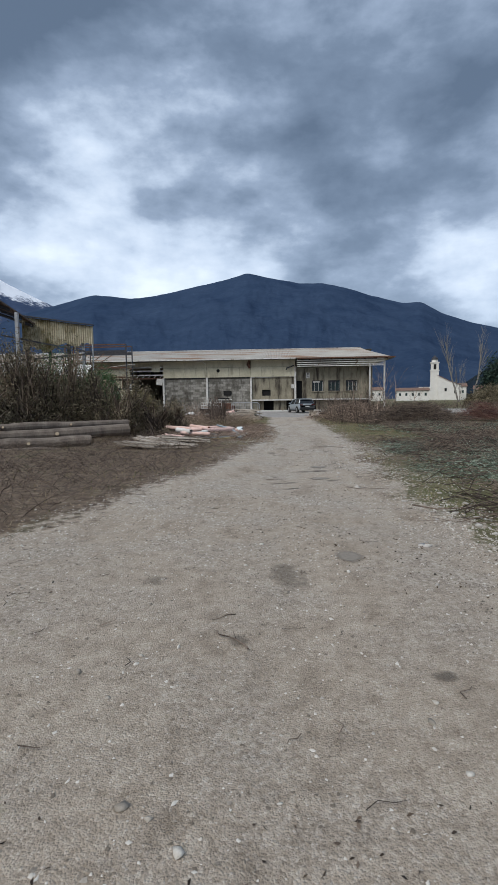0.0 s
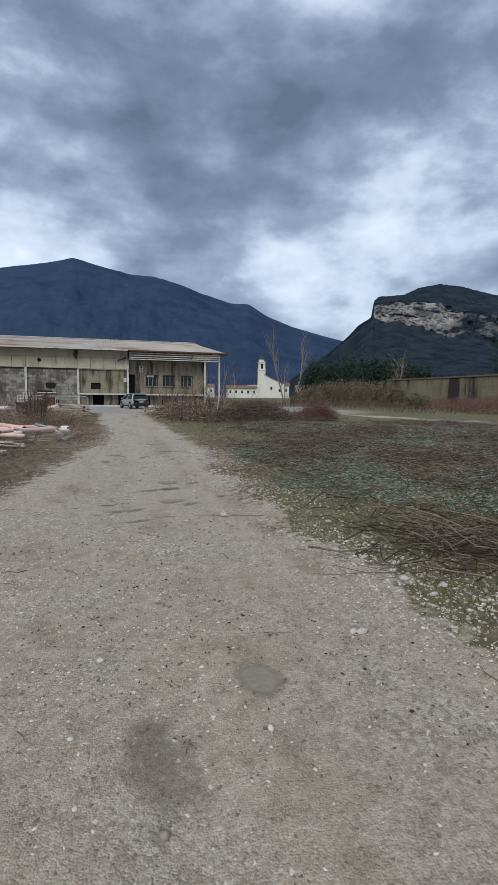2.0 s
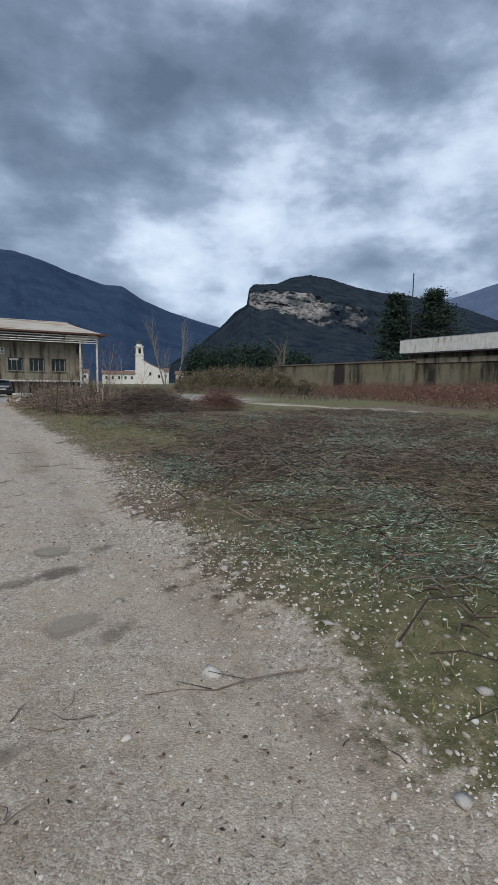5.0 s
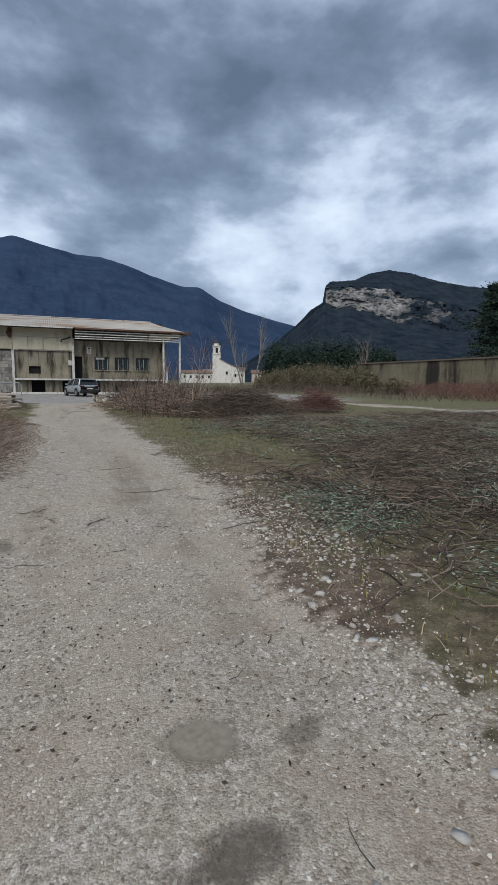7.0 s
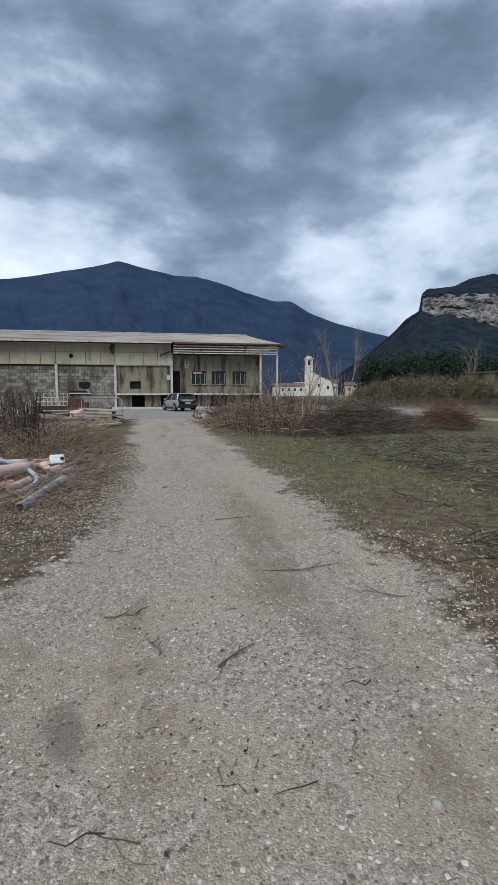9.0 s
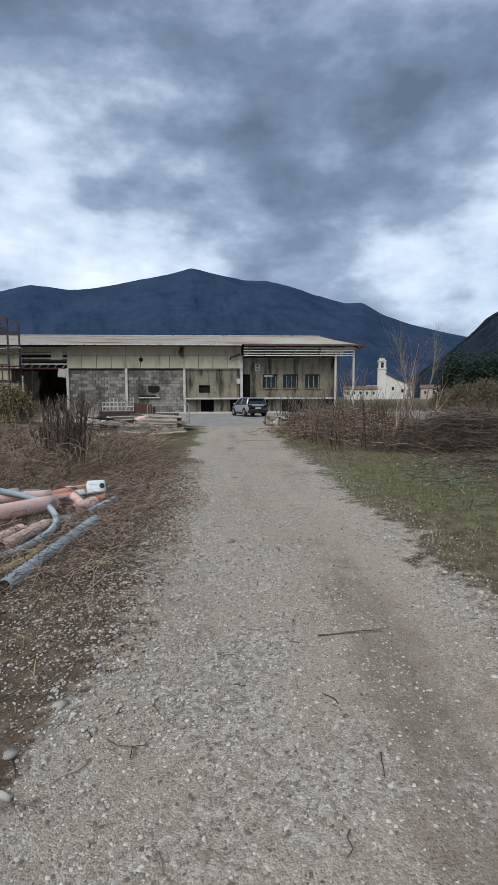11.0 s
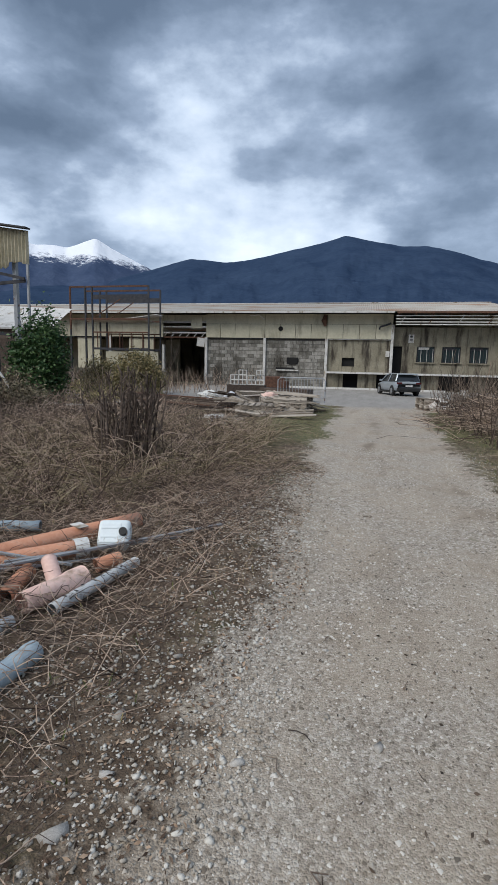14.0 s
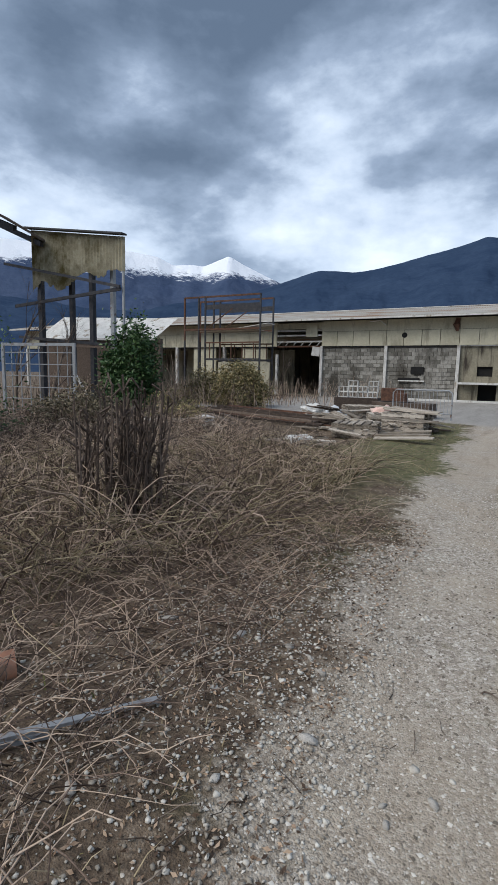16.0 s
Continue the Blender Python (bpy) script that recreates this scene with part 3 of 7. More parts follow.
# ---- mountains ----
def ridge(name, peaks, r0, r1, a0, a1, material, label, rough=0.35):
    """A range seen along compass angles a0 to a1; peaks: (angle, elevation) of its summits and saddles."""
    az = np.arange(a0, a1 + 0.01, 0.16)
    el = np.interp(az, [p[0] for p in peaks], [p[1] for p in peaks])
    el = el - 0.48
    el = np.convolve(np.pad(el, 2, "edge"), np.ones(5) / 5, "valid")
    rows = 46
    V = []
    for j in range(rows):
        s = j / (rows - 1)
        r = r0 + (r1 - r0) * s
        for a, e in zip(az, el):
            top = r1 * math.tan(radians(e))
            n = noise.fractal(Vector((a * 0.22, s * 5.5, r0 * 0.01)), 0.9, 2.1, 6)
            n2 = noise.noise(Vector((a * 1.3, s * 22, 3)))
            prof = s ** 1.15
            fade = math.sin(math.pi * min(1, s)) ** 0.8
            z = top * (prof + rough * 0.10 * n * fade) + (n2 * 0.002 + n * 0.008) * top * s
            g = radians(a)
            V.append((r * math.sin(g), r * math.cos(g), z - 4 * (1 - s)))
    k = len(az)
    i = np.arange(rows * k).reshape(rows, k)
    f = np.stack([i[:-1, :-1], i[:-1, 1:], i[1:, 1:], i[1:, :-1]], -1).reshape(-1, 4)
    me = fast_mesh(name, np.array(V), f, material)
    me.polygons.foreach_set("use_smooth", [True] * len(me.polygons))
    tagged(new(name, me), label, "mountain", kind="structure")


def cliff_hill():
    """A wooded hill whose upper flank breaks off in a limestone cliff, sheer at its western end."""
    az = np.arange(20, 70.01, 0.11)
    crest = np.interp(az, [20, 24, 26.4, 27.1, 27.9, 29.25, 29.5, 30, 32.6, 34.1, 36.2, 38.5, 41.2, 44, 47, 52, 57, 70], [1.5, 4.2, 6.2, 6.9, 7.8, 8.6, 10.3, 10.75, 10.87, 11.45, 11.75, 11.3, 10.4, 9.75, 9.35, 8, 6, 4])
    top = np.interp(az, [29.4, 33.7, 36.5, 39.2, 41.7, 43.7, 47, 70], [10.25, 10.2, 9.9, 8.9, 8.4, 7.6, 6.8, 2.5])
    foot = np.interp(az, [20, 29.4, 29.9, 32.7, 35.1, 37.3, 38.7, 42.6, 46, 70], [1.0, 8.45, 8.1, 7.9, 7.2, 6.4, 6.5, 5.4, 5.6, 2.0])
    top, foot = np.minimum(top, crest - 0.12), np.minimum(foot, crest - 0.3)
    low, mid, high = 34, 44, 22
    V, bare = [], []
    for j in range(low + mid + high):
        for a, c, t, f in zip(az, crest, top, foot):
            n = noise.fractal(Vector((a * 0.5, j * 0.12, 1.7)), 0.9, 2.1, 5)
            ledge = 0.22 * noise.fractal(Vector((a * 0.7, 2.0, 5.0)), 0.9, 2.1, 4)
            b = 0.0
            if j < low:
                s = j / low
                r, e = 420 + 480 * s, (f + ledge) * s ** 1.1 + 0.22 * n * s * (1 - s) * 4
            elif j < low + mid:
                s = (j - low) / mid
                crack = noise.fractal(Vector((a * 1.6, s * 2.2, 9.0)), 0.7, 2.2, 5)
                r = 900 + 26 * s + 9 * crack + 5 * math.floor(s * 5 + 0.8 * n)
                e = f + ledge + (t - f - 0.3 * ledge) * s
                b = float(smooth(29.2, 29.6, a) * smooth(47, 42, a)) * (1.0 - 0.16 * float(smooth(37, 40, a)))
                b *= float(smooth(-0.12, 0.1, s + 0.25 * n) * smooth(1.12, 0.9, s + 0.2 * n))
            else:
                s = (j - low - mid) / (high - 1)
                r, e = 950 + 200 * s, t + 0.7 * ledge * (1 - s) + (c - t) * s ** 0.8 + 0.03 * n
            if b == 0:
                e += 0.07 * noise.noise(Vector((a * 5.0, j * 1.1, 0.3))) * min(1.0, e / 3)
            g = radians(a)
            V.append((r * math.sin(g), r * math.cos(g), r * math.tan(radians(max(e, -0.4)))))
            bare.append(b)
    k = len(az)
    i = np.arange(len(V)).reshape(-1, k)
    f = np.stack([i[:-1, :-1], i[:-1, 1:], i[1:, 1:], i[1:, :-1]], -1).reshape(-1, 4)
    me = fast_mesh("backdrop_cliff_hill", np.array(V), f, M_HILL)
    me.polygons.foreach_set("use_smooth", [True] * len(me.polygons))
    at = me.color_attributes.new("bare", "FLOAT_COLOR", "POINT")
    at.data.foreach_set("color", np.repeat(np.array(bare, np.float32), 4))
    tagged(new("backdrop_cliff_hill", me), "wooded hill with a pale limestone cliff", "mountain", kind="structure")


# ranges below are blue from haze held in their base colours
ridge("backdrop_mountain", [(-70, 9), (-40, 8), (-29, 9), (-24, 10.6), (-20, 11.8), (-16.2, 11.6), (-13.2, 12.05), (-8.9, 13.0), (-6.3, 13.6), (-3.2, 14.4), (-0.1, 13.75), (2.5, 13.25), (5.2, 13.15), (7.8, 12.5), (10.4, 11.55), (13.8, 10.6), (15.7, 10.6), (17.9, 9.2), (20.7, 8.1), (24.1, 7.15), (27, 6.4), (31, 6.2), (40, 5)], 900, 2900, -70, 40, M_MTN, "wooded mountain with a broad summit, haze blue painted in")
ridge("backdrop_snow_mountain", [(-100, 12), (-70, 12.5), (-55, 13.2), (-42, 13.4), (-37.7, 12.8), (-36, 12.0), (-33.8, 12.2), (-32.7, 12.0), (-29.9, 13.2), (-28.2, 12.3), (-24, 10.5), (-18, 7)], 1900, 3300, -100, -18, M_MTN_SNOW, "high mountain with snow on its crest, haze blue painted in")
ridge("backdrop_far_mountain", [(40, 6), (48, 8.6), (52, 9.6), (57, 11), (66, 12.2), (90, 11), (120, 9)], 2200, 3600, 40, 120, M_MTN_EAST, "distant mountain with a little snow, pale haze blue painted in")
cliff_hill()
ridge("backdrop_back_range", [(110, 8), (140, 10), (180, 9), (220, 11), (262, 12)], 1200, 2600, 110, 262, M_MTN, "wooded mountains that close the valley")


# ---- warehouse ----
WY = 58.8            # front wall
BAY = 5.2
POSTS = [-13.1, -7.9, -2.7, 2.5]
EAVE_Y, EAVE_Z, RIDGE_Y, RIDGE_Z = 57.5, 6.08, 71.5, 8.4
LEFT, RIGHT = -49.5, 13.75


def block_wall(x0, x1, parent):
    w = part("block_wall", Geo().box(((x0 + x1) / 2, WY + 0.20, 2.01), (x1 - x0, 0.2, 4.02)), M_MORTAR, parent, "grey hollow-block wall with wide dark joints")
    bw, bh = 0.52, 0.296
    base = Geo().box((0, 0, 0), (bw - 0.022, 0.12, bh - 0.024)).mesh("block", M_BLOCK)
    hole = (-7.4, -4.6, 1.35, 2.15) if x0 < -5 < x1 else None
    k = 0
    for j in range(13):
        x = x0 + 0.10 + bw / 2 - (bw / 2 if j % 2 else 0)
        while x < x1 - 0.12:
            cx, z = x, 0.03 + bh * (j + 0.5)
            left, right = max(cx - bw / 2, x0 + 0.1), min(cx + bw / 2, x1 - 0.1)
            x += bw
            if right - left < 0.2:
                continue
            if hole and -5.95 < (left + right) / 2 < -5.0 and 1.9 < z < 2.5:
                continue
            ob = new("block", base)
            ob.parent = w
            ob.location = ((left + right) / 2, WY + 0.075 + R.uniform(-0.012, 0.012), z)
            ob.scale = ((right - left) / bw, 1, 1)
            k += 1
    return w


def window_unit(x, z, w, h, y, parent):
    win = part("window", Geo().box((x, y + 0.22, z), (w, 0.02, h)), M_WINDOW, parent, "dusty barred window with broken panes")
    fr = Geo()
    for sx in (-1, 1):
        fr.box((x + sx * (w / 2 - 0.03), y + 0.16, z), (0.06, 0.1, h))
    for zz in (-1, 1):
        fr.box((x, y + 0.16, z + zz * (h / 2 - 0.03)), (w - 0.12, 0.1, 0.06))
    part("window_frame", fr, M_DARKSTEEL, win)
    part("window_sill", Geo().box((x, y + 0.02, z - h / 2 - 0.04), (w + 0.2, 0.34, 0.08)), M_CONCRETE, win)
    for i in range(6):
        part("bar", Geo().box((x - w / 2 + w * (i + 0.5) / 6, y + 0.10, z - 0.08), (0.035, 0.03, h - 0.2)), M_WHITE if i % 2 else M_DARKSTEEL, win)
    part("lintel_blind", Geo().box((x - w * 0.1, y + 0.13, z + h * 0.38), (w * 0.6, 0.03, h * 0.16)), M_WHITE if x < 6 else M_DARKSTEEL, win)


def warehouse():
    h = thing("warehouse", pose(0, 0, 0), "long derelict warehouse with cream fascia and rusty low roof", "warehouse")
    # roof, sheet by sheet
    slope = math.atan2(RIDGE_Z - EAVE_Z, RIDGE_Y - EAVE_Y)
    length = math.hypot(RIDGE_Z - EAVE_Z, RIDGE_Y - EAVE_Y)
    n = 24
    step = (RIGHT - 1.6 - LEFT) / n
    for i in range(n):
        a = LEFT + i * step
        g, m = Geo(), 26
        rows = []
        for k in range(m + 1):
            x = a + step * k / m
            lift = 0.02 * math.cos(k * math.pi)
            rows.append([(x, EAVE_Y, EAVE_Z + 0.06 + lift), (x, RIDGE_Y, RIDGE_Z + 0.06 + lift)])
        v = [p for r in rows for p in r] + [(p[0], p[1], p[2] - 0.03) for r in rows for p in r]
        o = 2 * (m + 1)
        f = [(2 * k, 2 * k + 2, 2 * k + 3, 2 * k + 1) for k in range(m)] + [(o + 2 * k, o + 2 * k + 1, o + 2 * k + 3, o + 2 * k + 2) for k in range(m)]
        f += [(2 * k, o + 2 * k, o + 2 * k + 2, 2 * k + 2) for k in range(m)]
        g.add(v, f)
        part("roof_sheet", g, M_ROOF, h)
    # hipped end
    e = RIGHT - 1.6
    g = Geo().add([(e, EAVE_Y, EAVE_Z + 0.06), (RIGHT, EAVE_Y, EAVE_Z - 0.02), (RIGHT, RIDGE_Y + 8, EAVE_Z - 0.02), (e, RIDGE_Y, RIDGE_Z + 0.06),
                   (e, EAVE_Y, EAVE_Z - 0.04), (RIGHT, EAVE_Y, EAVE_Z - 0.12), (RIGHT, RIDGE_Y + 8, EAVE_Z - 0.12), (e, RIDGE_Y, RIDGE_Z - 0.04)],
                  [(0, 1, 2, 3), (7, 6, 5, 4), (0, 4, 5, 1), (1, 5, 6, 2)])
    part("roof_end", g, M_ROOF, h)
    g = Geo().add([(LEFT, RIDGE_Y, RIDGE_Z), (RIGHT, RIDGE_Y, RIDGE_Z - 0.1), (RIGHT, RIDGE_Y + 8, EAVE_Z), (LEFT, RIDGE_Y + 8, EAVE_Z)], [(0, 1, 2, 3)])
    part("back_roof", g, M_ROOF, h)
    part("ridge_cap", Geo().beam((LEFT, RIDGE_Y, RIDGE_Z + 0.10), (e, RIDGE_Y, RIDGE_Z + 0.10), 0.35, 0.07), M_WHITE, h)
    part("gutter", Geo().box(((LEFT + POSTS[3]) / 2, EAVE_Y - 0.06, EAVE_Z - 0.03), (POSTS[3] - LEFT, 0.14, 0.11)), M_WHITE, h)
    part("gutter", Geo().box(((RIGHT + POSTS[3]) / 2 + 0.1, EAVE_Y - 0.05, EAVE_Z - 0.05), (RIGHT - POSTS[3] - 0.2, 0.10, 0.14)), M_RUST, h, "rusty eaves gutter")
    part("back_wall", Geo().box(((LEFT + 11.3) / 2, RIDGE_Y + 7, 3.0), (11.3 - LEFT, 0.25, 6.0)), M_CONCRETE, h)
    part("end_wall", Geo().box((11.2, (WY + RIDGE_Y + 7) / 2 + 0.6, 2.55), (0.25, RIDGE_Y + 6 - WY, 5.1)), M_CONCRETE, h)
    part("floor_slab", Geo().box(((LEFT + 11.3) / 2, 71.5, 0.02), (11.3 - LEFT, 25.0, 0.06)), M_CONCRETE, h)
    # cream fascia panels on the walled bays
    for i, x0 in enumerate(POSTS[:3]):
        up = part("fascia_upper", Geo().box((x0 + BAY / 2, WY - 0.02, 5.62), (BAY - 0.03, 0.16, 0.80)), M_CREAM, h)
        for k in range(4):
            part("fascia_panel", Geo().box((x0 + BAY * (k + 0.5) / 4, WY - 0.06, 4.63), (BAY / 4 - 0.035, 0.16, 1.14), None, 0.01), M_CREAM, h)
        part("fascia_rail", Geo().box((x0 + BAY / 2, WY + 0.02, 5.21), (BAY, 0.14, 0.05)), M_DARKSTEEL, h)
        part("beam", Geo().box((x0 + BAY / 2, WY + 0.06, 4.03), (BAY, 0.22, 0.10)), M_WHITE if i == 2 else M_DARKSTEEL, h)
    # disc on the panel face, black for the shade of a hole
    part("fascia_hole", Geo().tube([(-6.55, WY - 0.16, 4.83), (-6.55, WY - 0.145, 4.83)], 0.2, 14), M_BLACK, h, "black disc for the shade in a round hole")
    part("downpipe_head", Geo().tube([(-2.85, WY - 0.22, 5.95), (-2.95, WY - 0.24, 5.5), (-2.85, WY - 0.22, 5.05)], [0.16, 0.24, 0.1], 8), M_RUST, h, "rusty downpipe head")
    part("bent_bracket", Geo().tube([(-9.2, WY - 0.2, 5.9), (-8.4, WY - 0.3, 5.95), (-7.95, WY - 0.2, 5.6)], 0.05, 6), M_WHITE, h)
    # posts
    for i, x in enumerate(POSTS):
        part("post", Geo().box((x, WY - 0.03, 2.03 if i < 3 else 2.6), (0.22, 0.26, 4.06 if i < 3 else 5.2), None, 0.02), M_WHITE, h)
    for x in (7.7, 12.65):
        part("post", Geo().box((x if x > 8 else 11.0, 58.0, 2.9), (0.16, 0.16, 5.8)), M_WHITE, h)
    # block-walled bays
    block_wall(POSTS[0], POSTS[1], h)
    block_wall(POSTS[1], POSTS[2], h)
    # recess and slot are black boxes whose colour stands for inner shade
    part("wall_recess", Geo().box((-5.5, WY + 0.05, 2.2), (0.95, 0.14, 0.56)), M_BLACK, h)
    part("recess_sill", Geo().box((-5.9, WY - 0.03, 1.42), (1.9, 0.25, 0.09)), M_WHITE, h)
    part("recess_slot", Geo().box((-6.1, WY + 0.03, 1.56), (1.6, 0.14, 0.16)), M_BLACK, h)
    # concrete bay with loading ledge
    x0, x1 = POSTS[2], POSTS[3]
    y = WY + 0.12
    for cx, cz, sx, sz in ((x0 + 0.65, 2.7, 1.3, 2.6), (1.05, 2.7, 2.9, 2.6), (-0.9, 3.27, 1.0, 1.46), (-0.9, 1.62, 1.0, 0.44)):
        part("concrete_panel", Geo().box((cx, y + 0.1, cz), (sx - 0.015, 0.2, sz)), M_CONCRETE, h)
    # black backing paints the shade inside the vent
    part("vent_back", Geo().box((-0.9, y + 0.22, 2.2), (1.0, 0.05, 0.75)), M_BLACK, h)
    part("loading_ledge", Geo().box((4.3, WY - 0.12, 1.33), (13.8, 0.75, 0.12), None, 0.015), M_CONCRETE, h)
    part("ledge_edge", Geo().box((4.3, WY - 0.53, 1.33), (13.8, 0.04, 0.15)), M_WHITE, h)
    # black sheet painted in for the shade beneath the ledge
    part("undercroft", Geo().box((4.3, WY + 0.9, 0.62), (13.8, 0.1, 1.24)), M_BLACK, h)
    for cx, w in ((-1.9, 1.3), (0.7, 1.5), (5.6, 1.3), (9.4, 1.5)):
        part("plinth_panel", Geo().box((cx, WY + 0.2, 0.62), (w, 0.2, 1.22)), M_CONCRETE, h)
    # windowed bays, set back under the overhang
    y = WY + 0.55
    edges = [2.6, 3.35, 4.48, 5.84, 6.4, 7.8, 8.47, 9.83, 11.3]
    zb, z0, z1, zt = 1.38, 2.3, 3.55, 5.05
    g = Geo()
    for a, b in ((3.35, 4.48), (5.84, 6.4), (7.8, 8.47), (9.83, 11.3)):
        part("pier", Geo().box(((a + b) / 2, y + 0.15, (z0 + z1) / 2), (b - a, 0.3, z1 - z0)), M_CONCRETE, h)
    part("upper_wall", Geo().box((6.95, y + 0.15, (z1 + zt) / 2), (8.7, 0.3, zt - z1)), M_CONCRETE, h)
    part("lower_wall", Geo().box((7.32, y + 0.15, (zb + z0) / 2), (7.96, 0.3, z0 - zb)), M_CONCRETE, h)
    # black sheet across the doorway paints the shade within
    part("doorway", Geo().box((2.97, y + 0.26, 2.46), (0.74, 0.06, 2.16)), M_BLACK, h, "open doorway, its inner shade a black sheet")
    part("wall_end", Geo().box((11.3, WY + 0.3, 3.2), (0.25, 0.8, 3.7)), M_CONCRETE, h)
    for x, w in ((5.16, 1.36), (7.1, 1.4), (9.15, 1.36)):
        window_unit(x, (z0 + z1) / 2, w, z1 - z0, y, h)
    sign = part("sign_plate", Geo().box((4.0, y - 0.02, 4.16), (0.42, 0.03, 0.66)), M_WHITE, h, "small white notice with dark print")
    for k, (dx, dz, sx, sz) in enumerate(((0, 0.16, 0.2, 0.14), (0, -0.06, 0.24, 0.05), (0, -0.16, 0.24, 0.05))):
        part("print", Geo().box((4.0 + dx, y - 0.04, 4.16 + dz), (sx, 0.01, sz)), M_DARKSTEEL, sign)
    part("meter_box", Geo().box((2.2, WY + 0.02, 2.9), (0.3, 0.18, 0.45)), M_WHITE, h)
    # bare eaves framing of the open overhang
    for z, yy in ((5.12, 57.7), (5.32, 57.75), (5.55, 57.7), (5.78, 57.65)):
        part("eaves_rail", Geo().box((7.6, yy, z + 0.02), (9.9, 0.07, 0.075)), M_WHITE, h)
    for k in range(9):
        part("rafter", Geo().beam((2.9 + 1.25 * k, 57.6, 5.9), (2.9 + 1.25 * k, 59.5, 6.2), 0.09, 0.14), M_RUST, h)
    for k in range(5):
        x = 2.9 + 2.1 * k
        part("eaves_strut", Geo().beam((x, 57.72, 5.1), (x + 0.5, 57.72, 5.85), 0.05, 0.05), M_RUST if k % 2 else M_WHITE, h)
    g = Geo().add([(9.6, 57.9, 5.15), (12.9, 57.9, 5.7), (12.9, 57.9, 5.85), (9.6, 57.9, 5.85), (9.6, 57.98, 5.15), (12.9, 57.98, 5.7), (12.9, 57.98, 5.85), (9.6, 57.98, 5.85)],
                  [(0, 1, 2, 3), (7, 6, 5, 4), (0, 4, 5, 1), (1, 5, 6, 2), (3, 2, 6, 7)])
    part("bracket_panel", g, M_CREAM, h)
    part("lamp_bracket", Geo().tube([(2.3, WY - 0.2, 5.3), (2.0, WY - 0.5, 5.15), (1.5, WY - 0.45, 5.0), (1.45, WY - 0.4, 4.8)], 0.08, 6), M_DARKSTEEL, h)
    # open bay west of the walled ones
    x0, x1 = -17.1, POSTS[0]
    part("post", Geo().box((x0, WY, 1.7), (0.2, 0.24, 3.4)), M_WHITE, h)
    for z in (4.05, 4.45, 4.95, 5.35):
        part("open_rail", Geo().box(((x0 + x1) / 2, WY, z), (x1 - x0, 0.10, 0.12)), M_RUST if z < 4.2 else M_WHITE, h)
    for k in range(6):
        part("web", Geo().beam((x0 + 0.7 * k, WY, 4.05), (x0 + 0.35 + 0.7 * k, WY, 4.45), 0.05, 0.05), M_WHITE, h)
    part("broken_panel", Geo().box((x1 - 0.9, WY - 0.04, 5.3), (1.0, 0.1, 0.95)), M_CREAM, h)
    part("hanging_panel", Geo().box((x1 - 0.5, WY - 0.04, 3.65), (0.7, 0.06, 0.75), Matrix.Rotation(0.12, 4, "Y")), M_WHITE, h)
    part("eave_panel", Geo().box(((x0 + x1) / 2, WY + 0.1, 5.72), (x1 - x0, 0.08, 0.5)), M_CREAM, h)
    # farther bays
    x = -17.1
    for k in range(6):
        a = x - BAY
        part("fascia_upper", Geo().box((a + BAY / 2, WY - 0.02, 5.62), (BAY - 0.03, 0.16, 0.80)), M_CREAM, h)
        for q in range(4):
            part("fascia_panel", Geo().box((a + BAY * (q + 0.5) / 4, WY - 0.06, 4.63), (BAY / 4 - 0.035, 0.16, 1.14)), M_CREAM, h)
        part("fascia_rail", Geo().box((a + BAY / 2, WY + 0.02, 5.21), (BAY, 0.14, 0.05)), M_DARKSTEEL, h)
        part("beam", Geo().box((a + BAY / 2, WY + 0.06, 4.03), (BAY, 0.22, 0.10)), M_DARKSTEEL, h)
        part("post", Geo().box((a, WY - 0.03, 2.03), (0.22, 0.26, 4.06)), M_WHITE, h)
        if k in (0, 1, 3):
            part("bay_panel", Geo().box((a + 3.0, WY + 0.15, 2.6), (2.4, 0.15, 2.85)), M_CREAM, h)
        part("bay_wall", Geo().box((a + BAY / 2, WY + 4.0, 2.0), (BAY, 0.2, 4.0)), M_CONCRETE, h)
        x = a
    part("kerb", Geo().box((-0.3, WY - 1.3, 0.07), (14.0, 0.35, 0.16), None, 0.02), M_WHITE, h)


warehouse()


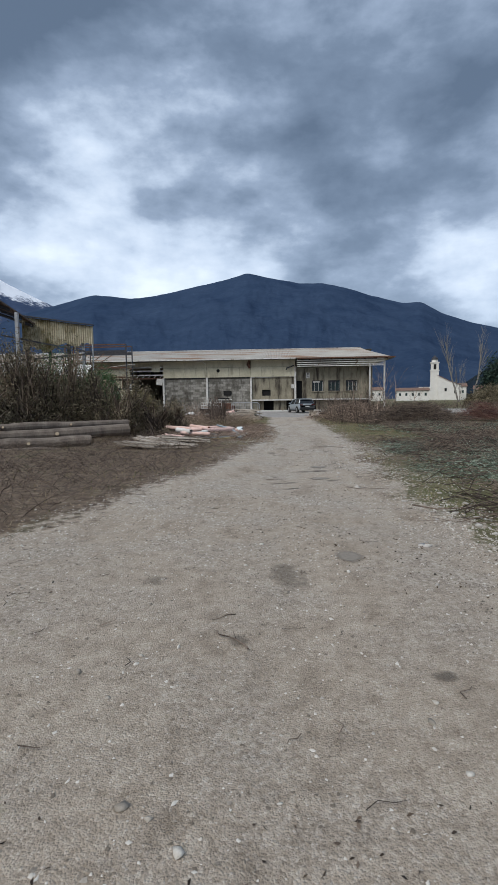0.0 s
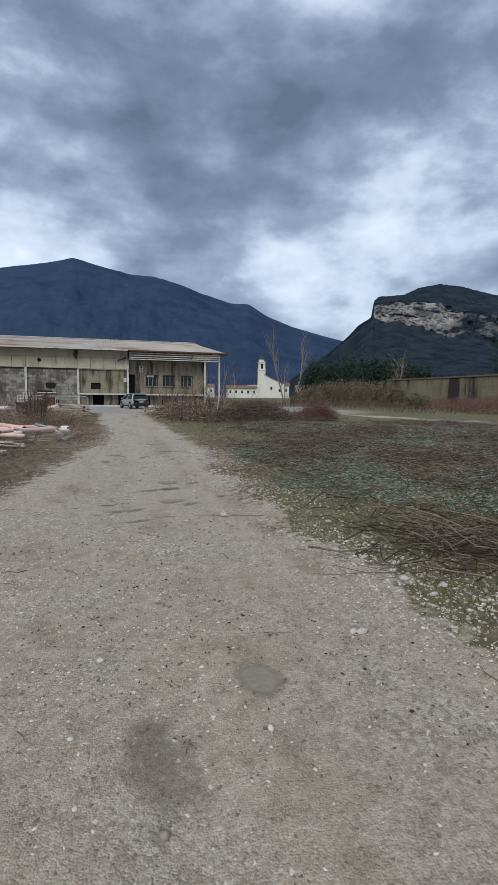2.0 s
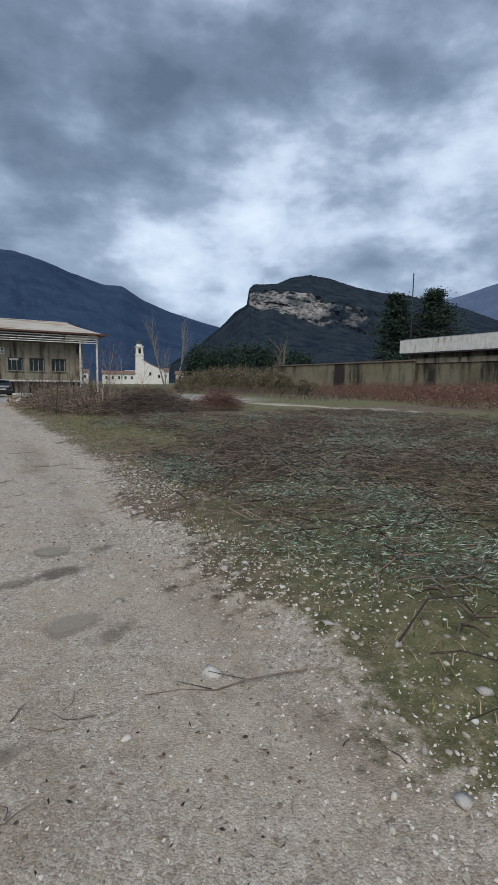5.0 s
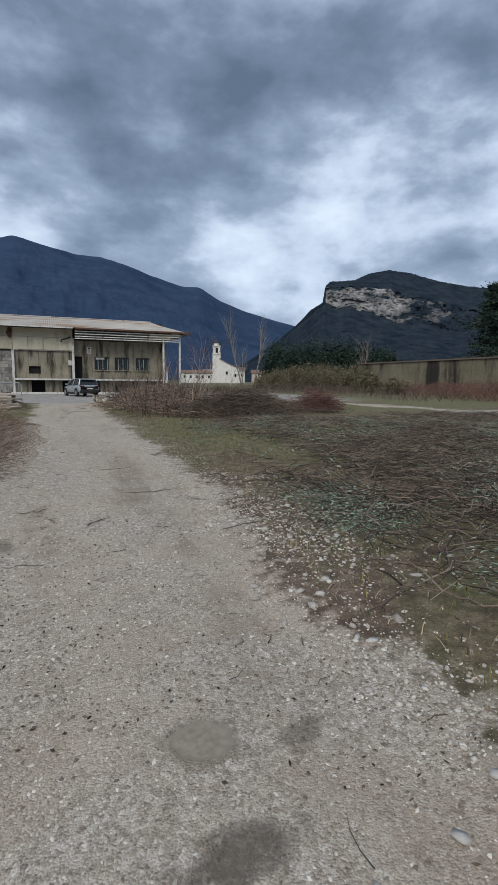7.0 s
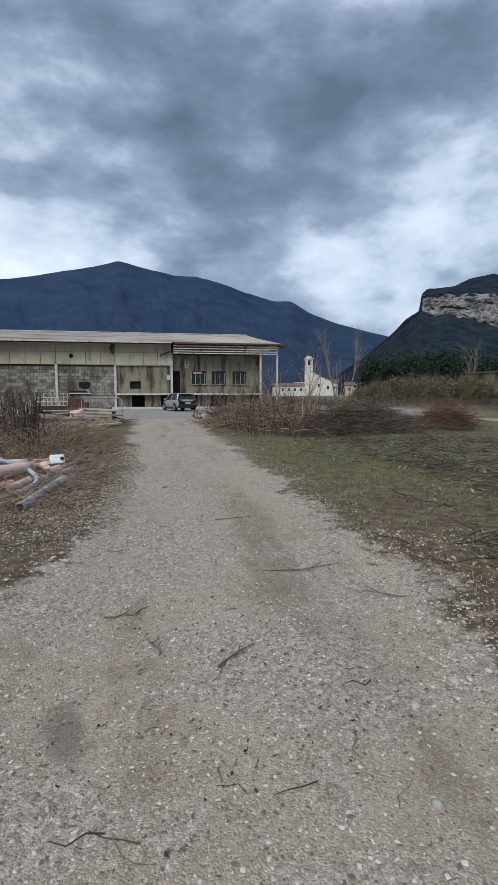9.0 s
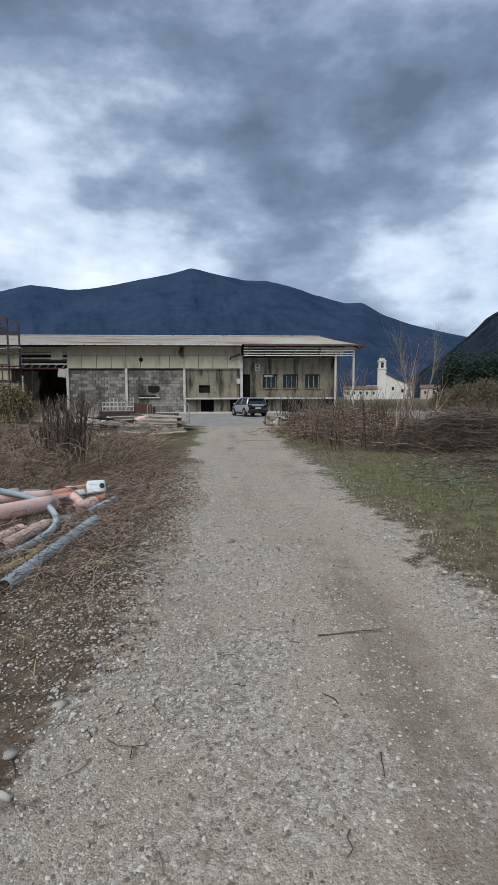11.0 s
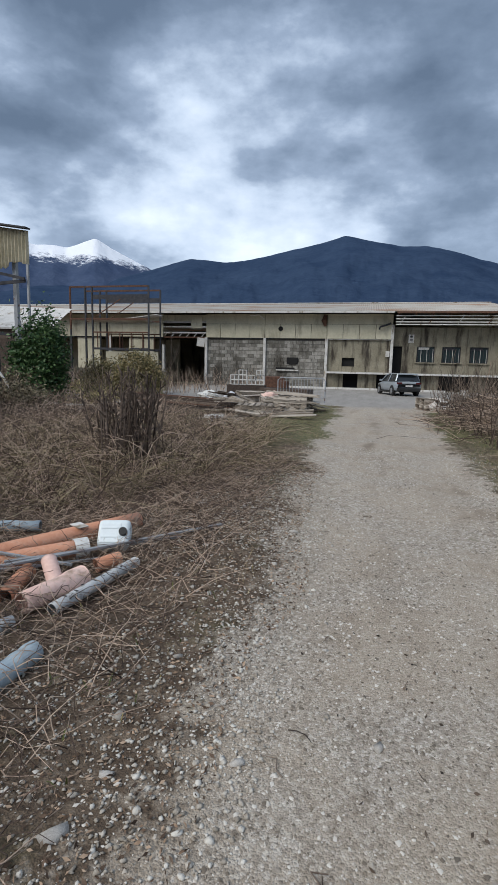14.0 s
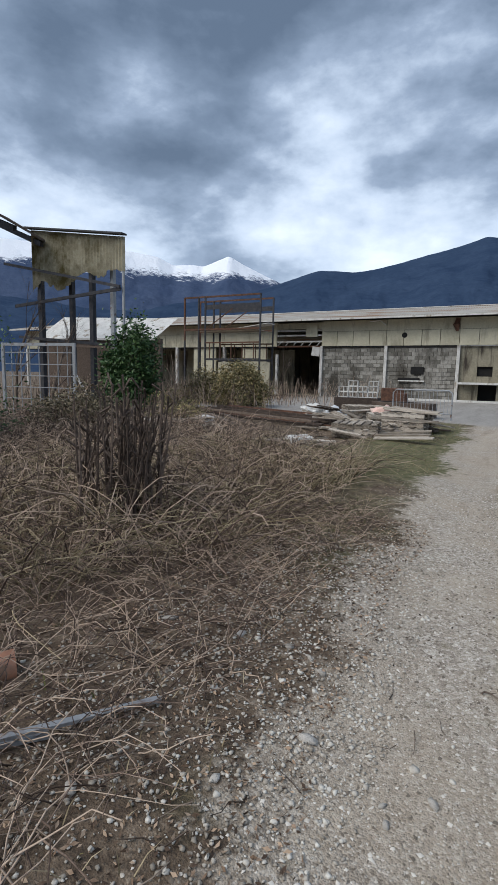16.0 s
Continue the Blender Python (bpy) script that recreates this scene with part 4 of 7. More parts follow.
# ---- parked car ----
def car():
    c = thing("car", pose(2.75, 51.4, 0.0, 0, 0, 17) @ Matrix.Scale(0.93, 4), "grey-blue compact hatchback parked with its tail to the track", "car")
    # local: +y is the front; tail at -2.15
    prof = [(-2.13, 0.42, 0.86, 0.80), (-2.08, 0.34, 1.00, 0.86), (-1.6, 0.26, 1.04, 0.90), (-0.6, 0.22, 1.0, 0.91), (0.6, 0.22, 0.97, 0.91), (1.2, 0.24, 0.94, 0.90), (1.85, 0.3, 0.84, 0.84), (2.12, 0.38, 0.7, 0.70)]
    g, ring = Geo(), 10
    for y, z0, z1, w in prof:
        for k in range(ring):
            a = 2 * math.pi * (k + 0.5) / ring
            cx, cz = math.cos(a), math.sin(a)
            sx = math.copysign(abs(cx) ** 0.35, cx)
            sz = math.copysign(abs(cz) ** 0.45, cz)
            g.v.append((w * sx, y, (z0 + z1) / 2 + (z1 - z0) / 2 * sz))
    for i in range(len(prof) - 1):
        for k in range(ring):
            j = (k + 1) % ring
            g.f.append((i * ring + k, i * ring + j, (i + 1) * ring + j, (i + 1) * ring + k))
    g.f.append(tuple(range(ring)))
    g.f.append(tuple(reversed(range((len(prof) - 1) * ring, len(prof) * ring))))
    body = part("body", g, M_CARPAINT, c, smooth=True)

    def cabin(rows, name, m, parent):
        q = Geo()
        for y, z, w in rows:
            q.v += [(-w, y, z), (w, y, z)]
        n = len(rows)
        q.f += [(2 * i, 2 * i + 1, 2 * i + 3, 2 * i + 2) for i in range(n - 1)] + [(2 * n - 2, 2 * n - 1, 1, 0)]
        q.f += [tuple(range(0, 2 * n, 2))[::-1], tuple(range(1, 2 * n, 2))]
        return part(name, q, m, parent)
    cabin([(-2.02, 0.98, 0.80), (-1.82, 1.40, 0.66), (-0.2, 1.50, 0.64), (0.35, 1.42, 0.64), (1.25, 0.93, 0.78)], "glasshouse", M_GLASS, c)
    roof = part("roof", Geo().box((0, -0.82, 1.50), (1.28, 2.1, 0.07), None, 0.03), M_CARPAINT, c)
    part("spoiler", Geo().box((0, -1.9, 1.47), (1.24, 0.3, 0.05), None, 0.02), M_CARPAINT, c)
    for sx in (-1, 1):
        for a, b in (((-1.85, 1.02, 0.80), (-1.7, 1.46, 0.65)), ((-0.35, 0.98, 0.81), (-0.45, 1.49, 0.645)), ((1.2, 0.95, 0.78), (0.35, 1.45, 0.645))):
            part("pillar", Geo().beam((sx * (a[2] + 0.01), a[0], a[1]), (sx * (b[2] + 0.01), b[0], b[1]), 0.09, 0.06), M_CARPAINT, c)
        part("tail_lamp", Geo().box((sx * 0.66, -2.10, 0.88), (0.36, 0.1, 0.13), None, 0.02), M_REDLAMP, c)
        part("head_lamp", Geo().box((sx * 0.6, 2.06, 0.66), (0.3, 0.1, 0.12), None, 0.02), M_ALU, c)
        part("mirror", Geo().box((sx * 1.0, 0.75, 1.02), (0.2, 0.1, 0.14), None, 0.03), M_CARPAINT, c)
        part("door_handle", Geo().box((sx * 0.925, -0.5, 0.84), (0.03, 0.2, 0.04)), M_ALU, c)
        part("sill", Geo().box((sx * 0.88, 0, 0.27), (0.08, 2.2, 0.14)), M_CAP, c)
        for y in (-1.32, 1.33):
            w = part("wheel", Geo().tube([(sx * 0.70, y, 0.33), (sx * 0.74, y, 0.33), (sx * 0.90, y, 0.33), (sx * 0.93, y, 0.33)], [0.29, 0.33, 0.33, 0.29], 22), M_RUBBER, c)
            part("rim", Geo().tube([(sx * 0.925, y, 0.33), (sx * 0.945, y, 0.33)], [0.22, 0.19], 18), M_ALU, w)
            part("wheel_arch", Geo().tube([(sx * 0.80, y, 0.35), (sx * 0.915, y, 0.35)], 0.385, 22), M_CAP, c)
    part("bumper", Geo().box((0, -2.10, 0.46), (1.62, 0.2, 0.26), None, 0.05), M_CAP, c)
    part("number_plate", Geo().box((0, -2.155, 0.70), (0.5, 0.02, 0.11)), M_WHITE, c)
    part("tailgate_trim", Geo().box((0, -2.12, 0.86), (0.9, 0.05, 0.035)), M_ALU, c)
    part("rear_wiper", Geo().beam((0, -2.05, 1.02), (0.4, -1.96, 1.15), 0.02, 0.02), M_CAP, c)


car()


# ---- growing things ----
def arching(x, y, h, reach, k=6, droop=1.0, z0=0.0):
    """Stems from the ground at x, y that rise to about h and lean over by reach."""
    n = len(x)
    a = R.uniform(0, 2 * np.pi, n)
    s = np.linspace(0, 1, k)[None]
    hh, rr = (h * R.uniform(0.5, 1.25, n))[:, None], (reach * R.uniform(0.3, 1.3, n))[:, None]
    b = (R.normal(size=n) * 0.5)[:, None]
    px = x[:, None] + rr * s * np.cos(a[:, None] + b * s)
    py = y[:, None] + rr * s * np.sin(a[:, None] + b * s)
    pz = hh * (s * (1 + droop) - droop * s ** 2 * (1 + 0.25 * R.uniform(-1, 1, n)[:, None]))
    pz = np.maximum(pz, 0.01) + height(px, py) + z0
    j = R.normal(size=(n, k, 3)) * 0.018 * np.minimum(1, s)[..., None]
    return np.stack([px, py, pz], -1) + j


def taper(n, k, r, tip=0.35):
    return (r * R.uniform(0.6, 1.4, n))[:, None] * np.linspace(1, tip, k)[None]


def lying(x, y, length, k=4, lift=0.03, wiggle=0.08):
    n = len(x)
    a = R.uniform(0, 2 * np.pi, n)
    L = (length * R.uniform(0.4, 1.5, n))[:, None]
    s = np.linspace(-0.5, 0.5, k)[None]
    w = R.normal(size=(n, k)) * wiggle * L
    px = x[:, None] + L * s * np.cos(a)[:, None] - w * np.sin(a)[:, None]
    py = y[:, None] + L * s * np.sin(a)[:, None] + w * np.cos(a)[:, None]
    pz = height(px, py) + lift * R.uniform(0.15, 1.6, (n, 1)) + np.abs(R.normal(size=(n, k))) * lift * 0.5
    return np.stack([px, py, pz], -1)


def blades(x, y, h, width=0.008, lean=0.6):
    n = len(x)
    a = R.uniform(0, 6.28, n)
    hh = h * R.uniform(0.4, 1.4, n)
    l = hh * lean * R.uniform(0.2, 1.3, n)
    z = height(x, y)
    d = np.stack([np.cos(a), np.sin(a)], -1)
    q = np.stack([-np.sin(a), np.cos(a)], -1) * width
    b = np.stack([x, y], -1)
    def P(xy, zz): return np.concatenate([xy, zz[:, None]], 1)
    v = np.stack([P(b - q, z), P(b + q, z), P(b + d * l[:, None] * 0.4 + q * 0.7, z + hh * 0.65), P(b + d * l[:, None] * 0.4 - q * 0.7, z + hh * 0.65),
                  P(b + d * l[:, None], z + hh * 0.9)], 1).reshape(-1, 3)
    o = np.arange(n)[:, None] * 5
    f = np.concatenate([o + [0, 1, 2], o + [0, 2, 3], o + [3, 2, 4]])
    return v, f


def stuff(name, vf, material, label, category):
    me = fast_mesh(name, vf[0], vf[1], material)
    return tagged(new(name, me), label, category, kind="stuff")


def uniform(n, x0, x1, y0, y1):
    return R.uniform(x0, x1, n), R.uniform(y0, y1, n)


def off_road(x, y, keep=0.35):
    k = on_road(x, y) < keep
    return x[k], y[k]


def bare_tree(name, x, y, h, material, label, lean=0.0, spread=0.5, levels=4, r0=None, group=""):
    """Trunk and limbs, split again and again into finer twigs."""
    r0 = r0 or h * 0.014
    t = thing(name, pose(x, y, heights(x, y) - 0.03), label, "tree", group)
    trunk, limbs = Geo(), [Geo(), Geo()]

    def grow(p, d, length, r, level):
        pts, rad, q = [p], [r], Vector(p)
        n = 5
        for i in range(n):
            d = (d + Vector(R.normal(size=3)) * 0.10 + Vector((0, 0, 0.06))).normalized()
            q = q + d * length / n
            pts.append(q.copy()), rad.append(r * (1 - 0.65 * (i + 1) / n))
        (trunk if level == 0 else limbs[0] if level < 3 else limbs[1]).tube(pts, rad, 7 if level == 0 else 4 if level == 1 else 3)
        if level < levels:
            for c in range(9 if level == 0 else 4):
                k = R.uniform(0.22, 1.0) if level == 0 else R.uniform(0.3, 1.0)
                i = min(n - 1, int(k * n))
                side = Vector((R.normal(), R.normal(), 0)).normalized()
                dd = (d * 0.9 + side * spread * R.uniform(0.6, 1.4)).normalized()
                grow(pts[i], dd, length * R.uniform(0.3, 0.55), rad[i] * 0.55, level + 1)
    grow(Vector((0, 0, 0)), Vector((lean, 0, 1)).normalized(), h * 0.85, r0, 0)
    part("trunk", trunk, material, t)
    part("limb", limbs[0], material, t)
    if limbs[1].f:
        tagged(part("twig_spray", limbs[1], material, t), kind="stuff")
    return t


def leafy_bush(name, x, y, w, d, h, n, leaf, material, label, category="bush", stems=40, bark=None, up=True, low=0.05):
    """A bush: stems, and leaves in uneven clumps with gaps."""
    z = heights(x, y) - 0.02
    t = thing(name, pose(x, y, z), label, category)
    m = max(14, int(w * h * 7))
    cen = R.normal(size=(m, 3))
    cen /= np.linalg.norm(cen, axis=1, keepdims=True)
    cen *= R.uniform(0.35, 1.0, (m, 1)) ** 0.6
    cen[:, 2] = np.abs(cen[:, 2]) * 1.0
    keep = cen * np.array([w / 2, d / 2, h * 0.85]) + np.array([0, 0, h * low])
    which = R.integers(0, m, n)
    C = keep[which] + R.normal(size=(n, 3)) * np.array([w, d, h * 1.2]) * 0.075
    C[:, 2] = np.maximum(C[:, 2], 0.03)
    part("crown", fast_mesh("crown", *leaves(C, leaf, 0.7), material), material, t)
    st = np.linspace(0, 1, 5)
    tips = keep[R.integers(0, m, stems)]
    b = R.normal(size=(stems, 3)) * np.array([w, d, 0]) * 0.10
    P = b[:, None] * (1 - st)[None, :, None] + tips[:, None] * st[None, :, None] + R.normal(size=(stems, 5, 3)) * 0.04 * h * st[None, :, None]
    P[:, :, 2] = np.maximum(P[:, :, 2], 0)
    part("stem_tangle", fast_mesh("stems", *canes(P, taper(stems, 5, 0.008 * h + 0.004)), bark or M_TWIG), bark or M_TWIG, t)
    return t


def conifer(name, x, y, h, w, label):
    t = thing(name, pose(x, y, 0), label, "tree")
    part("trunk", Geo().tube([(0, 0, 0), (0.1, 0, h * 0.5), (0, 0.1, h)], [h * 0.02, h * 0.013, 0.03], 8), M_BARK, t)
    C, P = [], []
    tiers = int(h * 2.2)
    for i in range(tiers):
        s = i / tiers
        z = h * (0.08 + 0.9 * s)
        rad = w / 2 * (1 - s) ** 0.9 * R.uniform(0.5, 1.2) + 0.25
        for k in range(9):
            a = R.uniform(0, 6.28)
            L = rad * R.uniform(0.8, 1.6)
            p = np.linspace(0, 1, 4)[:, None] * np.array([math.cos(a) * L, math.sin(a) * L, -0.12 * L + R.uniform(-0.1, 0.4)]) + np.array([0, 0, z])
            P.append(p)
            q = R.uniform(0.2, 1.05, 60)[:, None]
            C.append(p[0] + (p[-1] - p[0]) * q + R.normal(size=(60, 3)) * np.array([0.28, 0.28, 0.13]) * (0.5 + 0.12 * w))
    part("branch_tier", fast_mesh("branches", *canes(np.array(P), taper(len(P), 4, 0.04)), M_BARK), M_BARK, t)
    part("crown", fast_mesh("crown", *leaves(np.concatenate(C), 0.42, 0.5, 0.35), M_DARKGREEN), M_DARKGREEN, t)


# ---- west side: shed, scaffold, gate ----
def corrugated(g, a, b, z_lo, z_hi, n=40, amp=0.03, ragged=0.0):
    """An upright ribbed sheet from a to b (x, y), its foot torn where ragged."""
    a, b = Vector((*a, 0)), Vector((*b, 0))
    d = (b - a).normalized()
    side = Vector((-d.y, d.x, 0))
    v, f = [], []
    for back in (0, 0.02):
        for k in range(n + 1):
            s = k / n
            p = a + (b - a) * s + side * (amp * math.cos(k * math.pi) + back)
            top = z_hi[0] + (z_hi[1] - z_hi[0]) * s
            lo = z_lo[0] + (z_lo[1] - z_lo[0]) * s + ragged * (noise.noise(Vector((s * 4.3, 1, 0))) + 0.35 * noise.noise(Vector((s * 22, 4, 0))))
            v += [(p.x, p.y, lo), (p.x, p.y, top)]
    o = 2 * (n + 1)
    for k in range(n):
        f += [(2 * k, 2 * k + 2, 2 * k + 3, 2 * k + 1), (o + 2 * k, o + 2 * k + 1, o + 2 * k + 3, o + 2 * k + 2), (2 * k + 1, 2 * k + 3, o + 2 * k + 3, o + 2 * k + 1), (2 * k, o + 2 * k, o + 2 * k + 2, 2 * k + 2)]
    return g.add(v, f)


def shed():
    s = thing("derelict_shed", pose(0, 0, 0), "skeleton of a derelict steel shed with torn mossy cladding", "shed")
    y = 34.5
    part("torn_cladding", corrugated(Geo(), (-17.6, y), (-12.5, y), (4.95, 5.5), (7.45, 6.66), 64, 0.035, 0.55), M_DIRTYSHEET, s, "torn mossy corrugated sheet")
    part("roof_edge", Geo().beam((-17.7, y - 0.1, 7.52), (-12.4, y - 0.1, 6.72), 0.3, 0.06), M_DARKSTEEL, s)
    # main hall roof, its torn edge falling towards the far end
    a = [(-16.5, 34.3, 6.9), (-17.6, 30.0, 8.4), (-25.5, 33.0, 11.3), (-23.5, 38.0, 9.6)]
    part("hall_roof", Geo().add(a + [(p[0], p[1], p[2] - 0.1) for p in a], [(0, 1, 2, 3), (7, 6, 5, 4), (0, 4, 5, 1), (1, 5, 6, 2)]), M_DARKWOOD, s)
    for k in range(5):
        q = k / 4
        x0, y0, z0 = -16.7 - 1.0 * q, 34.3 - 4.2 * q, 6.75 + 1.5 * q
        part("rafter", Geo().beam((x0, y0, z0), (x0 - 8.4, y0 + 3.2, z0 + 3.0), 0.14, 0.2), M_DARKSTEEL, s)
    part("hall_column", Geo().box((-16.4, 31.6, 3.6), (0.2, 0.2, 7.2)), M_STEEL, s)
    for x, yy, top, r in ((-17.3, y + 0.2, 7.2, 0.10), (-14.35, y + 0.2, 6.5, 0.095), (-13.35, y + 0.3, 6.3, 0.08), (-12.55, y, 5.4, 0.04), (-15.9, y + 0.6, 6.6, 0.09)):
        part("column", Geo().box((x, yy, top / 2), (2 * r, 2 * r, top)), M_DARKSTEEL if r > 0.085 else M_STEEL, s)
    part("tie_rail", Geo().beam((-18.5, y - 0.15, 4.35), (-12.6, y - 0.1, 4.75), 0.08, 0.12), M_DARKSTEEL, s)
    part("tie_rail", Geo().beam((-19.0, y - 0.25, 6.15), (-12.6, y - 0.15, 4.82), 0.07, 0.11), M_DARKSTEEL, s)
    part("low_beam", Geo().beam((-18.5, y, 3.05), (-13.2, y, 2.65), 0.12, 0.12), M_DARKSTEEL, s)
    part("low_beam", Geo().beam((-18.5, y - 0.3, 2.75), (-13.2, y - 0.3, 2.55), 0.08, 0.08), M_DARKWOOD, s)
    part("pale_lean_to_roof", Geo().add([(-24, 40, 3.5), (-15.4, 40, 3.35), (-15.4, 42, 4.55), (-24, 42, 4.9), (-24, 40, 3.4), (-15.4, 40, 3.25)], [(0, 1, 2, 3), (0, 4, 5, 1)]), M_WHITE, s, "pale sheet roof of a lean-to")
    part("lean_to_wall", Geo().box((-19.5, 40.3, 1.7), (8.6, 0.2, 3.3)), M_DARKWOOD, s)


def lattice_gate():
    g = thing("leaning_gate", pose(-11.6, 30.4, 0, 0, 0, 12), "galvanised steel mesh gate standing among brambles", "gate")
    fr = Geo()
    w, h = 2.6, 2.45
    for x in (-w + 0.6, 0.6):
        fr.box((x, 0, h / 2), (0.09, 0.07, h))
    for z in (0.06, h - 0.05):
        fr.box((-w / 2 + 0.6, 0, z), (w - 0.1, 0.06, 0.09))
    part("gate_frame", fr, M_STEEL, g)
    for k in range(6):
        part("wire", Geo().beam((-w + 0.65, 0, 0.35 + 0.36 * k), (0.55, 0, 0.35 + 0.36 * k), 0.025, 0.025), M_STEEL, g)
    for k in range(7):
        part("wire", Geo().beam((-w + 0.9 + 0.34 * k, 0.02, 0.1), (-w + 0.9 + 0.34 * k, 0.02, h - 0.1), 0.02, 0.02), M_STEEL, g)
    part("prop", Geo().beam((0.6, 0.05, 1.5), (1.75, -0.3, 0.02), 0.05, 0.05), M_WHITE, g)


def scaffold():
    s = thing("scaffold_tower", pose(-18.9, 53.5, 0), "rusty steel scaffold tower with railed platform", "scaffold")
    w, d = 6.6, 2.2
    for x in (-w / 2, -w / 2 + 1.3, -1.4, w / 2):
        for y in (-d / 2, d / 2):
            low = 4.2 if x < -1.5 else 0.0
            part("standard", Geo().box((x, y, (7.45 + low) / 2), (0.11, 0.11, 7.45 - low)), M_DARKSTEEL if x > -2 else M_RUST, s)
    for y in (-d / 2, d / 2):
        for z in (7.42, 5.0):
            part("ledger", Geo().box((0, y, z), (w, 0.10, 0.12)), M_RUST, s)
        part("toe_board", Geo().box((1.0, y, 6.65), (4.6, 0.06, 0.34)), M_DARKSTEEL, s)
        part("ledger", Geo().box((0.9, y, 4.0), (4.7, 0.09, 0.10)), M_RUST, s)
        part("brace", Geo().beam((-1.4, y, 5.0), (1.0, y, 6.5), 0.06, 0.06), M_RUST, s)
        part("ledger", Geo().box((0.9, y, 2.75), (4.7, 0.12, 0.16)), M_DARKSTEEL, s)
        for k in range(5):
            part("baluster", Geo().box((-1.0 + 0.95 * k, y, 3.4), (0.06, 0.06, 1.2)), M_RUST, s)
    for k in range(6):
        part("plank", Geo().box((0.2, -0.9 + 0.36 * k, 4.95), (5.4, 0.3, 0.05)), M_WOOD, s)
    part("tilted_sheet", Geo().box((2.6, -0.4, 5.2), (2.6, 1.2, 0.05), Matrix.Rotation(-0.12, 4, "Y")), M_WHITE, s)
    part("backing_panel", Geo().box((0.9, 0.9, 1.5), (4.6, 0.06, 2.2)), M_CREAM, s)
    part("leg_post", Geo().box((-3.3, -1.1, 2.1), (0.11, 0.11, 4.2)), M_DARKSTEEL, s)
    part("leg_post", Geo().box((-3.3, 1.1, 2.1), (0.11, 0.11, 4.2)), M_DARKSTEEL, s)
    part("leg_post", Geo().box((-2.0, 1.1, 2.1), (0.11, 0.11, 4.2)), M_DARKSTEEL, s)
    part("leg_post", Geo().box((-2.0, -1.1, 2.1), (0.11, 0.11, 4.2)), M_DARKSTEEL, s)


shed()
lattice_gate()
scaffold()


# ---- heaps beside the yard ----
def pallet(m, label, group="pallets by the yard", rows=1):
    p = thing("pallet", m, label, "pallet", group)
    z = 0.0
    for r in range(rows):
        for y in (-0.5, 0, 0.5):
            part("runner", Geo().box((0, y, z + 0.05), (1.2, 0.1, 0.1)), M_WOOD, p)
        for k in range(6):
            part("board", Geo().box((-0.5 + 0.2 * k, R.uniform(-0.03, 0.03), z + 0.113), (0.14, 1.15, 0.022)), M_WOOD, p)
        z += 0.127
    return p


def board_stack(m, n, length, label, material=M_WOOD, spread=0.5, w=0.16, t=0.03):
    p = thing("board_stack", m, label, "timber")
    for k in range(n):
        layer = k // 3
        a = Matrix.Rotation(R.normal() * 0.10, 4, "Z")
        part("board", Geo().box((R.uniform(-spread, spread) * 0.3 + (k % 3 - 1) * w * 1.15, R.normal() * 0.12, t / 2 + layer * (t + 0.004)), (w, length * R.uniform(0.7, 1.05), t), a), material, p)
    return p


for i, (x, y, a, rows, dz) in enumerate(((-2.75, 32.6, 8, 3, 0), (-1.75, 34.4, -6, 5, 0), (-2.5, 35.2, 20, 4, 0), (3.55, 38.6, 15, 4, 0), (4.3, 39.2, -20, 3, 0), (-4.2, 38.3, 30, 4, 0))):
    pallet(pose(x, y, heights(x, y) - 0.02, 0, 0, a), "weathered grey wooden pallets in a leaning stack", "pallets by the yard", rows)
for i in range(9):
    x, y = R.uniform(-5.6, -1.6), R.uniform(33.0, 38.5)
    board_stack(pose(x, y, heights(x, y) + 0.02, R.uniform(-6, 6), 0, R.uniform(40, 130)), 6, R.uniform(1.0, 2.0), "jumbled pale boards on the timber heap", M_WOOD if i % 3 else M_DARKWOOD, 0.9)
board_stack(pose(-2.7, 33.9, heights(-2.7, 33.9), 0, 0, 70), 15, 2.0, "loose heap of pale boards on dry grass")
board_stack(pose(-1.75, 34.4, heights(-1.75, 34.4) + 0.64, 3, 0, 80), 6, 1.6, "pale boards laid on a pallet stack")
board_stack(pose(-4.1, 29.0, heights(-4.1, 29) + 0.02, 0, 0, -65), 12, 3.4, "long weathered planks lying among brambles")
board_stack(pose(-6.6, 31.4, heights(-6.6, 31.4), 0, 0, 40), 14, 1.1, "short stack of pale bleached boards", spread=0.2)
board_stack(pose(-9.3, 30.6, heights(-9.3, 30.6), 0, 0, 80), 9, 3.0, "grey planks and slabs in a low heap")
board_stack(pose(-2.9, 14.2, heights(-2.9, 14.2), 0, 0, 72), 10, 1.9, "rotting grey planks in a small stack", M_WOOD)
board_stack(pose(-5.2, 37.6, heights(-5.2, 37.6), 0, 0, 75), 16, 2.2, "dark old planks in a heap", M_DARKWOOD)


# boards, planks and stakes thrown in a heap between brambles and yard
for i in range(16):
    x, y = R.uniform(-5.2, -1.3), R.uniform(32.0, 37.5)
    board_stack(pose(x, y, heights(x, y) + R.uniform(0.05, 0.45), R.uniform(-10, 10), R.uniform(-8, 8), R.uniform(20, 160)), 4, R.uniform(0.9, 1.9), "pale splintered boards thrown on the timber heap" if i % 4 else "dark splintered boards thrown on the timber heap", M_DARKWOOD if i % 4 == 0 else M_WOOD, 1.0, 0.14)
for i in range(9):
    x, y = R.uniform(-11.5, -5.5), R.uniform(29.5, 33.0)
    board_stack(pose(x, y, heights(x, y) + R.uniform(0.02, 0.25), R.uniform(-9, 9), 0, R.uniform(50, 120)), 5, R.uniform(1.2, 2.6), "grey planks scattered among brambles", M_WOOD if i % 2 else M_DARKWOOD, 1.0)
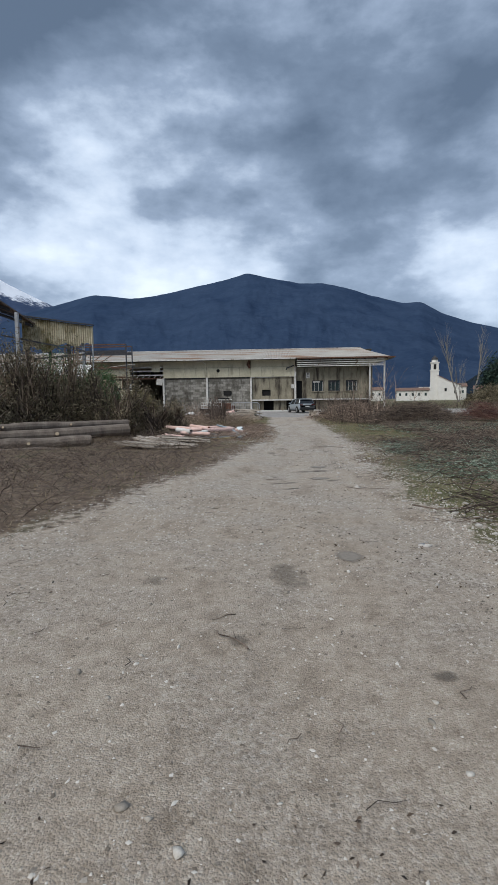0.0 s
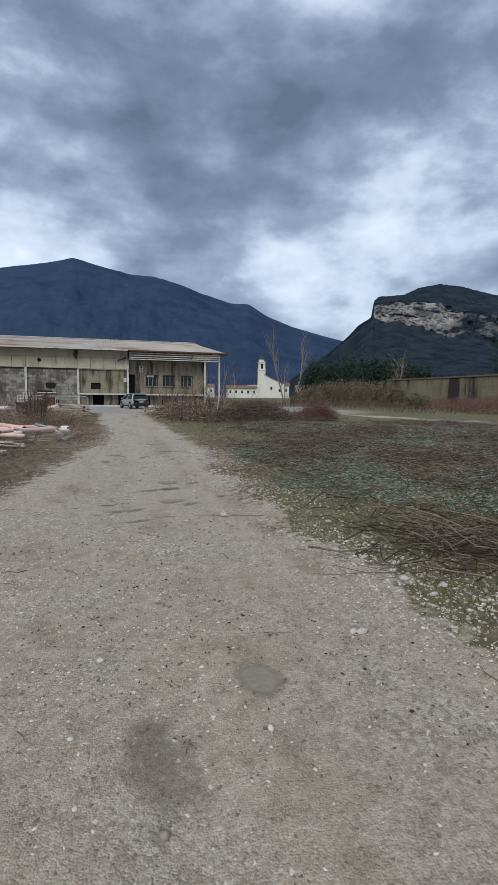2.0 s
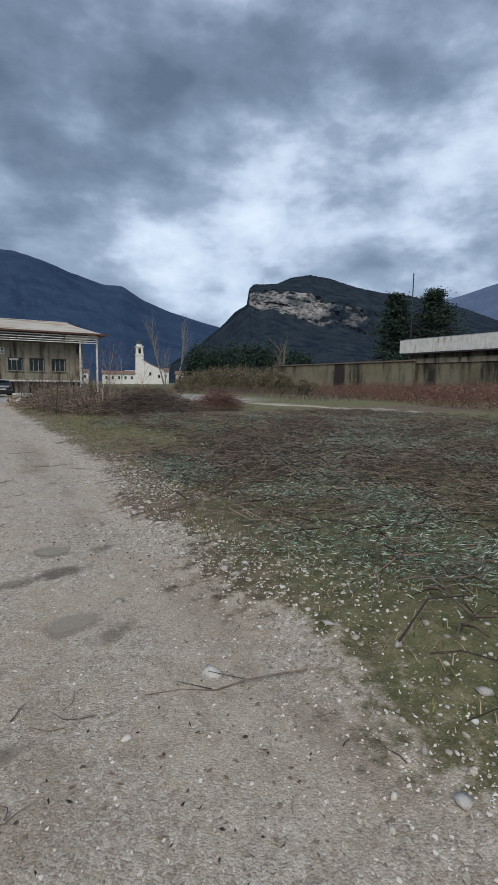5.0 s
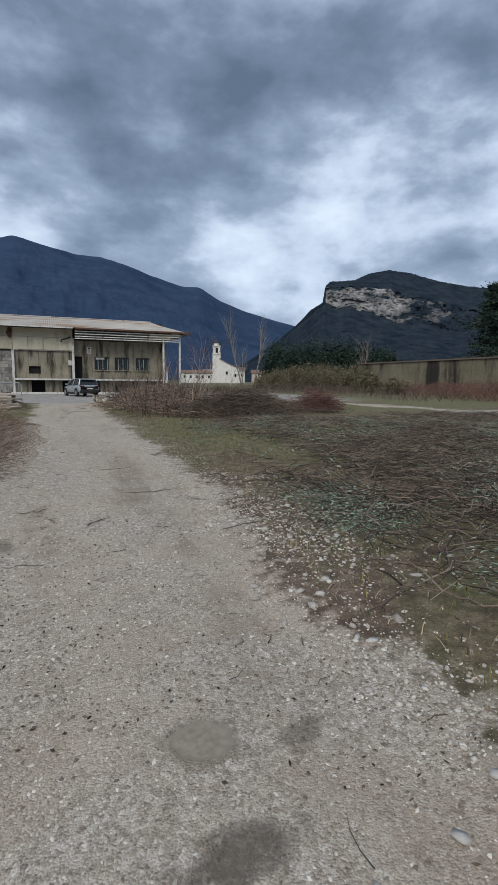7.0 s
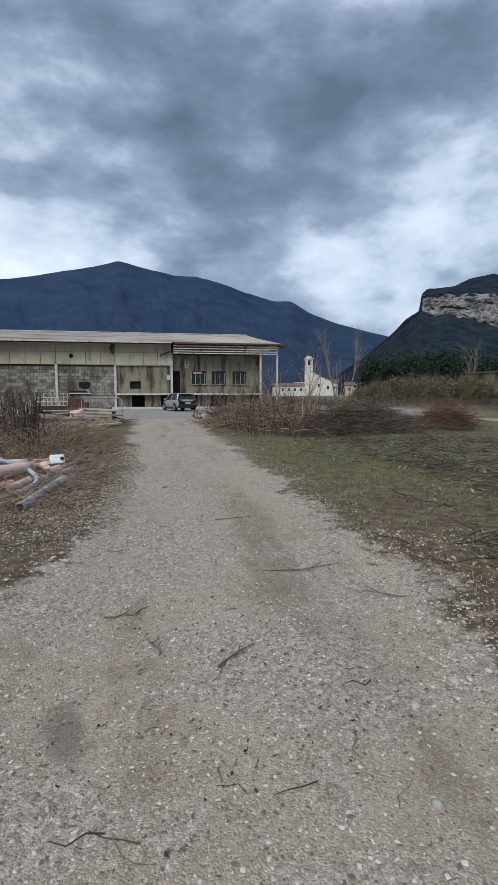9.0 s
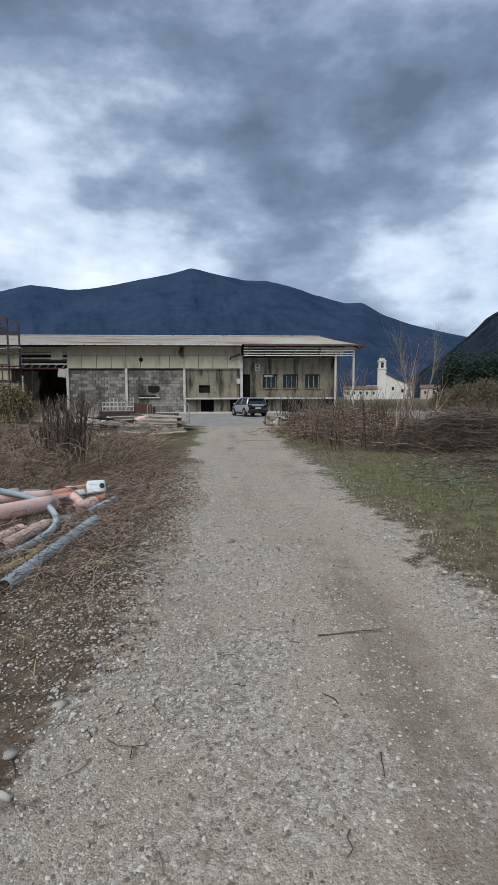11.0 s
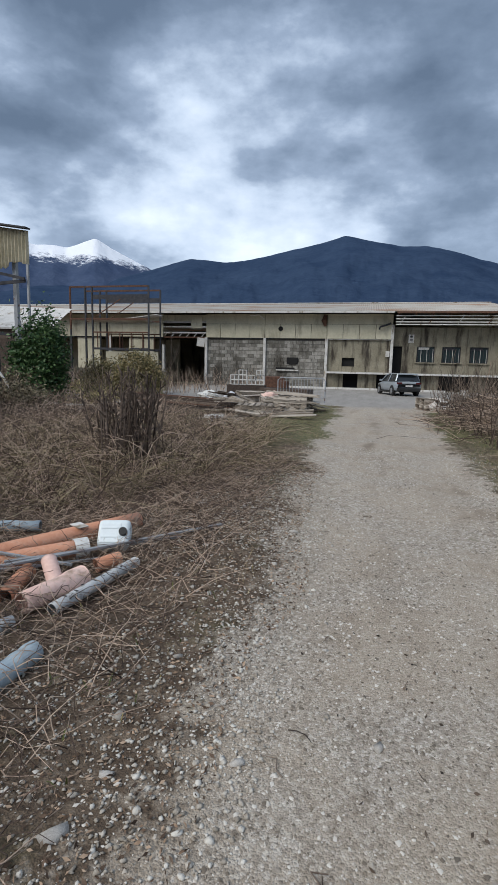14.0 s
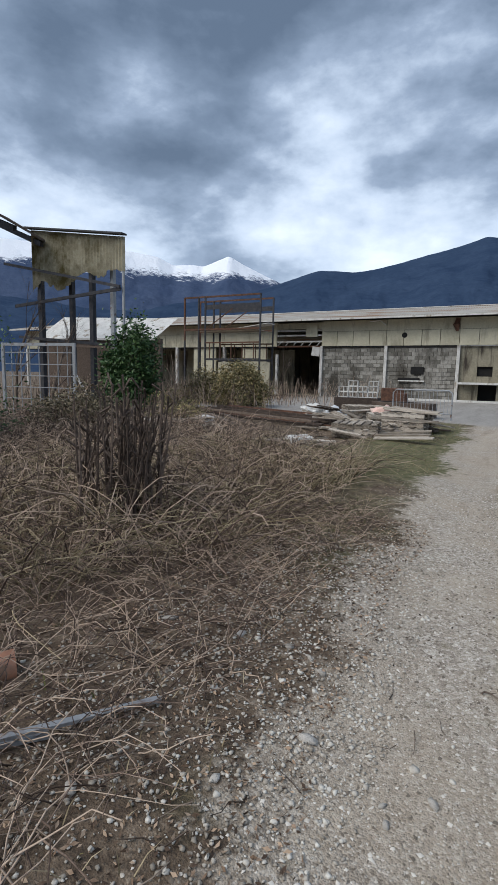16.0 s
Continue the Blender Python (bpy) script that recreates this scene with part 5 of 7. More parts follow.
for i in range(6):
    x, y = R.uniform(3.4, 5.0), R.uniform(37.2, 39.8)
    board_stack(pose(x, y, heights(x, y) + R.uniform(0.05, 0.5), R.uniform(-12, 12), 0, R.uniform(0, 180)), 5, R.uniform(0.8, 1.5), "dark boards and billets heaped by the yard", M_DARKWOOD if i % 3 else M_WOOD, 0.8, 0.14, 0.07)
for x, y, a in ((-3.1, 14.9, 60), (-2.7, 15.6, 100), (-3.6, 15.4, 30), (-3.5, 13.6, 80)):
    board_stack(pose(x, y, heights(x, y) + 0.05, 4, 0, a), 9, 1.5, "weathered pale planks in a loose heap", M_WOOD, 0.9)


def pole_bundle():
    p = thing("pole_bundle", pose(-7.0, 35.2, heights(-7, 35.2), 0, 0, 72), "bundle of long dark rusty poles on the ground", "poles")
    for k in range(16):
        x, z = R.uniform(-1.5, 1.5), 0.05 + 0.07 * (k % 4)
        part("pole", Geo().beam((x, -3.0 + R.uniform(-0.5, 0.5), z), (x + R.normal() * 0.35, 3.0 + R.uniform(-0.5, 0.5), z + R.uniform(0, 0.1)), 0.08, 0.07), M_DARKWOOD if k % 3 else M_RUST, p)


def barrier():
    b = thing("crowd_barrier", pose(-2.2, 39.9, 0, 0, 0, 4), "galvanised steel crowd barrier at the edge of the yard", "barrier")
    w, h = 2.2, 1.15
    part("frame", Geo().tube([(-w / 2, 0, 0.0), (-w / 2, 0, h - 0.12), (-w / 2 + 0.12, 0, h), (w / 2 - 0.12, 0, h), (w / 2, 0, h - 0.12), (w / 2, 0, 0.0)], 0.03, 8), M_STEEL, b)
    part("low_rail", Geo().tube([(-w / 2, 0, 0.25), (w / 2, 0, 0.25)], 0.022, 6), M_STEEL, b)
    for k in range(15):
        x = -w / 2 + w * (k + 1) / 16
        part("bar", Geo().tube([(x, 0, 0.25), (x, 0, h)], 0.010, 5), M_STEEL, b)
    for x in (-0.8, 0.8):
        part("foot", Geo().beam((x, -0.3, 0.02), (x, 0.3, 0.02), 0.04, 0.03), M_STEEL, b)


def block_stack():
    s = thing("hollow_block_stack", pose(-5.2, 41.5, 0, 0, 0, 6), "pale hollow concrete blocks stacked on a pallet", "blocks")
    part("pallet_base", Geo().box((0, 0, 0.35), (1.9, 1.1, 0.7)), M_DARKWOOD, s)
    g = Geo()
    for (x, z, sx, sz) in ((0, 0.11, 0.42, 0.03), (0, -0.11, 0.42, 0.03), (-0.2, 0, 0.03, 0.22), (0.2, 0, 0.03, 0.22), (0, 0, 0.03, 0.22)):
        g.box((x, 0, z), (sx, 0.2, sz))
    me = g.mesh("hollow_block", M_WHITE)
    for j in range(3):
        for i in range(4):
            if j == 2 and i in (0, 2):
                continue
            ob = new("hollow_block", me)
            ob.parent = s
            ob.location = (-0.66 + 0.44 * i + R.normal() * 0.02, R.normal() * 0.03, 0.825 + 0.25 * j)


def crumpled(name, x, y, w, h, material, label, category, z=0.0):
    bm = bmesh.new()
    bmesh.ops.create_icosphere(bm, subdivisions=3, radius=1)
    for q in bm.verts:
        n = noise.fractal(q.co * 1.6 + Vector((x, y, 0)), 0.7, 2.0, 4)
        q.co = Vector((q.co.x * w / 2, q.co.y * w / 2 * 0.8, max(0, q.co.z + 0.5) * h / 1.5)) * (1 + 0.35 * n)
        q.co.z = max(q.co.z, 0)
    me = bpy.data.meshes.new(name)
    bm.to_mesh(me)
    bm.free()
    me.materials.append(material)
    solo(name, me, material, label, category, pose(x, y, heights(x, y) + z - 0.01))


pole_bundle()
barrier()
block_stack()
crumpled("plastic_sheet", -4.6, 36.6, 0.8, 0.5, M_PLASTICSHEET, "crumpled grey plastic sheet on the heap", "sheet")
crumpled("sack", -3.2, 37.2, 0.7, 0.6, M_PINK, "dusty pinkish plastic sack slumped on the heap", "sack")
crumpled("sack", -6.6, 39.5, 0.9, 0.4, M_WHITE, "dirty white sacks in a heap", "sack")
crumpled("rubble_heap", 4.1, 38.0, 1.6, 0.45, M_STONE_OB, "low heap of rubble by the yard", "rubble")
solo("oil_drum", Geo().tube([(0, 0, 0), (0, 0, 0.02), (0, 0, 0.3), (0, 0, 0.32), (0, 0, 0.6), (0, 0, 0.62), (0, 0, 0.9)], [0.27, 0.29, 0.29, 0.305, 0.305, 0.29, 0.29], 20), M_RUST, "rusty brown oil drum", "drum", pose(-3.6, 43.2, 0))
solo("rusty_bin", Geo().box((0, 0, 0.55), (1.1, 0.7, 1.1), None, 0.06), M_RUST, "rust-brown steel bin by the yard", "bin", pose(-4.4, 45.0, 0, 0, 0, 12))
solo("white_crate", Geo().box((0, 0, 0.3), (0.4, 0.35, 0.6), None, 0.03), M_WHITE, "white plastic container by the rubble", "container", pose(6.1, 46.5, 0))
for x, y, a, L in ((-2.9, 40.6, 80, 2.2), (-3.4, 41.0, 84, 1.8)):
    solo("crate_slab", Geo().box((0, 0, 0.3), (1.0, L, 0.6), None, 0.02), M_DARKWOOD, "dark wooden crate behind the barrier", "crate", pose(x, y, 0, 0, 0, a))
for x, y, s, a in ((-8.6, 30.9, 1.0, 20), (-9.9, 30.2, 1.3, -15), (-3.1, 29.3, 0.55, 50), (-7.5, 32.2, 0.8, 70)):
    solo("concrete_slab", Geo().box((0, 0, 0.12), (s, s * 0.55, 0.24), Matrix.Rotation(0.12, 4, "X"), 0.03), M_WHITE, "pale broken concrete slab among brambles", "slab", pose(x, y, heights(x, y), 0, 0, a), "broken slabs")


# ---- drain pipes beside the track ----
def pipe(name, a, b, r, material, label, wall=0.006, ribs=False, collar=0.0, bend=0.0):
    a, b = Vector(a), Vector(b)
    side = (b - a).cross(Vector((0, 0, 1))).normalized()
    n = 46 if ribs else 9
    pts, rad = [], []
    for i in range(n + 1):
        s = i / n
        pts.append((b - a) * s + side * bend * 4 * s * (1 - s))
        q = r * (1 + (0.09 if i % 2 else 0.0)) if ribs else r
        if collar and s > 1 - collar:
            q = r * 1.14
        rad.append(q)
    return solo(name, Geo().tube(pts, rad, 20, hollow=wall), material, label, "pipe", Matrix.Translation(a), "drain pipes in the heap", smooth=not ribs)


def curved_hose(name, pts, r, material, label):
    """A hose bent through the given points."""
    p = np.array(pts, float)
    u = np.linspace(0, len(p) - 1, 40)
    q = np.stack([np.interp(u, np.arange(len(p)), p[:, k]) for k in range(3)], -1)
    for _ in range(6):
        q[1:-1] = (q[:-2] + 2 * q[1:-1] + q[2:]) / 4
    base = Vector(q[0])
    return solo(name, Geo().tube([Vector(c) - base for c in q], r, 12, hollow=0.004), material, label, "hose", Matrix.Translation(base), smooth=True)


def jerrycan():
    j = thing("jerrycan", pose(-1.21, 20.30, 0.135, 0, 0, 18) @ Matrix.Rotation(radians(48), 4, "X"), "milky white plastic jerrycan lying on the pipes", "jerrycan")
    # local: z is up through the can's broad face, y its height
    part("body", Geo().box((0, 0.0, 0.0), (0.27, 0.25, 0.16), None, 0.045), M_JERRY, j, smooth=True)
    part("panel", Geo().box((-0.025, -0.005, 0.078), (0.17, 0.17, 0.012), None, 0.005), M_JERRY, j)
    part("screw_cap", Geo().tube([(0.08, 0.0, 0.075), (0.08, 0.0, 0.11)], [0.036, 0.034], 18), M_CAP, j, "black screw cap")
    for k in (-1, 1):
        part("rib", Geo().box((-0.025, 0.04 * k, 0.086), (0.15, 0.012, 0.008)), M_JERRY, j)
    part("handle", Geo().tube([(-0.10, 0.05, -0.075), (-0.08, 0.05, -0.105), (0.06, 0.05, -0.105), (0.08, 0.05, -0.075)], 0.014, 8), M_JERRY, j)


pipe("drain_pipe", (-1.29, 20.92, 0.085), (-2.75, 18.35, 0.10), 0.075, M_TERRA, "long orange plastic drain pipe", collar=0.0)
solo("pipe_label", Geo().box((0, 0, 0), (0.10, 0.16, 0.006), None, 0.002), M_WHITE, "faded white sticker on an orange pipe", "sticker", pose(-1.60, 20.38, 0.166, 0, 0, 60))
pipe("drain_pipe", (-1.38, 20.06, 0.10), (-2.35, 19.05, 0.09), 0.068, M_TERRA, "orange plastic pipe with an open mouth")
solo("pipe_socket", Geo().tube([(0, 0, 0), (0.075, 0.08, 0.001)], 0.078, 20, hollow=0.008), M_GREYPVC, "grey socket ring on an orange pipe", "socket", pose(-1.42, 20.015, 0.10), smooth=True)
pipe("drain_pipe", (-1.60, 19.86, 0.07), (-2.5, 18.75, 0.07), 0.055, M_TERRA, "orange plastic pipe in the heap")
solo("pipe_socket", Geo().tube([(0, 0, 0), (0.02, 0.025, 0)], 0.061, 18, hollow=0.008), M_WHITE, "pale ring in the mouth of a pipe", "socket", pose(-1.605, 19.86, 0.07), smooth=True)
pipe("drain_pipe", (-1.04, 19.17, 0.045), (-0.88, 20.02, 0.05), 0.042, M_GREYPVC, "grey plastic pipe with drilled holes")
# black chips laid on the pipe paint the shade inside its slots
for k in range(8):
    solo("drill_hole", Geo().box((0, 0, 0), (0.028, 0.012, 0.004), None, 0.001), M_CAP, "black chip for the shade in a grey pipe's slot", "slot", pose(-1.02 + 0.0165 * k + 0.012 * math.sin(k * 2.3), 19.28 + 0.09 * k, 0.0875, 0, 0, 35 * math.sin(k * 3.1)))
pipe("corrugated_pipe", (-0.83, 18.72, 0.065), (-1.00, 16.65, 0.065), 0.056, M_BLUEPIPE, "blue-grey ribbed drainage hose", ribs=True)
pipe("drain_pipe", (-1.22, 19.12, 0.085), (-1.07, 19.58, 0.09), 0.072, M_PINK, "faded pink plastic pipe with a branch", collar=0.3)
pipe("drain_pipe", (-1.15, 19.38, 0.10), (-1.33, 19.56, 0.19), 0.055, M_PINK, "short pink plastic pipe branch")
pipe("drain_pipe", (-1.42, 19.20, 0.06), (-1.55, 19.62, 0.06), 0.058, M_TERRA, "short broken orange pipe")
pipe("drain_pipe", (-2.12, 20.55, 0.055), (-3.3, 20.15, 0.07), 0.052, M_BLUEPIPE, "blue-grey plastic pipe in the grass")
pipe("drain_pipe", (-1.36, 18.92, 0.24), (-2.35, 17.4, 0.28), 0.09, M_PINK, "thick faded pink pipe on the heap")
pipe("drain_pipe", (-1.42, 17.55, 0.10), (-1.27, 18.32, 0.12), 0.058, M_PINK, "short bleached pink pipe with dark mouth")
pipe("drain_pipe", (-1.66, 17.45, 0.09), (-1.50, 18.25, 0.09), 0.06, M_PINK, "bleached pink pipe with open mouth")
pipe("drain_pipe", (-1.50, 19.20, 0.27), (-2.5, 18.4, 0.34), 0.07, M_PINK, "bleached pink pipe on top of the heap")
pipe("drain_pipe", (-1.85, 19.05, 0.33), (-2.9, 17.9, 0.30), 0.07, M_PINK, "pale pink pipe across the heap")
pipe("drain_pipe", (-1.05, 18.42, 0.045), (-1.35, 17.6, 0.045), 0.04, M_CAP, "short black plastic pipe")
pipe("drain_pipe", (-1.15, 18.95, 0.05), (-1.7, 18.0, 0.05), 0.05, M_GREYPVC, "thin grey plastic pipe")
curved_hose("grey_hose", ((-2.5, 16.7, 0.06), (-1.9, 16.75, 0.07), (-1.45, 17.1, 0.08), (-1.18, 17.55, 0.09), (-1.10, 18.1, 0.12), (-1.22, 18.6, 0.14), (-1.5, 18.9, 0.28), (-2.0, 18.8, 0.42)), 0.036, M_BLUEPIPE, "bent grey-blue hose looped round the pipes")
curved_hose("yellow_hose", ((-2.4, 16.45, 0.05), (-1.7, 16.6, 0.05), (-1.25, 16.95, 0.05), (-1.06, 17.4, 0.05), (-1.12, 17.8, 0.05)), 0.034, M_YELLOW, "bent yellow hose under the pipes")
for k in range(7):
    x, y, a = -2.2 - 0.2 * k, 17.6 + 0.42 * (k % 4), R.uniform(0.5, 1.3)
    L, z = R.uniform(1.0, 1.6), 0.10 + 0.12 * (k % 3)
    pipe("drain_pipe", (x + 0.5 * L * math.cos(a), y - 0.5 * L * math.sin(a), z), (x - 0.5 * L * math.cos(a), y + 0.5 * L * math.sin(a), z + 0.04), R.uniform(0.055, 0.085), M_PINK if k % 3 else M_WHITE, "bleached plastic pipe tangled in the heap")
for k in range(9):
    x, y, a = R.uniform(-3.6, -2.0), R.uniform(15.9, 17.4), R.uniform(0, 3.1)
    L, z = R.uniform(0.5, 1.0), 0.08 + 0.09 * (k % 4)
    pipe("drain_pipe", (x + 0.5 * L * math.cos(a), y - 0.5 * L * math.sin(a), z), (x - 0.5 * L * math.cos(a), y + 0.5 * L * math.sin(a), z + 0.05), R.uniform(0.05, 0.08), M_WHITE if k % 3 == 0 else M_PINK, "short bleached pipe piece in the heap")
jerrycan()
for k, (a, b) in enumerate((((-0.48, 21.08, 0.07), (-1.75, 19.25, 0.17)), ((-0.76, 20.68, 0.05), (-1.65, 19.5, 0.16)), ((-1.08, 20.10, 0.04), (-1.75, 19.35, 0.13)), ((-1.25, 19.72, 0.10), (-1.8, 19.6, 0.18)))):
    solo("metal_strip", Geo().beam(a, b, 0.034 - 0.003 * k, 0.016), M_STEEL, "grey galvanised metal strip lying over the pipes", "strip", group="metal strips")
solo("orange_shard", Geo().tube([(0, 0, 0), (0.12, 0.16, 0.02)], [0.055, 0.05], 14, hollow=0.005), M_TERRA, "broken orange pipe end", "pipe", pose(-1.13, 19.85, 0.055))


# ---- felled logs by the thicket ----
def log(a, b, r, label):
    a, b = Vector(a), Vector(b)
    t = thing("log", Matrix.Translation(a), label, "log", "felled logs")
    pts = [(b - a) * s / 8 + Vector(R.normal(size=3)) * 0.02 for s in range(9)]
    part("bark", Geo().tube(pts, [r * R.uniform(0.9, 1.06) for _ in pts], 12), M_BARK, t)
    d = (b - a).normalized()
    part("cut_face", Geo().tube([pts[0] - d * 0.012, pts[0] - d * 0.002], r * 0.88, 12), M_CUTWOOD, t)
    part("cut_face", Geo().tube([pts[-1] + d * 0.002, pts[-1] + d * 0.012], r * 0.8, 12), M_CUTWOOD, t)
    for k in range(2):
        p = pts[2 + 3 * k]
        q = p + Vector((0.25, -0.55, 0.10)).normalized() * (r + 0.14)
        part("stub", Geo().tube([p, q], r * 0.32, 8), M_BARK, t)
        part("stub_cut", Geo().tube([q, q + (q - p).normalized() * 0.01], r * 0.28, 8), M_CUTWOOD, t)


log((-9.5, 12.6, 0.32), (-4.7, 16.2, 0.42), 0.20, "long felled trunk with pale cut ends")
log((-9.2, 12.1, 0.18), (-5.4, 14.6, 0.2), 0.17, "felled trunk with pale cut ends")
log((-8.8, 13.2, 0.62), (-4.9, 17.0, 0.62), 0.13, "slender felled trunk on the log pile")
log((-9.0, 12.3, 0.05), (-5.9, 13.3, 0.07), 0.06, "thin felled pole on the ground")

# ---- west thicket and bushes ----
for i, (x, y, w, d, h, n) in enumerate(((-10.2, 15.2, 3.8, 3.0, 4.1, 7000), (-9.6, 18.0, 3.8, 3.4, 4.1, 7500), (-9.4, 21.2, 3.6, 3.6, 3.9, 7000), (-8.9, 24.6, 3.4, 3.6, 3.4, 5500), (-13.2, 17.5, 4, 4, 4.4, 6000), (-8.6, 28.2, 2.6, 2.4, 1.7, 2200))):
    leafy_bush("thicket_bush", x, y, w, d, h, n * 2, 0.08, M_LEAF if i in (2, 3) else M_DULLBUSH, "tangled thicket bush with dull olive and brown leaves", stems=420, bark=M_BRAMBLE)
for x, y, w, h, n in ((-7.6, 18.0, 2.8, 3.9, 9000), (-6.3, 18.3, 2.4, 3.2, 7000), (-5.3, 18.2, 2.1, 2.6, 5000), (-4.4, 18.6, 1.8, 2.1, 3400), (-3.8, 19.3, 1.5, 1.6, 2200), (-8.6, 17.2, 2.6, 4.1, 9000)):
    leafy_bush("thicket_bush", x, y, w, 1.8, h, n, 0.07, M_DULLBUSH, "tangled thicket bush with dull olive and brown leaves", stems=380, bark=M_TWIG)
for x, y in ((-9.8, 34.5), (-8.0, 31.5)):
    leafy_bush("thicket_bush", x, y, 1.8, 1.8, 1.25, 900, 0.08, M_OLIVE, "low straggling thicket bush", stems=160, bark=M_BRAMBLE)
leafy_bush("laurel_bush", -11.7, 33.9, 2.2, 2.0, 4.0, 10000, 0.15, M_LEAF, "dark green glossy laurel bush", stems=50)
leafy_bush("laurel_bush", -11.5, 42.0, 3.0, 2.6, 2.6, 9000, 0.14, M_OLIVE, "rounded olive-green bush before the scaffold", stems=60)
leafy_bush("laurel_bush", -14.6, 44.0, 3.0, 2.6, 2.3, 4000, 0.14, M_OLIVE, "dull green bush among bare shrubs", stems=60)
n = 1500
x, y = uniform(n, -24, -5.0, 36, 52)
k = (y > 44 - 0 * x) | (x < -9)
x, y = x[k], y[k]
stuff("bare_scrub", canes(arching(x, y, 1.3, 0.6, 6, 0.4), taper(len(x), 6, 0.012)), M_BRAMBLE, "bare brown scrub before the warehouse", "scrub")
for x, y, h in ((-15.2, 56.0, 4.2), (-15.4, 33.4, 4.3), (-17.0, 33.0, 4.5), (-16.2, 37.5, 4.2), (-20, 48, 3.5)):
    bare_tree("bare_sapling", x, y, h, M_TWIG, "thin leafless sapling by the ruined shed", spread=0.5, levels=3)

# brambles between the pipes and the yard
n = 8200
x, y = uniform(n, -11.5, -1.1, 21.0, 32.5)
k = (x < -0.6 - 0.55 * np.clip(24.0 - y, 0, 3)) & ~((x > -3.8) & (y > 27.5)) & ~((x > -9.0) & (y > 29.5))
x, y = x[k], y[k]
P = arching(x, y, 0.50, 0.75, 7, 1.3)
stuff("bramble_canes", canes(P, taper(len(x), 7, 0.0055, 0.5)), M_BRAMBLE, "tangle of dry arching bramble canes", "brambles")
x, y = uniform(2000, -6.0, -1.0, 21.0, 28.0)
k = x < -0.9 - 0.4 * np.clip(23.5 - y, 0, 3)
stuff("straw_stems", canes(arching(x[k], y[k], 0.34, 0.95, 7, 1.5), taper(k.sum(), 7, 0.006, 0.4)), M_STRAW, "bleached straw stems bent over the brambles", "stems")
x, y = uniform(1300, -11.5, -2.2, 22.0, 29.5)
stuff("weed_stems", canes(arching(x, y, 0.75, 0.25, 5, 0.2), taper(len(x), 5, 0.005)), M_TWIG, "upright dead weed stems", "weeds")


def stalks():
    t = thing("dead_stalk_clump", pose(-2.55, 23.1, heights(-2.55, 23.1) - 0.02), "clump of tall dark dead stalks", "plant")
    for k in range(64):
        a, r = R.uniform(0, 6.28), R.uniform(0, 0.5)
        p = Vector((math.cos(a) * r, math.sin(a) * r, 0))
        h = R.uniform(0.8, 1.5)
        q = p + Vector((math.cos(a) * 0.12 + R.normal() * 0.12, R.normal() * 0.1, h))
        g = Geo().tube([p, p.lerp(q, 0.5) + Vector((R.normal() * 0.02, R.normal() * 0.02, 0)), q], [0.014, 0.012, 0.006], 5)
        for c in range(5):
            b = p.lerp(q, R.uniform(0.35, 1))
            g.tube([b, b + Vector((R.normal() * 0.05, R.normal() * 0.05, R.uniform(0.05, 0.14)))], [0.009, 0.012], 4)
        part("stalk", g, M_DARKWOOD, t)


stalks()

# ---- east side ----
def cut_field(x, y):
    """Where felled green brush lies."""
    inside = smooth(0.3, 1.3, x - edge_right(y) - 0.5 * smooth(14, 18, y)) * smooth(20, 15, x) * smooth(5.0, 7.0, y) * smooth(25, 21, y)
    bare = smooth(0.15, -0.15, wav(x, y, 0.55, 4) - 0.1) * 0.6 + 0.4
    return inside * bare * (1 - 0.9 * smooth(13, 15, y) * smooth(5.5, 4.5, x))


x, y = uniform(32000, 2.4, 20, 5.0, 25)
k = R.uniform(size=len(x)) < cut_field(x, y)
x, y = x[k], y[k]
P = lying(x, y, 0.65, 5, 0.10, 0.07)
stuff("felled_twigs", canes(P, taper(len(x), 5, 0.0065, 0.4)), M_TWIG, "felled twigs and branches strewn over the field", "brushwood")
cx, cy = uniform(420, 2.8, 19, 5.5, 24.5)
k = R.uniform(size=len(cx)) < cut_field(cx, cy) * smooth(-0.35, 0.35, wav(cx, cy, 0.8, 1.0) + 0.05)
cx, cy = cx[k], cy[k]
which = R.integers(0, len(cx), 95000)
lx, ly = cx[which] + R.normal(size=95000) * 0.33, cy[which] + R.normal(size=95000) * 0.33
C = at_ground(lx, ly, 0.03) + np.stack([0 * lx, 0 * lx, np.abs(R.normal(size=len(lx))) * 0.10], -1)
turn = (cx * 2.1 + cy * 1.3)[which] + R.normal(size=len(lx)) * 0.5
heading = np.stack([np.cos(turn), np.sin(turn), 0.15 + 0 * turn], -1)
stuff("green_sprays", leaves(C, 0.056, 0.5, 0.16, heading), M_CUT, "wilting grey-green sprays of felled brush", "foliage")
cx = np.array([4.2, 4.0, 4.7, 3.5, 3.4, 5.0, 4.5, 5.7, 3.9, 5.2])
cy = np.array([8.6, 7.4, 9.5, 12.6, 11.8, 10.8, 6.6, 8.0, 10.2, 12.0])
which = R.integers(0, 10, 17000)
turn = (cx * 5.1 + cy * 2.3)[which] + R.normal(size=17000) * 0.45
lx, ly = cx[which] + R.normal(size=17000) * 0.32, cy[which] + R.normal(size=17000) * 0.26
C = at_ground(lx, ly, 0.03) + np.stack([0 * lx, 0 * lx, np.abs(R.normal(size=len(lx))) * 0.09], -1)
stuff("near_green_sprays", leaves(C, 0.052, 0.5, 0.15, np.stack([np.cos(turn), np.sin(turn), 0.2 + 0 * turn], -1)), M_CUT, "blue-green cut sprays heaped by the verge", "foliage")
far_x, far_y = uniform(30000, 4, 26, 14, 27)
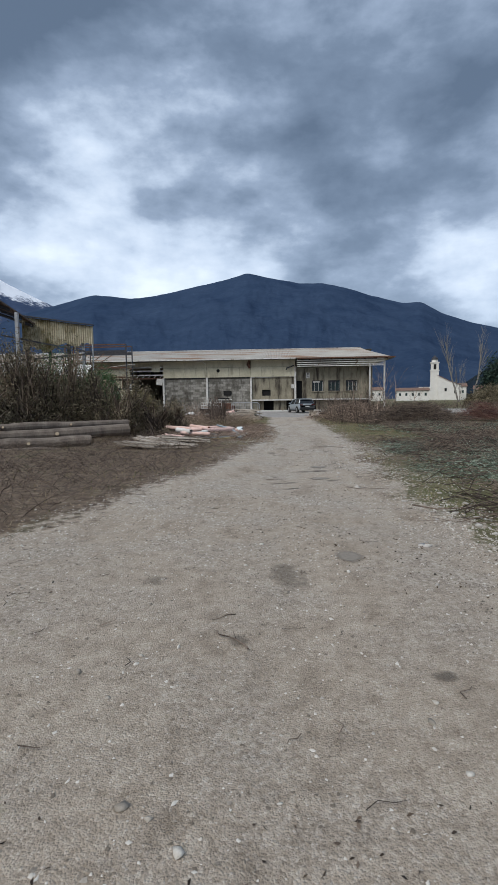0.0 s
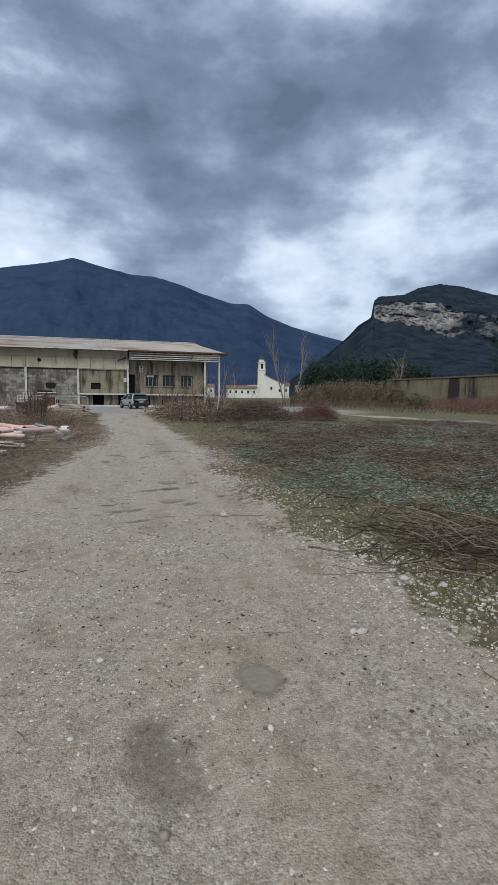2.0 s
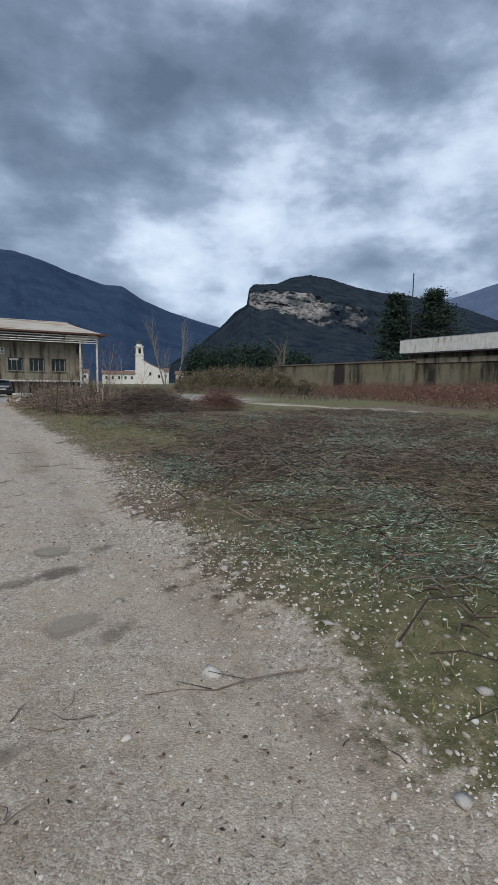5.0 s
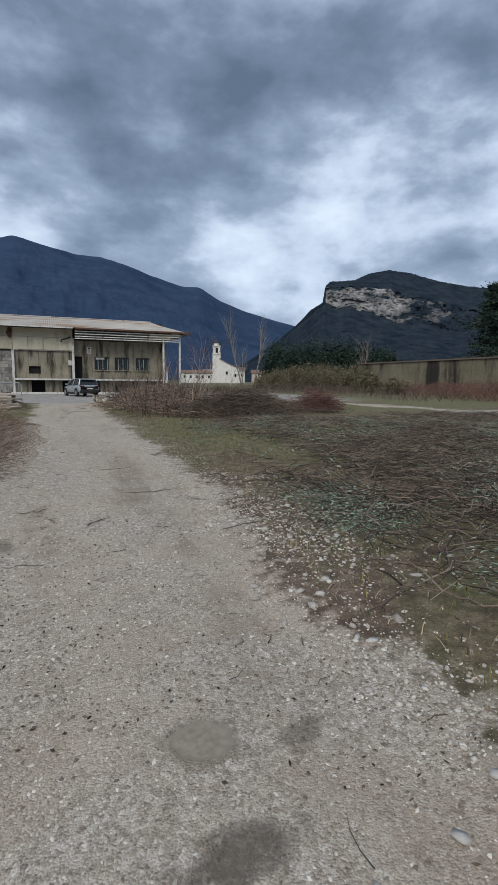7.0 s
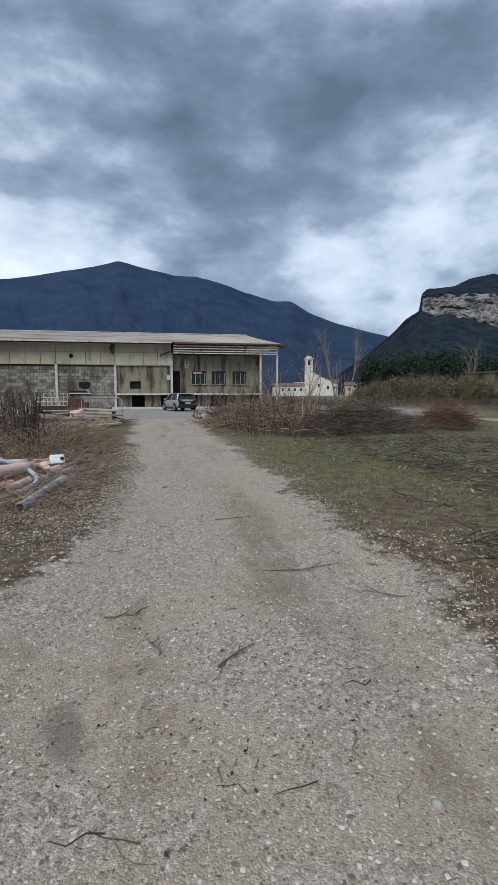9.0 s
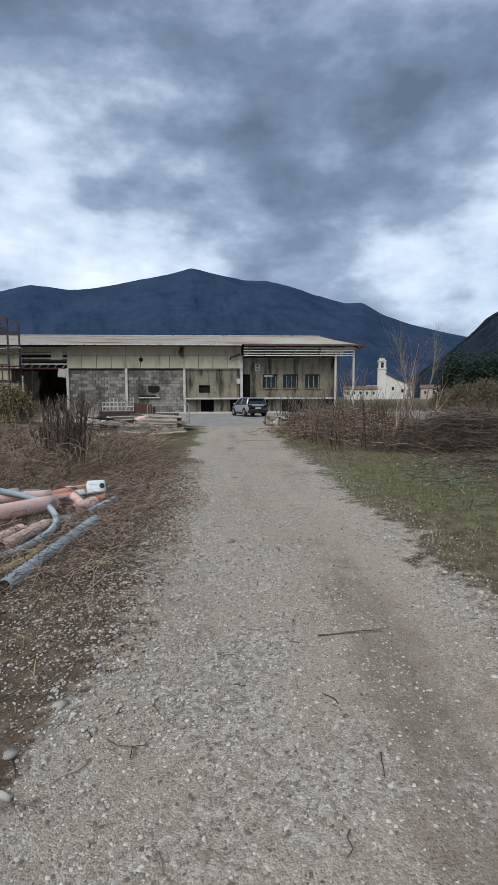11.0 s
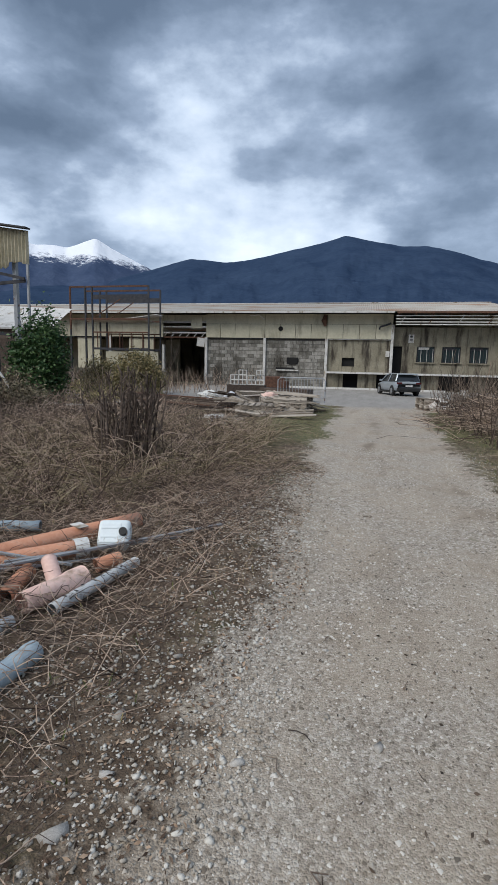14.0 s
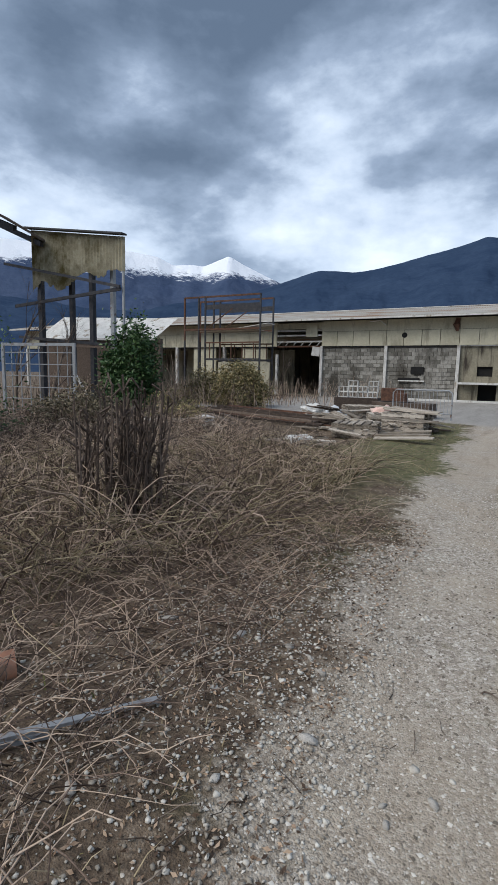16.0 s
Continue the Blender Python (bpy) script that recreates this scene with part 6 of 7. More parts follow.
k = R.uniform(size=len(far_x)) < cut_field(far_x, far_y) * 0.9
stuff("far_green_sprays", leaves(at_ground(far_x[k], far_y[k], 0.06), 0.10, 0.4, 0.3), M_CUT, "grey-green felled brush farther out", "foliage")
for i in range(130):
    x, y = R.uniform(2.7, 9.5), R.uniform(4.6, 15)
    if R.uniform() > float(cut_field(np.array([x]), np.array([y]))[0]) + 0.12:
        continue
    a, L = R.uniform(0, 6.28), R.uniform(0.7, 1.9)
    g = Geo()
    d = Vector((math.cos(a), math.sin(a), 0))
    s = Vector((-d.y, d.x, 0))
    pts = [d * L * (q / 6 - 0.5) + s * R.normal() * 0.05 + Vector((0, 0, 0.03 + 0.05 * R.uniform())) for q in range(7)]
    g.tube(pts, [0.011 - 0.0012 * q for q in range(7)], 6)
    for q in (2, 3, 4, 5):
        e = pts[q] + (d * 0.8 + s * R.choice([-1, 1]) * 0.7).normalized() * R.uniform(0.15, 0.45) + Vector((0, 0, R.uniform(0, 0.12)))
        g.tube([pts[q], (pts[q] + e) / 2 + Vector((0, 0, 0.02)), e], [0.008, 0.006, 0.003], 4)
    solo("fallen_branch", g, M_TWIG, "dead brown branch lying on the felled brush", "branch", pose(x, y, heights(x, y)), "fallen branches")

# brush heap and bare shrubs beside the track
def brush_heap(x0, y0, w, d, h, n, material, label):
    u = R.normal(size=(n, 2)) * 0.38
    x, y = x0 + u[:, 0] * w / 2 * 1.3, y0 + u[:, 1] * d / 2 * 1.3
    lift = h * np.exp(-((x - x0) / (w / 2)) ** 2 - ((y - y0) / (d / 2)) ** 2) * R.uniform(0.05, 1, n)
    P = lying(x, y, 0.9, 5, 0.08, 0.10)
    P[:, :, 2] += lift[:, None]
    P[:, :, 2] += R.normal(size=(n, 1)) * 0.10 * np.linspace(-1, 1, 5)[None]
    P[:, :, 2] = np.maximum(P[:, :, 2], height(P[:, :, 0], P[:, :, 1]))
    stuff("brush_heap", canes(P, taper(n, 5, 0.007, 0.4)), material, label, "brushwood")


brush_heap(7.6, 26.6, 4.4, 2.6, 1.0, 2600, M_TWIG, "heap of grey-brown felled brushwood")
brush_heap(3.5, 5.4, 1.8, 1.6, 0.07, 170, M_TWIG, "low spread of dark felled twigs on the verge")
brush_heap(11.5, 27.5, 2.4, 1.6, 0.9, 900, M_REDCANE, "small heap of reddish brushwood")
brush_heap(5.2, 31.0, 4.5, 8, 1.0, 3000, M_BRAMBLE, "brown bramble heap beside the track")
x, y = uniform(1500, 3.4, 9.6, 25.5, 39)
k = x > 3.2 + 0.5 * wav(x, y, 1.3)
x, y = x[k], y[k]
stuff("bare_shrubs", canes(arching(x, y, (1.55 + 0.5 * wav(x, y, 0.9)) * (1 - 0.65 * smooth(5.8, 7.6, x)), 0.7, 7, 0.35), taper(len(x), 7, 0.010, 0.3)), M_TWIG, "bare upright shrub stems beside the track", "shrubs")
for x, y, h, l in ((5.6, 27.2, 3.6, 0.15), (6.5, 28.4, 3.3, -0.1), (4.9, 29.6, 2.7, -0.2), (7.3, 30.4, 3.0, 0.2), (5.4, 32.5, 2.8, 0.1), (6.6, 34.0, 3.2, -0.1), (8.6, 31.5, 2.6, 0.2), (4.6, 35.5, 2.4, 0.1)):
    bare_tree("bare_shrub", x, y, h, M_BRAMBLE, "leafless brown sapling beside the track", lean=l, spread=0.75, levels=3, r0=0.022)
x, y = uniform(2600, 9, 40, 36, 60)
far = (np.hypot((x - 18.5) / 6.5, (y - 50) / 14) > 1.1) & (x > 9)
stuff("far_scrub", canes(arching(x, y, 0.7, 0.4, 5, 0.5)[far], taper(int(far.sum()), 5, 0.012)), M_TWIG, "reddish winter scrub across the field", "scrub")
x, y = uniform(1800, 10, 46, 58, 74)
stuff("hedge_scrub", canes(arching(x, y, 0.85, 0.7, 5, 0.4), taper(len(x), 5, 0.018)), M_TWIG, "brown winter hedge before the village", "hedge")

# red bramble bank
x, y = uniform(15000, 22, 40, 14, 58)
bank = smooth(0, 3.5, x - np.interp(y, [14, 22, 34, 54, 60], [23.5, 24.5, 29, 36, 39]))
k = bank > 0.05
x, y, bank = x[k], y[k], bank[k]
P = arching(x, y, 0.6, 1.1, 6, 1.3)
P[:, :, 2] += (bank * 1.15 * R.uniform(0.3, 1, len(x)))[:, None] * (0.8 + 0.2 * wav(x, y, 0.8))[:, None]
stuff("red_bramble_bank", canes(P, taper(len(x), 6, 0.009, 0.6)), M_REDCANE, "bank of reddish-brown winter brambles", "brambles")
lx, ly = x + R.normal(size=len(x)) * 0.3, y + R.normal(size=len(x)) * 0.3
stuff("red_bramble_leaves", leaves(np.stack([lx, ly, bank * 1.2 * R.uniform(0, 1, len(x)) + 0.1], -1), 0.14), M_LITTER, "dry reddish leaves in the bramble bank", "leaves")


def east_buildings():
    w = thing("boundary_wall", pose(41.3, 0, 0), "long mossy ochre wall with black streaks and a coping", "wall")
    for k in range(9):
        y0 = 42.2 + 3.0 * k
        part("wall_panel", Geo().box((0, y0 + 1.48, 1.92), (0.3, 2.94, 3.84)), M_OCHREWALL, w)
    part("coping", Geo().box((0, 55.7, 3.92), (0.55, 27.2, 0.16)), M_DARKWOOD, w)
    b = thing("depot_building", pose(42.2, 0, 0), "low depot with a white ribbed fascia and beige wall", "building")
    part("wall", Geo().box((3.2, 20.5, 2.3), (6.0, 46, 4.6)), M_OCHREWALL, b)
    part("soffit", Geo().box((2.8, 20.5, 4.66), (6.6, 47, 0.12)), M_DARKSTEEL, b)
    for k in range(32):
        part("fascia_panel", Geo().box((-0.45, -2.0 + 1.46 * k + 0.7, 5.42), (0.12, 1.42, 1.36)), M_WHITE, b)
    part("roof", Geo().box((3.0, 20.5, 6.12), (7.0, 47.2, 0.1)), M_STEEL, b)
    part("band", Geo().box((0.14, 20.5, 3.9), (0.12, 46, 0.5)), M_CONCRETE, b)
    part("mast", Geo().tube([(9, 52, 0), (9, 52, 15.5)], 0.07, 6), M_DARKSTEEL, b)


east_buildings()

# ---- trees and village beyond ----
conifer("cedar", 55.5, 59.0, 14.6, 10.0, "tall dark green conifer behind the wall")
conifer("cedar", 60.0, 56.0, 15.2, 12.5, "broad dark green conifer behind the wall")
for a, r, w, h in ((23.4, 128, 8, 9.5), (25.0, 120, 8, 8.4), (26.8, 124, 9, 9.0), (28.6, 118, 8, 8.6), (30.4, 122, 9, 9.2), (32.2, 116, 8, 8.0), (34.0, 112, 8, 7.0)):
    g = radians(a)
    leafy_bush("evergreen_tree", r * math.sin(g), r * math.cos(g), w, w, h * 1.22, 5000, 0.6, M_DARKGREEN, "dark evergreen tree in a distant clump", "tree", 20, M_BARK)
for a, r, w, h in ((24.2, 84, 5, 3.6), (26.2, 78, 6, 4.3), (28.3, 80, 6.5, 4.6), (30.3, 76, 6, 4.4), (32.2, 73, 5, 3.9), (33.9, 68, 4, 3.0), (22.6, 90, 4, 2.8), (36.5, 60, 3, 2.0)):
    g = radians(a)
    leafy_bush("field_bush", 0.7 + r * math.sin(g), 6 + r * math.cos(g), w, w * 0.8, h * 0.98, 6500, 0.22, M_DULLBUSH, "brownish-green rounded bush at the field's edge", stems=160, bark=M_TWIG)
for a, r, h in ((20.3, 150, 20.5), (21.7, 148, 19.5), (33.4, 105, 11.0), (33.9, 108, 11.5), (20.4, 160, 12.0)):
    g = radians(a)
    bare_tree("bare_poplar", r * math.sin(g), 5 + r * math.cos(g), h, M_PALEBARK, "tall pale leafless poplar", spread=0.28, levels=3, r0=h * 0.012)


def hip_house(name, x, y, a, w, d, h, rise, wall_m, label, windows=3):
    t = thing(name, pose(x, y, 0, 0, 0, a), label, "house", "village houses")
    part("wall", Geo().box((0, 0, h / 2), (w, d, h)), wall_m, t)
    o = 0.5
    part("roof", Geo().add([(-w / 2 - o, -d / 2 - o, h), (w / 2 + o, -d / 2 - o, h), (w / 2 + o, d / 2 + o, h), (-w / 2 - o, d / 2 + o, h), (-w / 2 - o, 0, h + rise), (w / 2 + o, 0, h + rise)],
                           [(0, 1, 5, 4), (2, 3, 4, 5), (1, 2, 5), (3, 0, 4), (3, 2, 1, 0)]), M_TILE, t)
    for k in range(windows):
        part("window", Geo().box((-w / 2 + w * (k + 0.5) / windows, -d / 2 - 0.03, h * 0.62), (0.9, 0.1, 1.3)), M_WINDOW, t)


def church():
    c = thing("church", pose(76.5, 247.0, 0, 0, 0, -12) @ Matrix.Scale(1.08, 4), "white village church with a slender domed bell tower", "church")
    part("tower", Geo().box((0, 0, 6.6), (3.4, 3.4, 13.2)), M_PLASTER, c)
    part("belfry", Geo().box((0, 0, 14.9), (3.2, 3.2, 3.4)), M_PLASTER, c)
    part("cornice", Geo().box((0, 0, 13.2), (3.9, 3.9, 0.35)), M_PLASTER, c)
    part("cornice", Geo().box((0, 0, 16.7), (3.8, 3.8, 0.35)), M_PLASTER, c)
    # belfry is solid; black boxes paint the shade of its openings
    for s in (-1, 1):
        part("belfry_opening", Geo().box((0, s * 1.58, 14.8), (1.1, 0.12, 2.3)), M_BLACK, c)
        part("belfry_opening", Geo().box((s * 1.58, 0, 14.8), (0.12, 1.1, 2.3)), M_BLACK, c)
    part("lantern", Geo().tube([(0, 0, 16.8), (0, 0, 18.0)], 1.35, 8), M_PLASTER, c)
    part("dome", Geo().tube([(0, 0, 18.0), (0, 0, 18.6), (0, 0, 19.2), (0, 0, 19.6), (0, 0, 20.2)], [1.5, 1.35, 0.9, 0.3, 0.05], 12), M_DARKSTEEL, c)
    part("nave", Geo().add([(1.2, -2.5, 0), (10.8, -2.5, 0), (10.8, -2.5, 6.4), (6.0, -2.5, 8.4), (1.2, -2.5, 10.9), (1.2, 6.5, 0), (10.8, 6.5, 0), (10.8, 6.5, 6.4), (6.0, 6.5, 8.4), (1.2, 6.5, 10.9)],
                           [(0, 1, 2, 3, 4), (9, 8, 7, 6, 5), (1, 6, 7, 2), (0, 4, 9, 5)]), M_PLASTER, c)
    part("nave_roof", Geo().add([(1.0, -2.8, 11.2), (6.0, -2.8, 8.65), (11.2, -2.8, 6.5), (1.0, 6.8, 11.2), (6.0, 6.8, 8.65), (11.2, 6.8, 6.5), (1.0, -2.8, 10.95), (6.0, -2.8, 8.4), (11.2, -2.8, 6.25)],
                                [(0, 1, 4, 3), (1, 2, 5, 4), (0, 6, 7, 1), (1, 7, 8, 2)]), M_TILE, c)
    part("aisle", Geo().box((-4.0, 2.0, 3.0), (5.0, 8, 6.0)), M_PLASTER, c)
    part("window", Geo().box((4.5, -2.55, 4.6), (0.9, 0.1, 1.4)), M_BLACK, c)
    part("window", Geo().box((8.5, -2.55, 3.6), (0.9, 0.1, 1.4)), M_BLACK, c)


church()
hip_house("village_house", 63, 236, -10, 14, 8, 4.6, 1.4, M_PLASTER, "low white village house with tiled roof", 5)
hip_house("village_house", 97, 236, -20, 11, 8, 5.0, 1.6, M_PINKWALL, "pale pink village house with tiled roof", 3)
hip_house("village_house", 90, 262, -16, 13, 9, 6.6, 1.8, M_PLASTER, "white village house with tiled roof", 4)
hip_house("village_house", 44, 250, -6, 16, 9, 5.2, 1.6, M_PLASTER, "long pale village house with tiled roof", 5)
hip_house("village_house", 26, 262, 4, 14, 9, 5.4, 1.6, M_PINKWALL, "pale pink village house", 4)
hip_house("village_house", 108, 250, -24, 9, 8, 4.4, 1.4, M_PINKWALL, "small pale pink village house", 2)


# ---- track surface: stones, twigs, puddles, verge ----
def scatter_road(n, y0, y1, dens):
    x, y = uniform(n, -4.5, 5.0, y0, y1)
    k = R.uniform(size=n) < dens(x, y)
    return x[k], y[k]


def gravel_density(x, y):
    r = on_road(x, y)
    edge = np.exp(-((x - edge_left(y) - 0.1) / 0.4) ** 2) + np.exp(-((x - edge_right(y)) / 0.5) ** 2)
    worn = np.exp(-((x - np.interp(y, [0, 4, 9, 14, 25], [1.1, 1.25, 1.35, 2.0, 2.0])) / 0.32) ** 2)
    rich = 0.16 + 0.30 * smooth(0.0, 0.5, wav(x, y, 0.9, 5)) + 0.54 * smooth(8, 12, y)
    rich = rich + 0.55 * np.exp(-((x + 1.2) / 0.9) ** 2 - ((y - 5.8) / 1.8) ** 2)
    return np.clip(r * rich * (1 - 0.85 * worn) + 0.6 * edge, 0, 1)


x, y = scatter_road(330000, -1.0, 27, gravel_density)
stuff("gravel", chips(at_ground(x, y, 0.0), 0.0035 + 0.0085 * R.uniform(size=len(x)) ** 2), M_CHIPS, "loose grey and white crushed limestone on the track", "gravel")
x, y = uniform(14000, -3.5, 2.6, -1.0, 24)
k = (on_road(x, y) > 0.5) & (R.uniform(size=len(x)) < smooth(0.05, 0.55, wav(x, y, 1.6, 2) + 0.3 * wav(x, y, 6.0)))
stuff("track_debris", leaves(at_ground(x[k], y[k], 0.006), 0.022, 0.25, 0.5), M_DEBRIS, "dark rotten bits of bark and leaves on the track", "litter")
x, y = scatter_road(5200, -1.0, 24, lambda x, y: np.clip(np.exp(-((x - edge_left(y)) / 0.45) ** 2) * 0.9 + np.exp(-((x - edge_right(y) - 0.15) / 0.55) ** 2) * 0.9 + 0.10 * on_road(x, y), 0, 1))
stuff("coarse_gravel", pebbles(at_ground(x, y, 0.002), R.uniform(0.010, 0.026, len(x)) * R.uniform(0.6, 1.1, len(x))), M_STONE, "coarse pale stones along the verge", "gravel")
shapes = []
for k in range(10):
    v, f = pebbles(np.zeros((1, 3)), np.array([1.0]), 0.5)
    shapes.append(fast_mesh("cobble", v, f, M_STONE_OB))
n = 0
while n < 170:
    side = R.uniform()
    y = R.uniform(3.0, 24.0)
    if side < 0.6:
        y = R.uniform(4.0, 13.0)
        x = float(edge_right(y)) + R.normal() * 0.55 + 0.25
    elif side < 0.85:
        y = R.uniform(14.0, 23.0)
        x = float(edge_left(y)) + R.normal() * 0.35
    else:
        x = R.uniform(-1.5, 2.2)
    s = R.uniform(0.018, 0.048) * (1.0 if side < 0.85 else 0.7)
    ob = new("cobble", shapes[n % 10])
    ob.matrix_world = pose(x, y, heights(x, y) + s * 0.12, R.uniform(-8, 8), R.uniform(-8, 8), R.uniform(0, 360)) @ Matrix.Diagonal((s, s * R.uniform(0.7, 1.1), s, 1))
    tagged(ob, "pale rounded limestone cobble on the verge", "stone", "cobbles along the track")
    n += 1


def disc():
    g = Geo()
    m = 36
    for r in (0.35, 0.7, 1.0):
        g.v += [(r * math.cos(2 * math.pi * k / m), r * math.sin(2 * math.pi * k / m), 0) for k in range(m)]
    g.f = [tuple(range(m))] + [(q * m + k, (q + 1) * m + k, (q + 1) * m + (k + 1) % m, q * m + (k + 1) % m) for q in range(2) for k in range(m)]
    return g


def puddle(name, x, y, w, d, material, label, a=0.0, level=False):
    """A patch that follows the track, or lies level where it is water."""
    g = disc()
    c, s = math.cos(a), math.sin(a)
    base = heights(x, y) + 0.005
    v = []
    for px, py, _ in g.v:
        wx, wy = x + px * w / 2 * c - py * d / 2 * s, y + px * w / 2 * s + py * d / 2 * c
        v.append((px, py, 0.004 if level else heights(wx, wy) + 0.006 - base))
    g.v = v
    tagged(solo(name, g, material, label, "puddle", pose(x, y, base, 0, 0, math.degrees(a)) @ Matrix.Diagonal((w / 2, d / 2, 1, 1))), kind="structure")


puddle("water_puddle", 1.13, 9.63, 0.42, 0.36, M_PUDDLE, "shallow puddle of muddy beige water", 0.0, True)
puddle("wet_mud_patch", 1.12, 9.14, 0.62, 0.24, M_WET, "dark wet patch on the track", 0.15)
puddle("wet_mud_patch", 0.80, 9.06, 0.62, 0.24, M_DAMP, "damp tail of a wet patch", 0.1)
puddle("wet_mud_patch", 1.55, 9.55, 0.40, 0.16, M_DAMP, "damp patch on the track", 0.6)
puddle("water_puddle", 0.93, 3.96, 0.30, 0.42, M_PUDDLE, "long shallow puddle of muddy water", 0.2, True)
puddle("wet_mud_patch", 0.20, 12.45, 0.26, 0.55, M_DAMP, "damp dark patch on the gravel track", 0.2)
puddle("wet_mud_patch", 0.45, 7.9, 0.7, 0.22, M_DAMP, "damp dark patch on the gravel track", 0.1)
puddle("wet_mud_patch", 0.55, 7.3, 0.6, 0.18, M_DAMP, "damp dark patch on the gravel track", 0.1)
puddle("water_puddle", 1.04, 8.27, 0.46, 0.34, M_PUDDLE, "shallow puddle of muddy beige water", 0.1, True)
puddle("wet_mud_patch", 1.22, 8.05, 0.42, 0.22, M_DAMP, "dark wet rim of a puddle", 0.5)
puddle("wet_mud_patch", 0.40, 3.55, 0.35, 0.9, M_DAMP, "damp dark patch on the gravel track", 0.15)
puddle("wet_mud_patch", 0.08, 2.46, 0.16, 0.22, M_DAMP, "damp dark patch on the gravel track", 0.1)
puddle("wet_mud_patch", 1.13, 2.10, 0.2, 0.12, M_WET, "damp dark patch on the gravel track", 0.1)
puddle("wet_mud_patch", -0.61, 3.35, 0.22, 0.3, M_DAMP, "damp dark patch on the gravel track", 0.1)
x, y = uniform(460, -2.5, 3.0, 0, 24)
k = on_road(x, y) > 0.4
stuff("track_twigs", canes(lying(x[k], y[k], 0.13, 4, 0.008, 0.10), taper(k.sum(), 4, 0.0028, 0.5)), M_TWIG, "small dark twigs and bits on the track", "twigs")
for i, (x, y, L, a) in enumerate(((0.05, 2.45, 0.30, 2.4), (1.0, 12.9, 0.30, 0.7), (1.75, 14.2, 0.75, 0.1), (2.2, 13.5, 0.6, 2.6), (2.35, 12.3, 0.6, 0.3), (0.6, 13.1, 0.22, 1.6), (2.7, 10.4, 0.9, 0.4), (-0.5, 15.2, 0.6, 0.3), (1.6, 7.3, 0.8, 2.9), (2.3, 5.1, 1.2, 2.9), (2.5, 4.4, 0.6, 1.2), (0.3, 8.3, 0.35, 0.2), (0.75, 17.9, 0.12, 1.2), (1.2, 17.6, 0.16, 2.0), (0.4, 13.6, 0.3, 0.3), (1.5, 15.9, 0.5, 0.2), (0.9, 22.0, 0.1, 0.5))):
    g = Geo()
    d = Vector((math.cos(a), math.sin(a), 0))
    s = Vector((-d.y, d.x, 0))
    pts = [d * L * (q / 5 - 0.5) + s * R.normal() * 0.02 + Vector((0, 0, 0.008 + 0.008 * R.uniform())) for q in range(6)]
    g.tube(pts, [0.0055 - 0.0006 * q for q in range(6)], 6)
    for q in (2, 3):
        e = pts[q] + (d + s * R.choice([-1, 1]) * 0.6).normalized() * L * 0.25 + Vector((0, 0, 0.01))
        g.tube([pts[q], e], [0.003, 0.0015], 5)
    solo("stick", g, M_TWIG, "dark broken stick lying on the gravel", "stick", pose(x, y, heights(x, y)), "sticks on the track")

# verge grass, litter and stems
x, y = uniform(60000, -7.0, 8.0, -1.0, 38)
x, y = off_road(x, y, 0.3)
near = np.exp(-np.minimum(np.abs(x - edge_left(y)), np.abs(x - edge_right(y))) / 2.2)
k = R.uniform(size=len(x)) < 0.25 + 0.75 * near
x, y = x[k], y[k]
pick = R.uniform(size=len(x)) + 0.35 * wav(x, y, 0.8, 2) + 0.22 * (x < 0) - 0.12 * (x > 2)
stuff("dry_grass", blades(x[pick > 0.5], y[pick > 0.5], 0.055, 0.003, 1.6), M_STRAW, "short dry straw-coloured grass on the verge", "grass")
g = (pick < 0.36)
stuff("green_grass", blades(x[g], y[g], 0.06, 0.004, 0.9), M_GRASS, "short winter grass on the verge", "grass")
x, y = uniform(56000, -9, 9, 0, 34)
x, y = off_road(x, y, 0.45)
k = R.uniform(size=len(x)) < np.where(x < 0, 0.95, 0.7)
stuff("leaf_litter", leaves(at_ground(x[k], y[k], 0.010), 0.026, 0.25, 0.42), M_LITTER, "brown fallen leaves on the verge", "leaves")
x, y = uniform(9000, -8, 7, 0, 34)
x, y = off_road(x, y, 0.3)
k = R.uniform(size=len(x)) < np.where(x < 0, 0.8, 0.3)
stuff("verge_twigs", canes(lying(x[k], y[k], 0.28, 4, 0.03, 0.10), taper(int(k.sum()), 4, 0.0032, 0.5)), M_TWIG, "dead twigs scattered over the verge", "twigs")
x, y = uniform(3200, -7.5, -1.6, 3.0, 19)
x, y = off_road(x, y, 0.15)
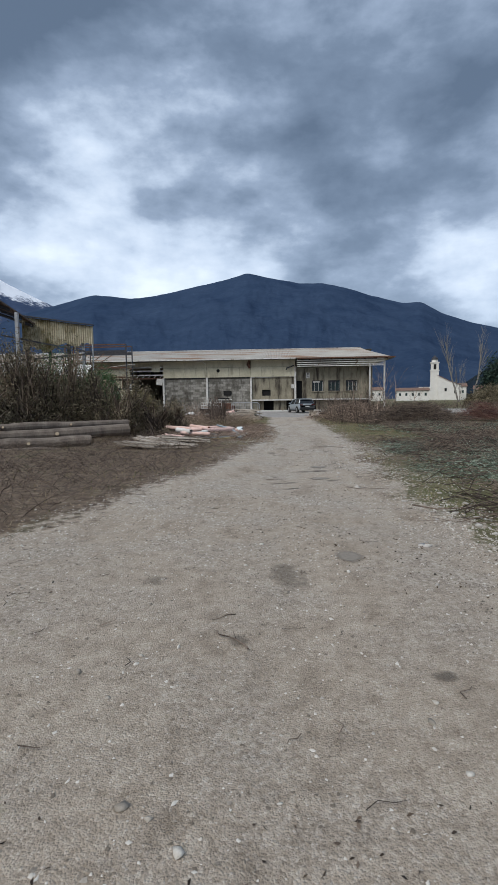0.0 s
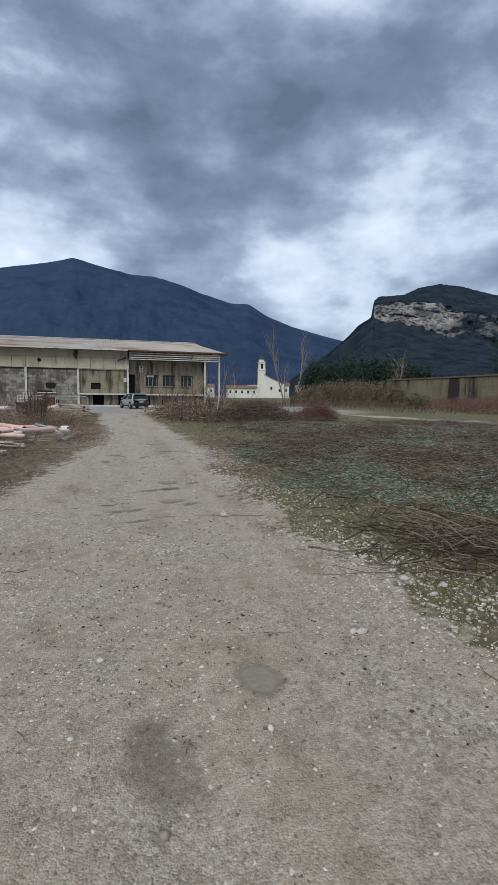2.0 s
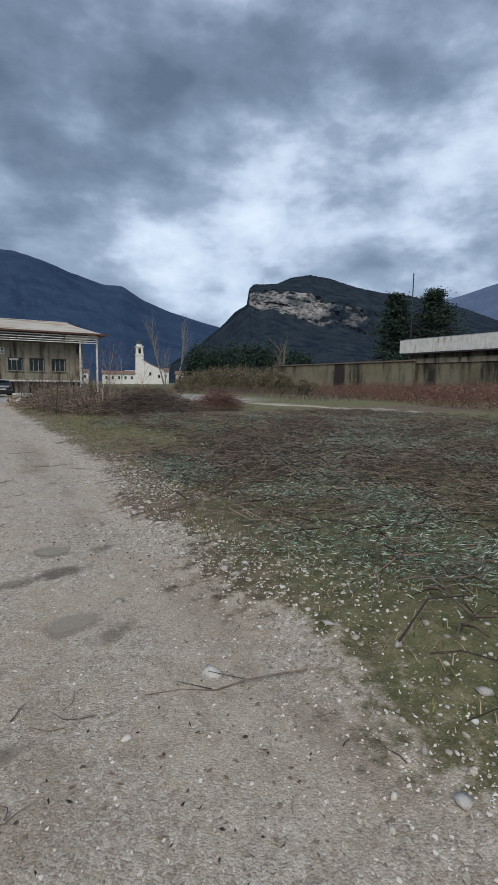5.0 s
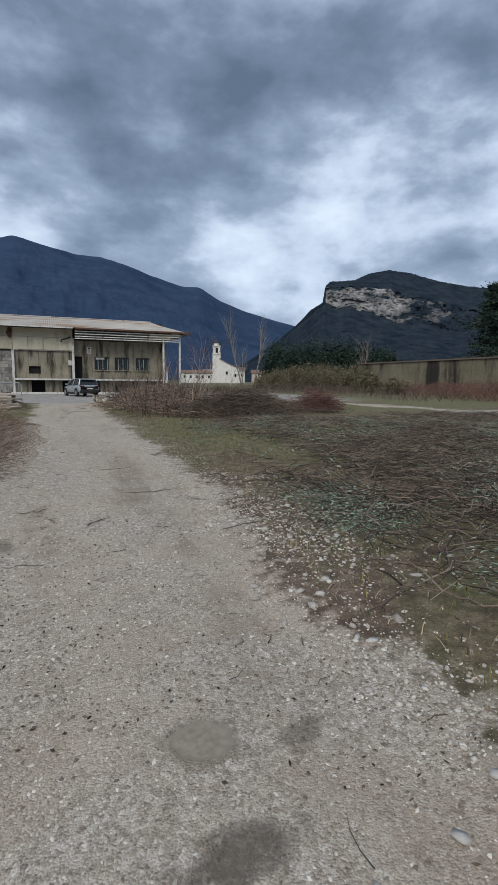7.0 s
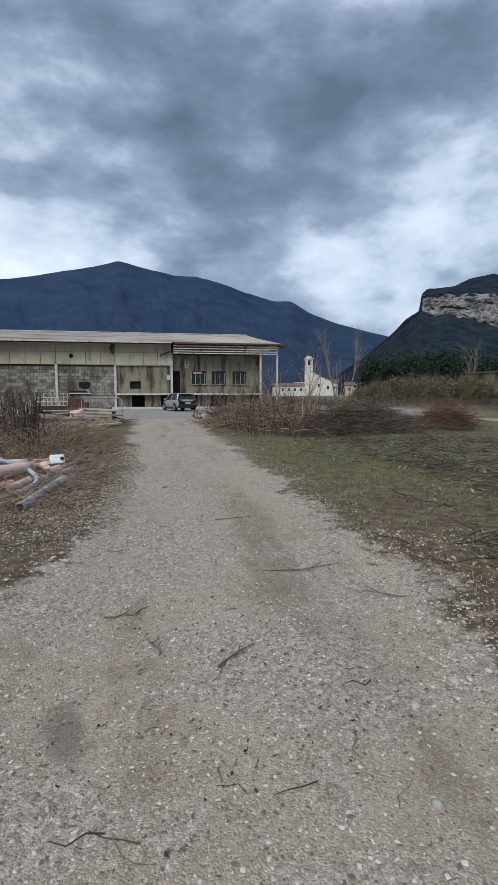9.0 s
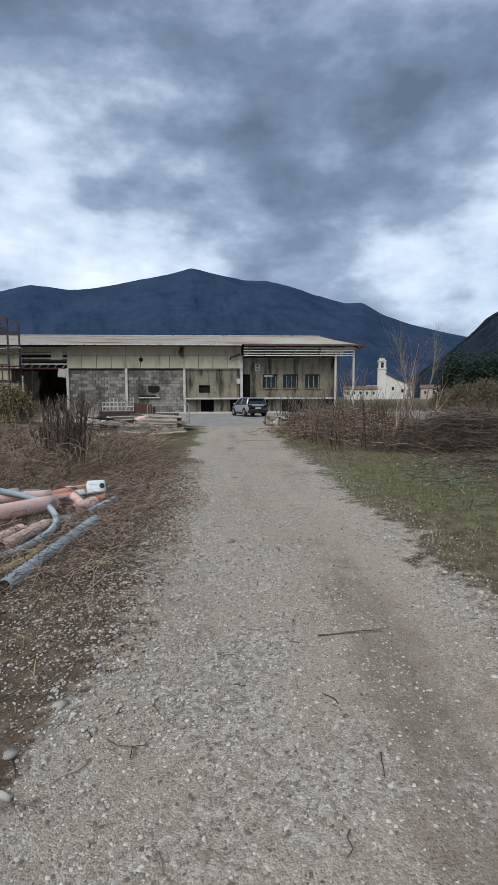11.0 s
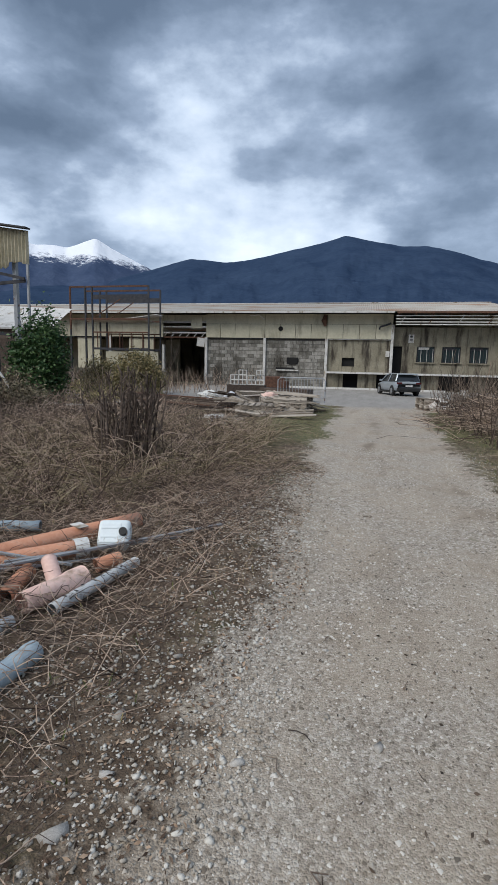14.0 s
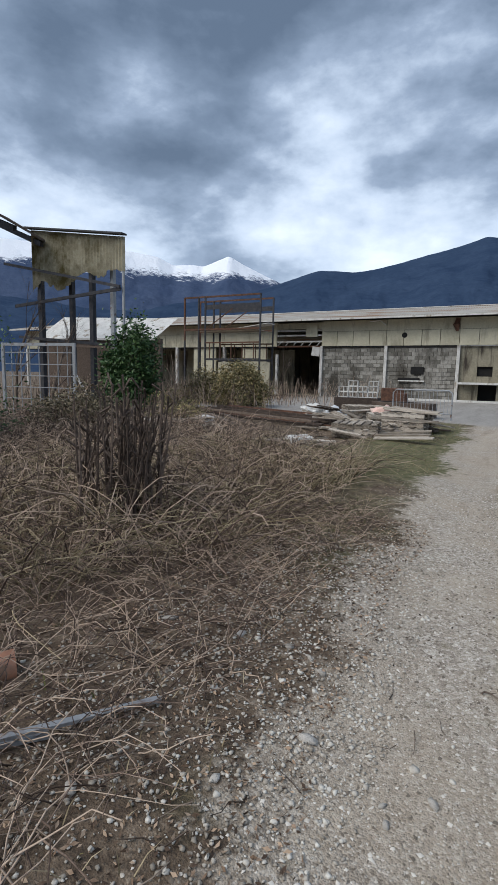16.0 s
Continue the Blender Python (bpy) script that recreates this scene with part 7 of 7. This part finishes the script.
stuff("verge_brambles", canes(arching(x, y, 0.22, 0.5, 6, 1.3), taper(len(x), 6, 0.004, 0.5)), M_TWIG, "low reddish bramble runners on the verge", "brambles")

# stony, leaf-strewn edge near the pipes
x, y = uniform(26000, -2.8, 0.5, 15.5, 25)
x, y = off_road(x, y, 0.8)
stuff("pale_leaf_litter", leaves(at_ground(x, y, 0.010), 0.026, 0.25, 0.42), M_LITTER, "dry brown leaves among stones by the track", "leaves")
x, y = uniform(30000, -1.9, 0.5, 15.0, 24)
k = R.uniform(size=len(x)) < smooth(-1.7, -0.3, x) * smooth(-0.6, 0.2, wav(x, y, 1.9, 3) + 0.2)
stuff("verge_stones", pebbles(at_ground(x[k], y[k], 0.004), R.uniform(0.005, 0.017, int(k.sum())) * R.uniform(0.35, 1, int(k.sum()))), M_STONE, "pale stones strewn over the leafy verge", "gravel")
x, y = uniform(5200, -3.4, -0.3, 16.5, 25)
x, y = off_road(x, y, 0.15)
stuff("verge_runners", canes(arching(x, y, 0.16, 0.45, 6, 1.3), taper(len(x), 6, 0.0032, 0.5)), M_BRAMBLE, "dry bramble runners at the track's edge", "brambles")
x, y = uniform(24000, 2.0, 5.2, 3, 15)
k = R.uniform(size=len(x)) < np.exp(-((x - edge_right(y) - 0.3) / 0.7) ** 2) * smooth(-0.5, 0.3, wav(x, y, 1.3, 1))
stuff("east_verge_stones", pebbles(at_ground(x[k], y[k], 0.003), R.uniform(0.006, 0.024, int(k.sum())) * R.uniform(0.4, 1, int(k.sum()))), M_STONE, "pale stones strewn over the grassy verge", "gravel")

x, y = uniform(30000, 2.0, 9.0, 3, 27)
x, y = off_road(x, y, 0.35)
k = R.uniform(size=len(x)) < 0.5 + 0.5 * smooth(9, 15, y)
x, y = x[k], y[k]
pick = R.uniform(size=len(x)) + 0.4 * wav(x, y, 0.9, 1)
stuff("field_straw", blades(x[pick > 0.45], y[pick > 0.45], 0.045, 0.003, 1.7), M_STRAW, "short flattened straw over the field's edge", "grass")
stuff("field_grass", blades(x[pick < 0.3], y[pick < 0.3], 0.055, 0.004, 0.9), M_GRASS, "short green grass over the field's edge", "grass")
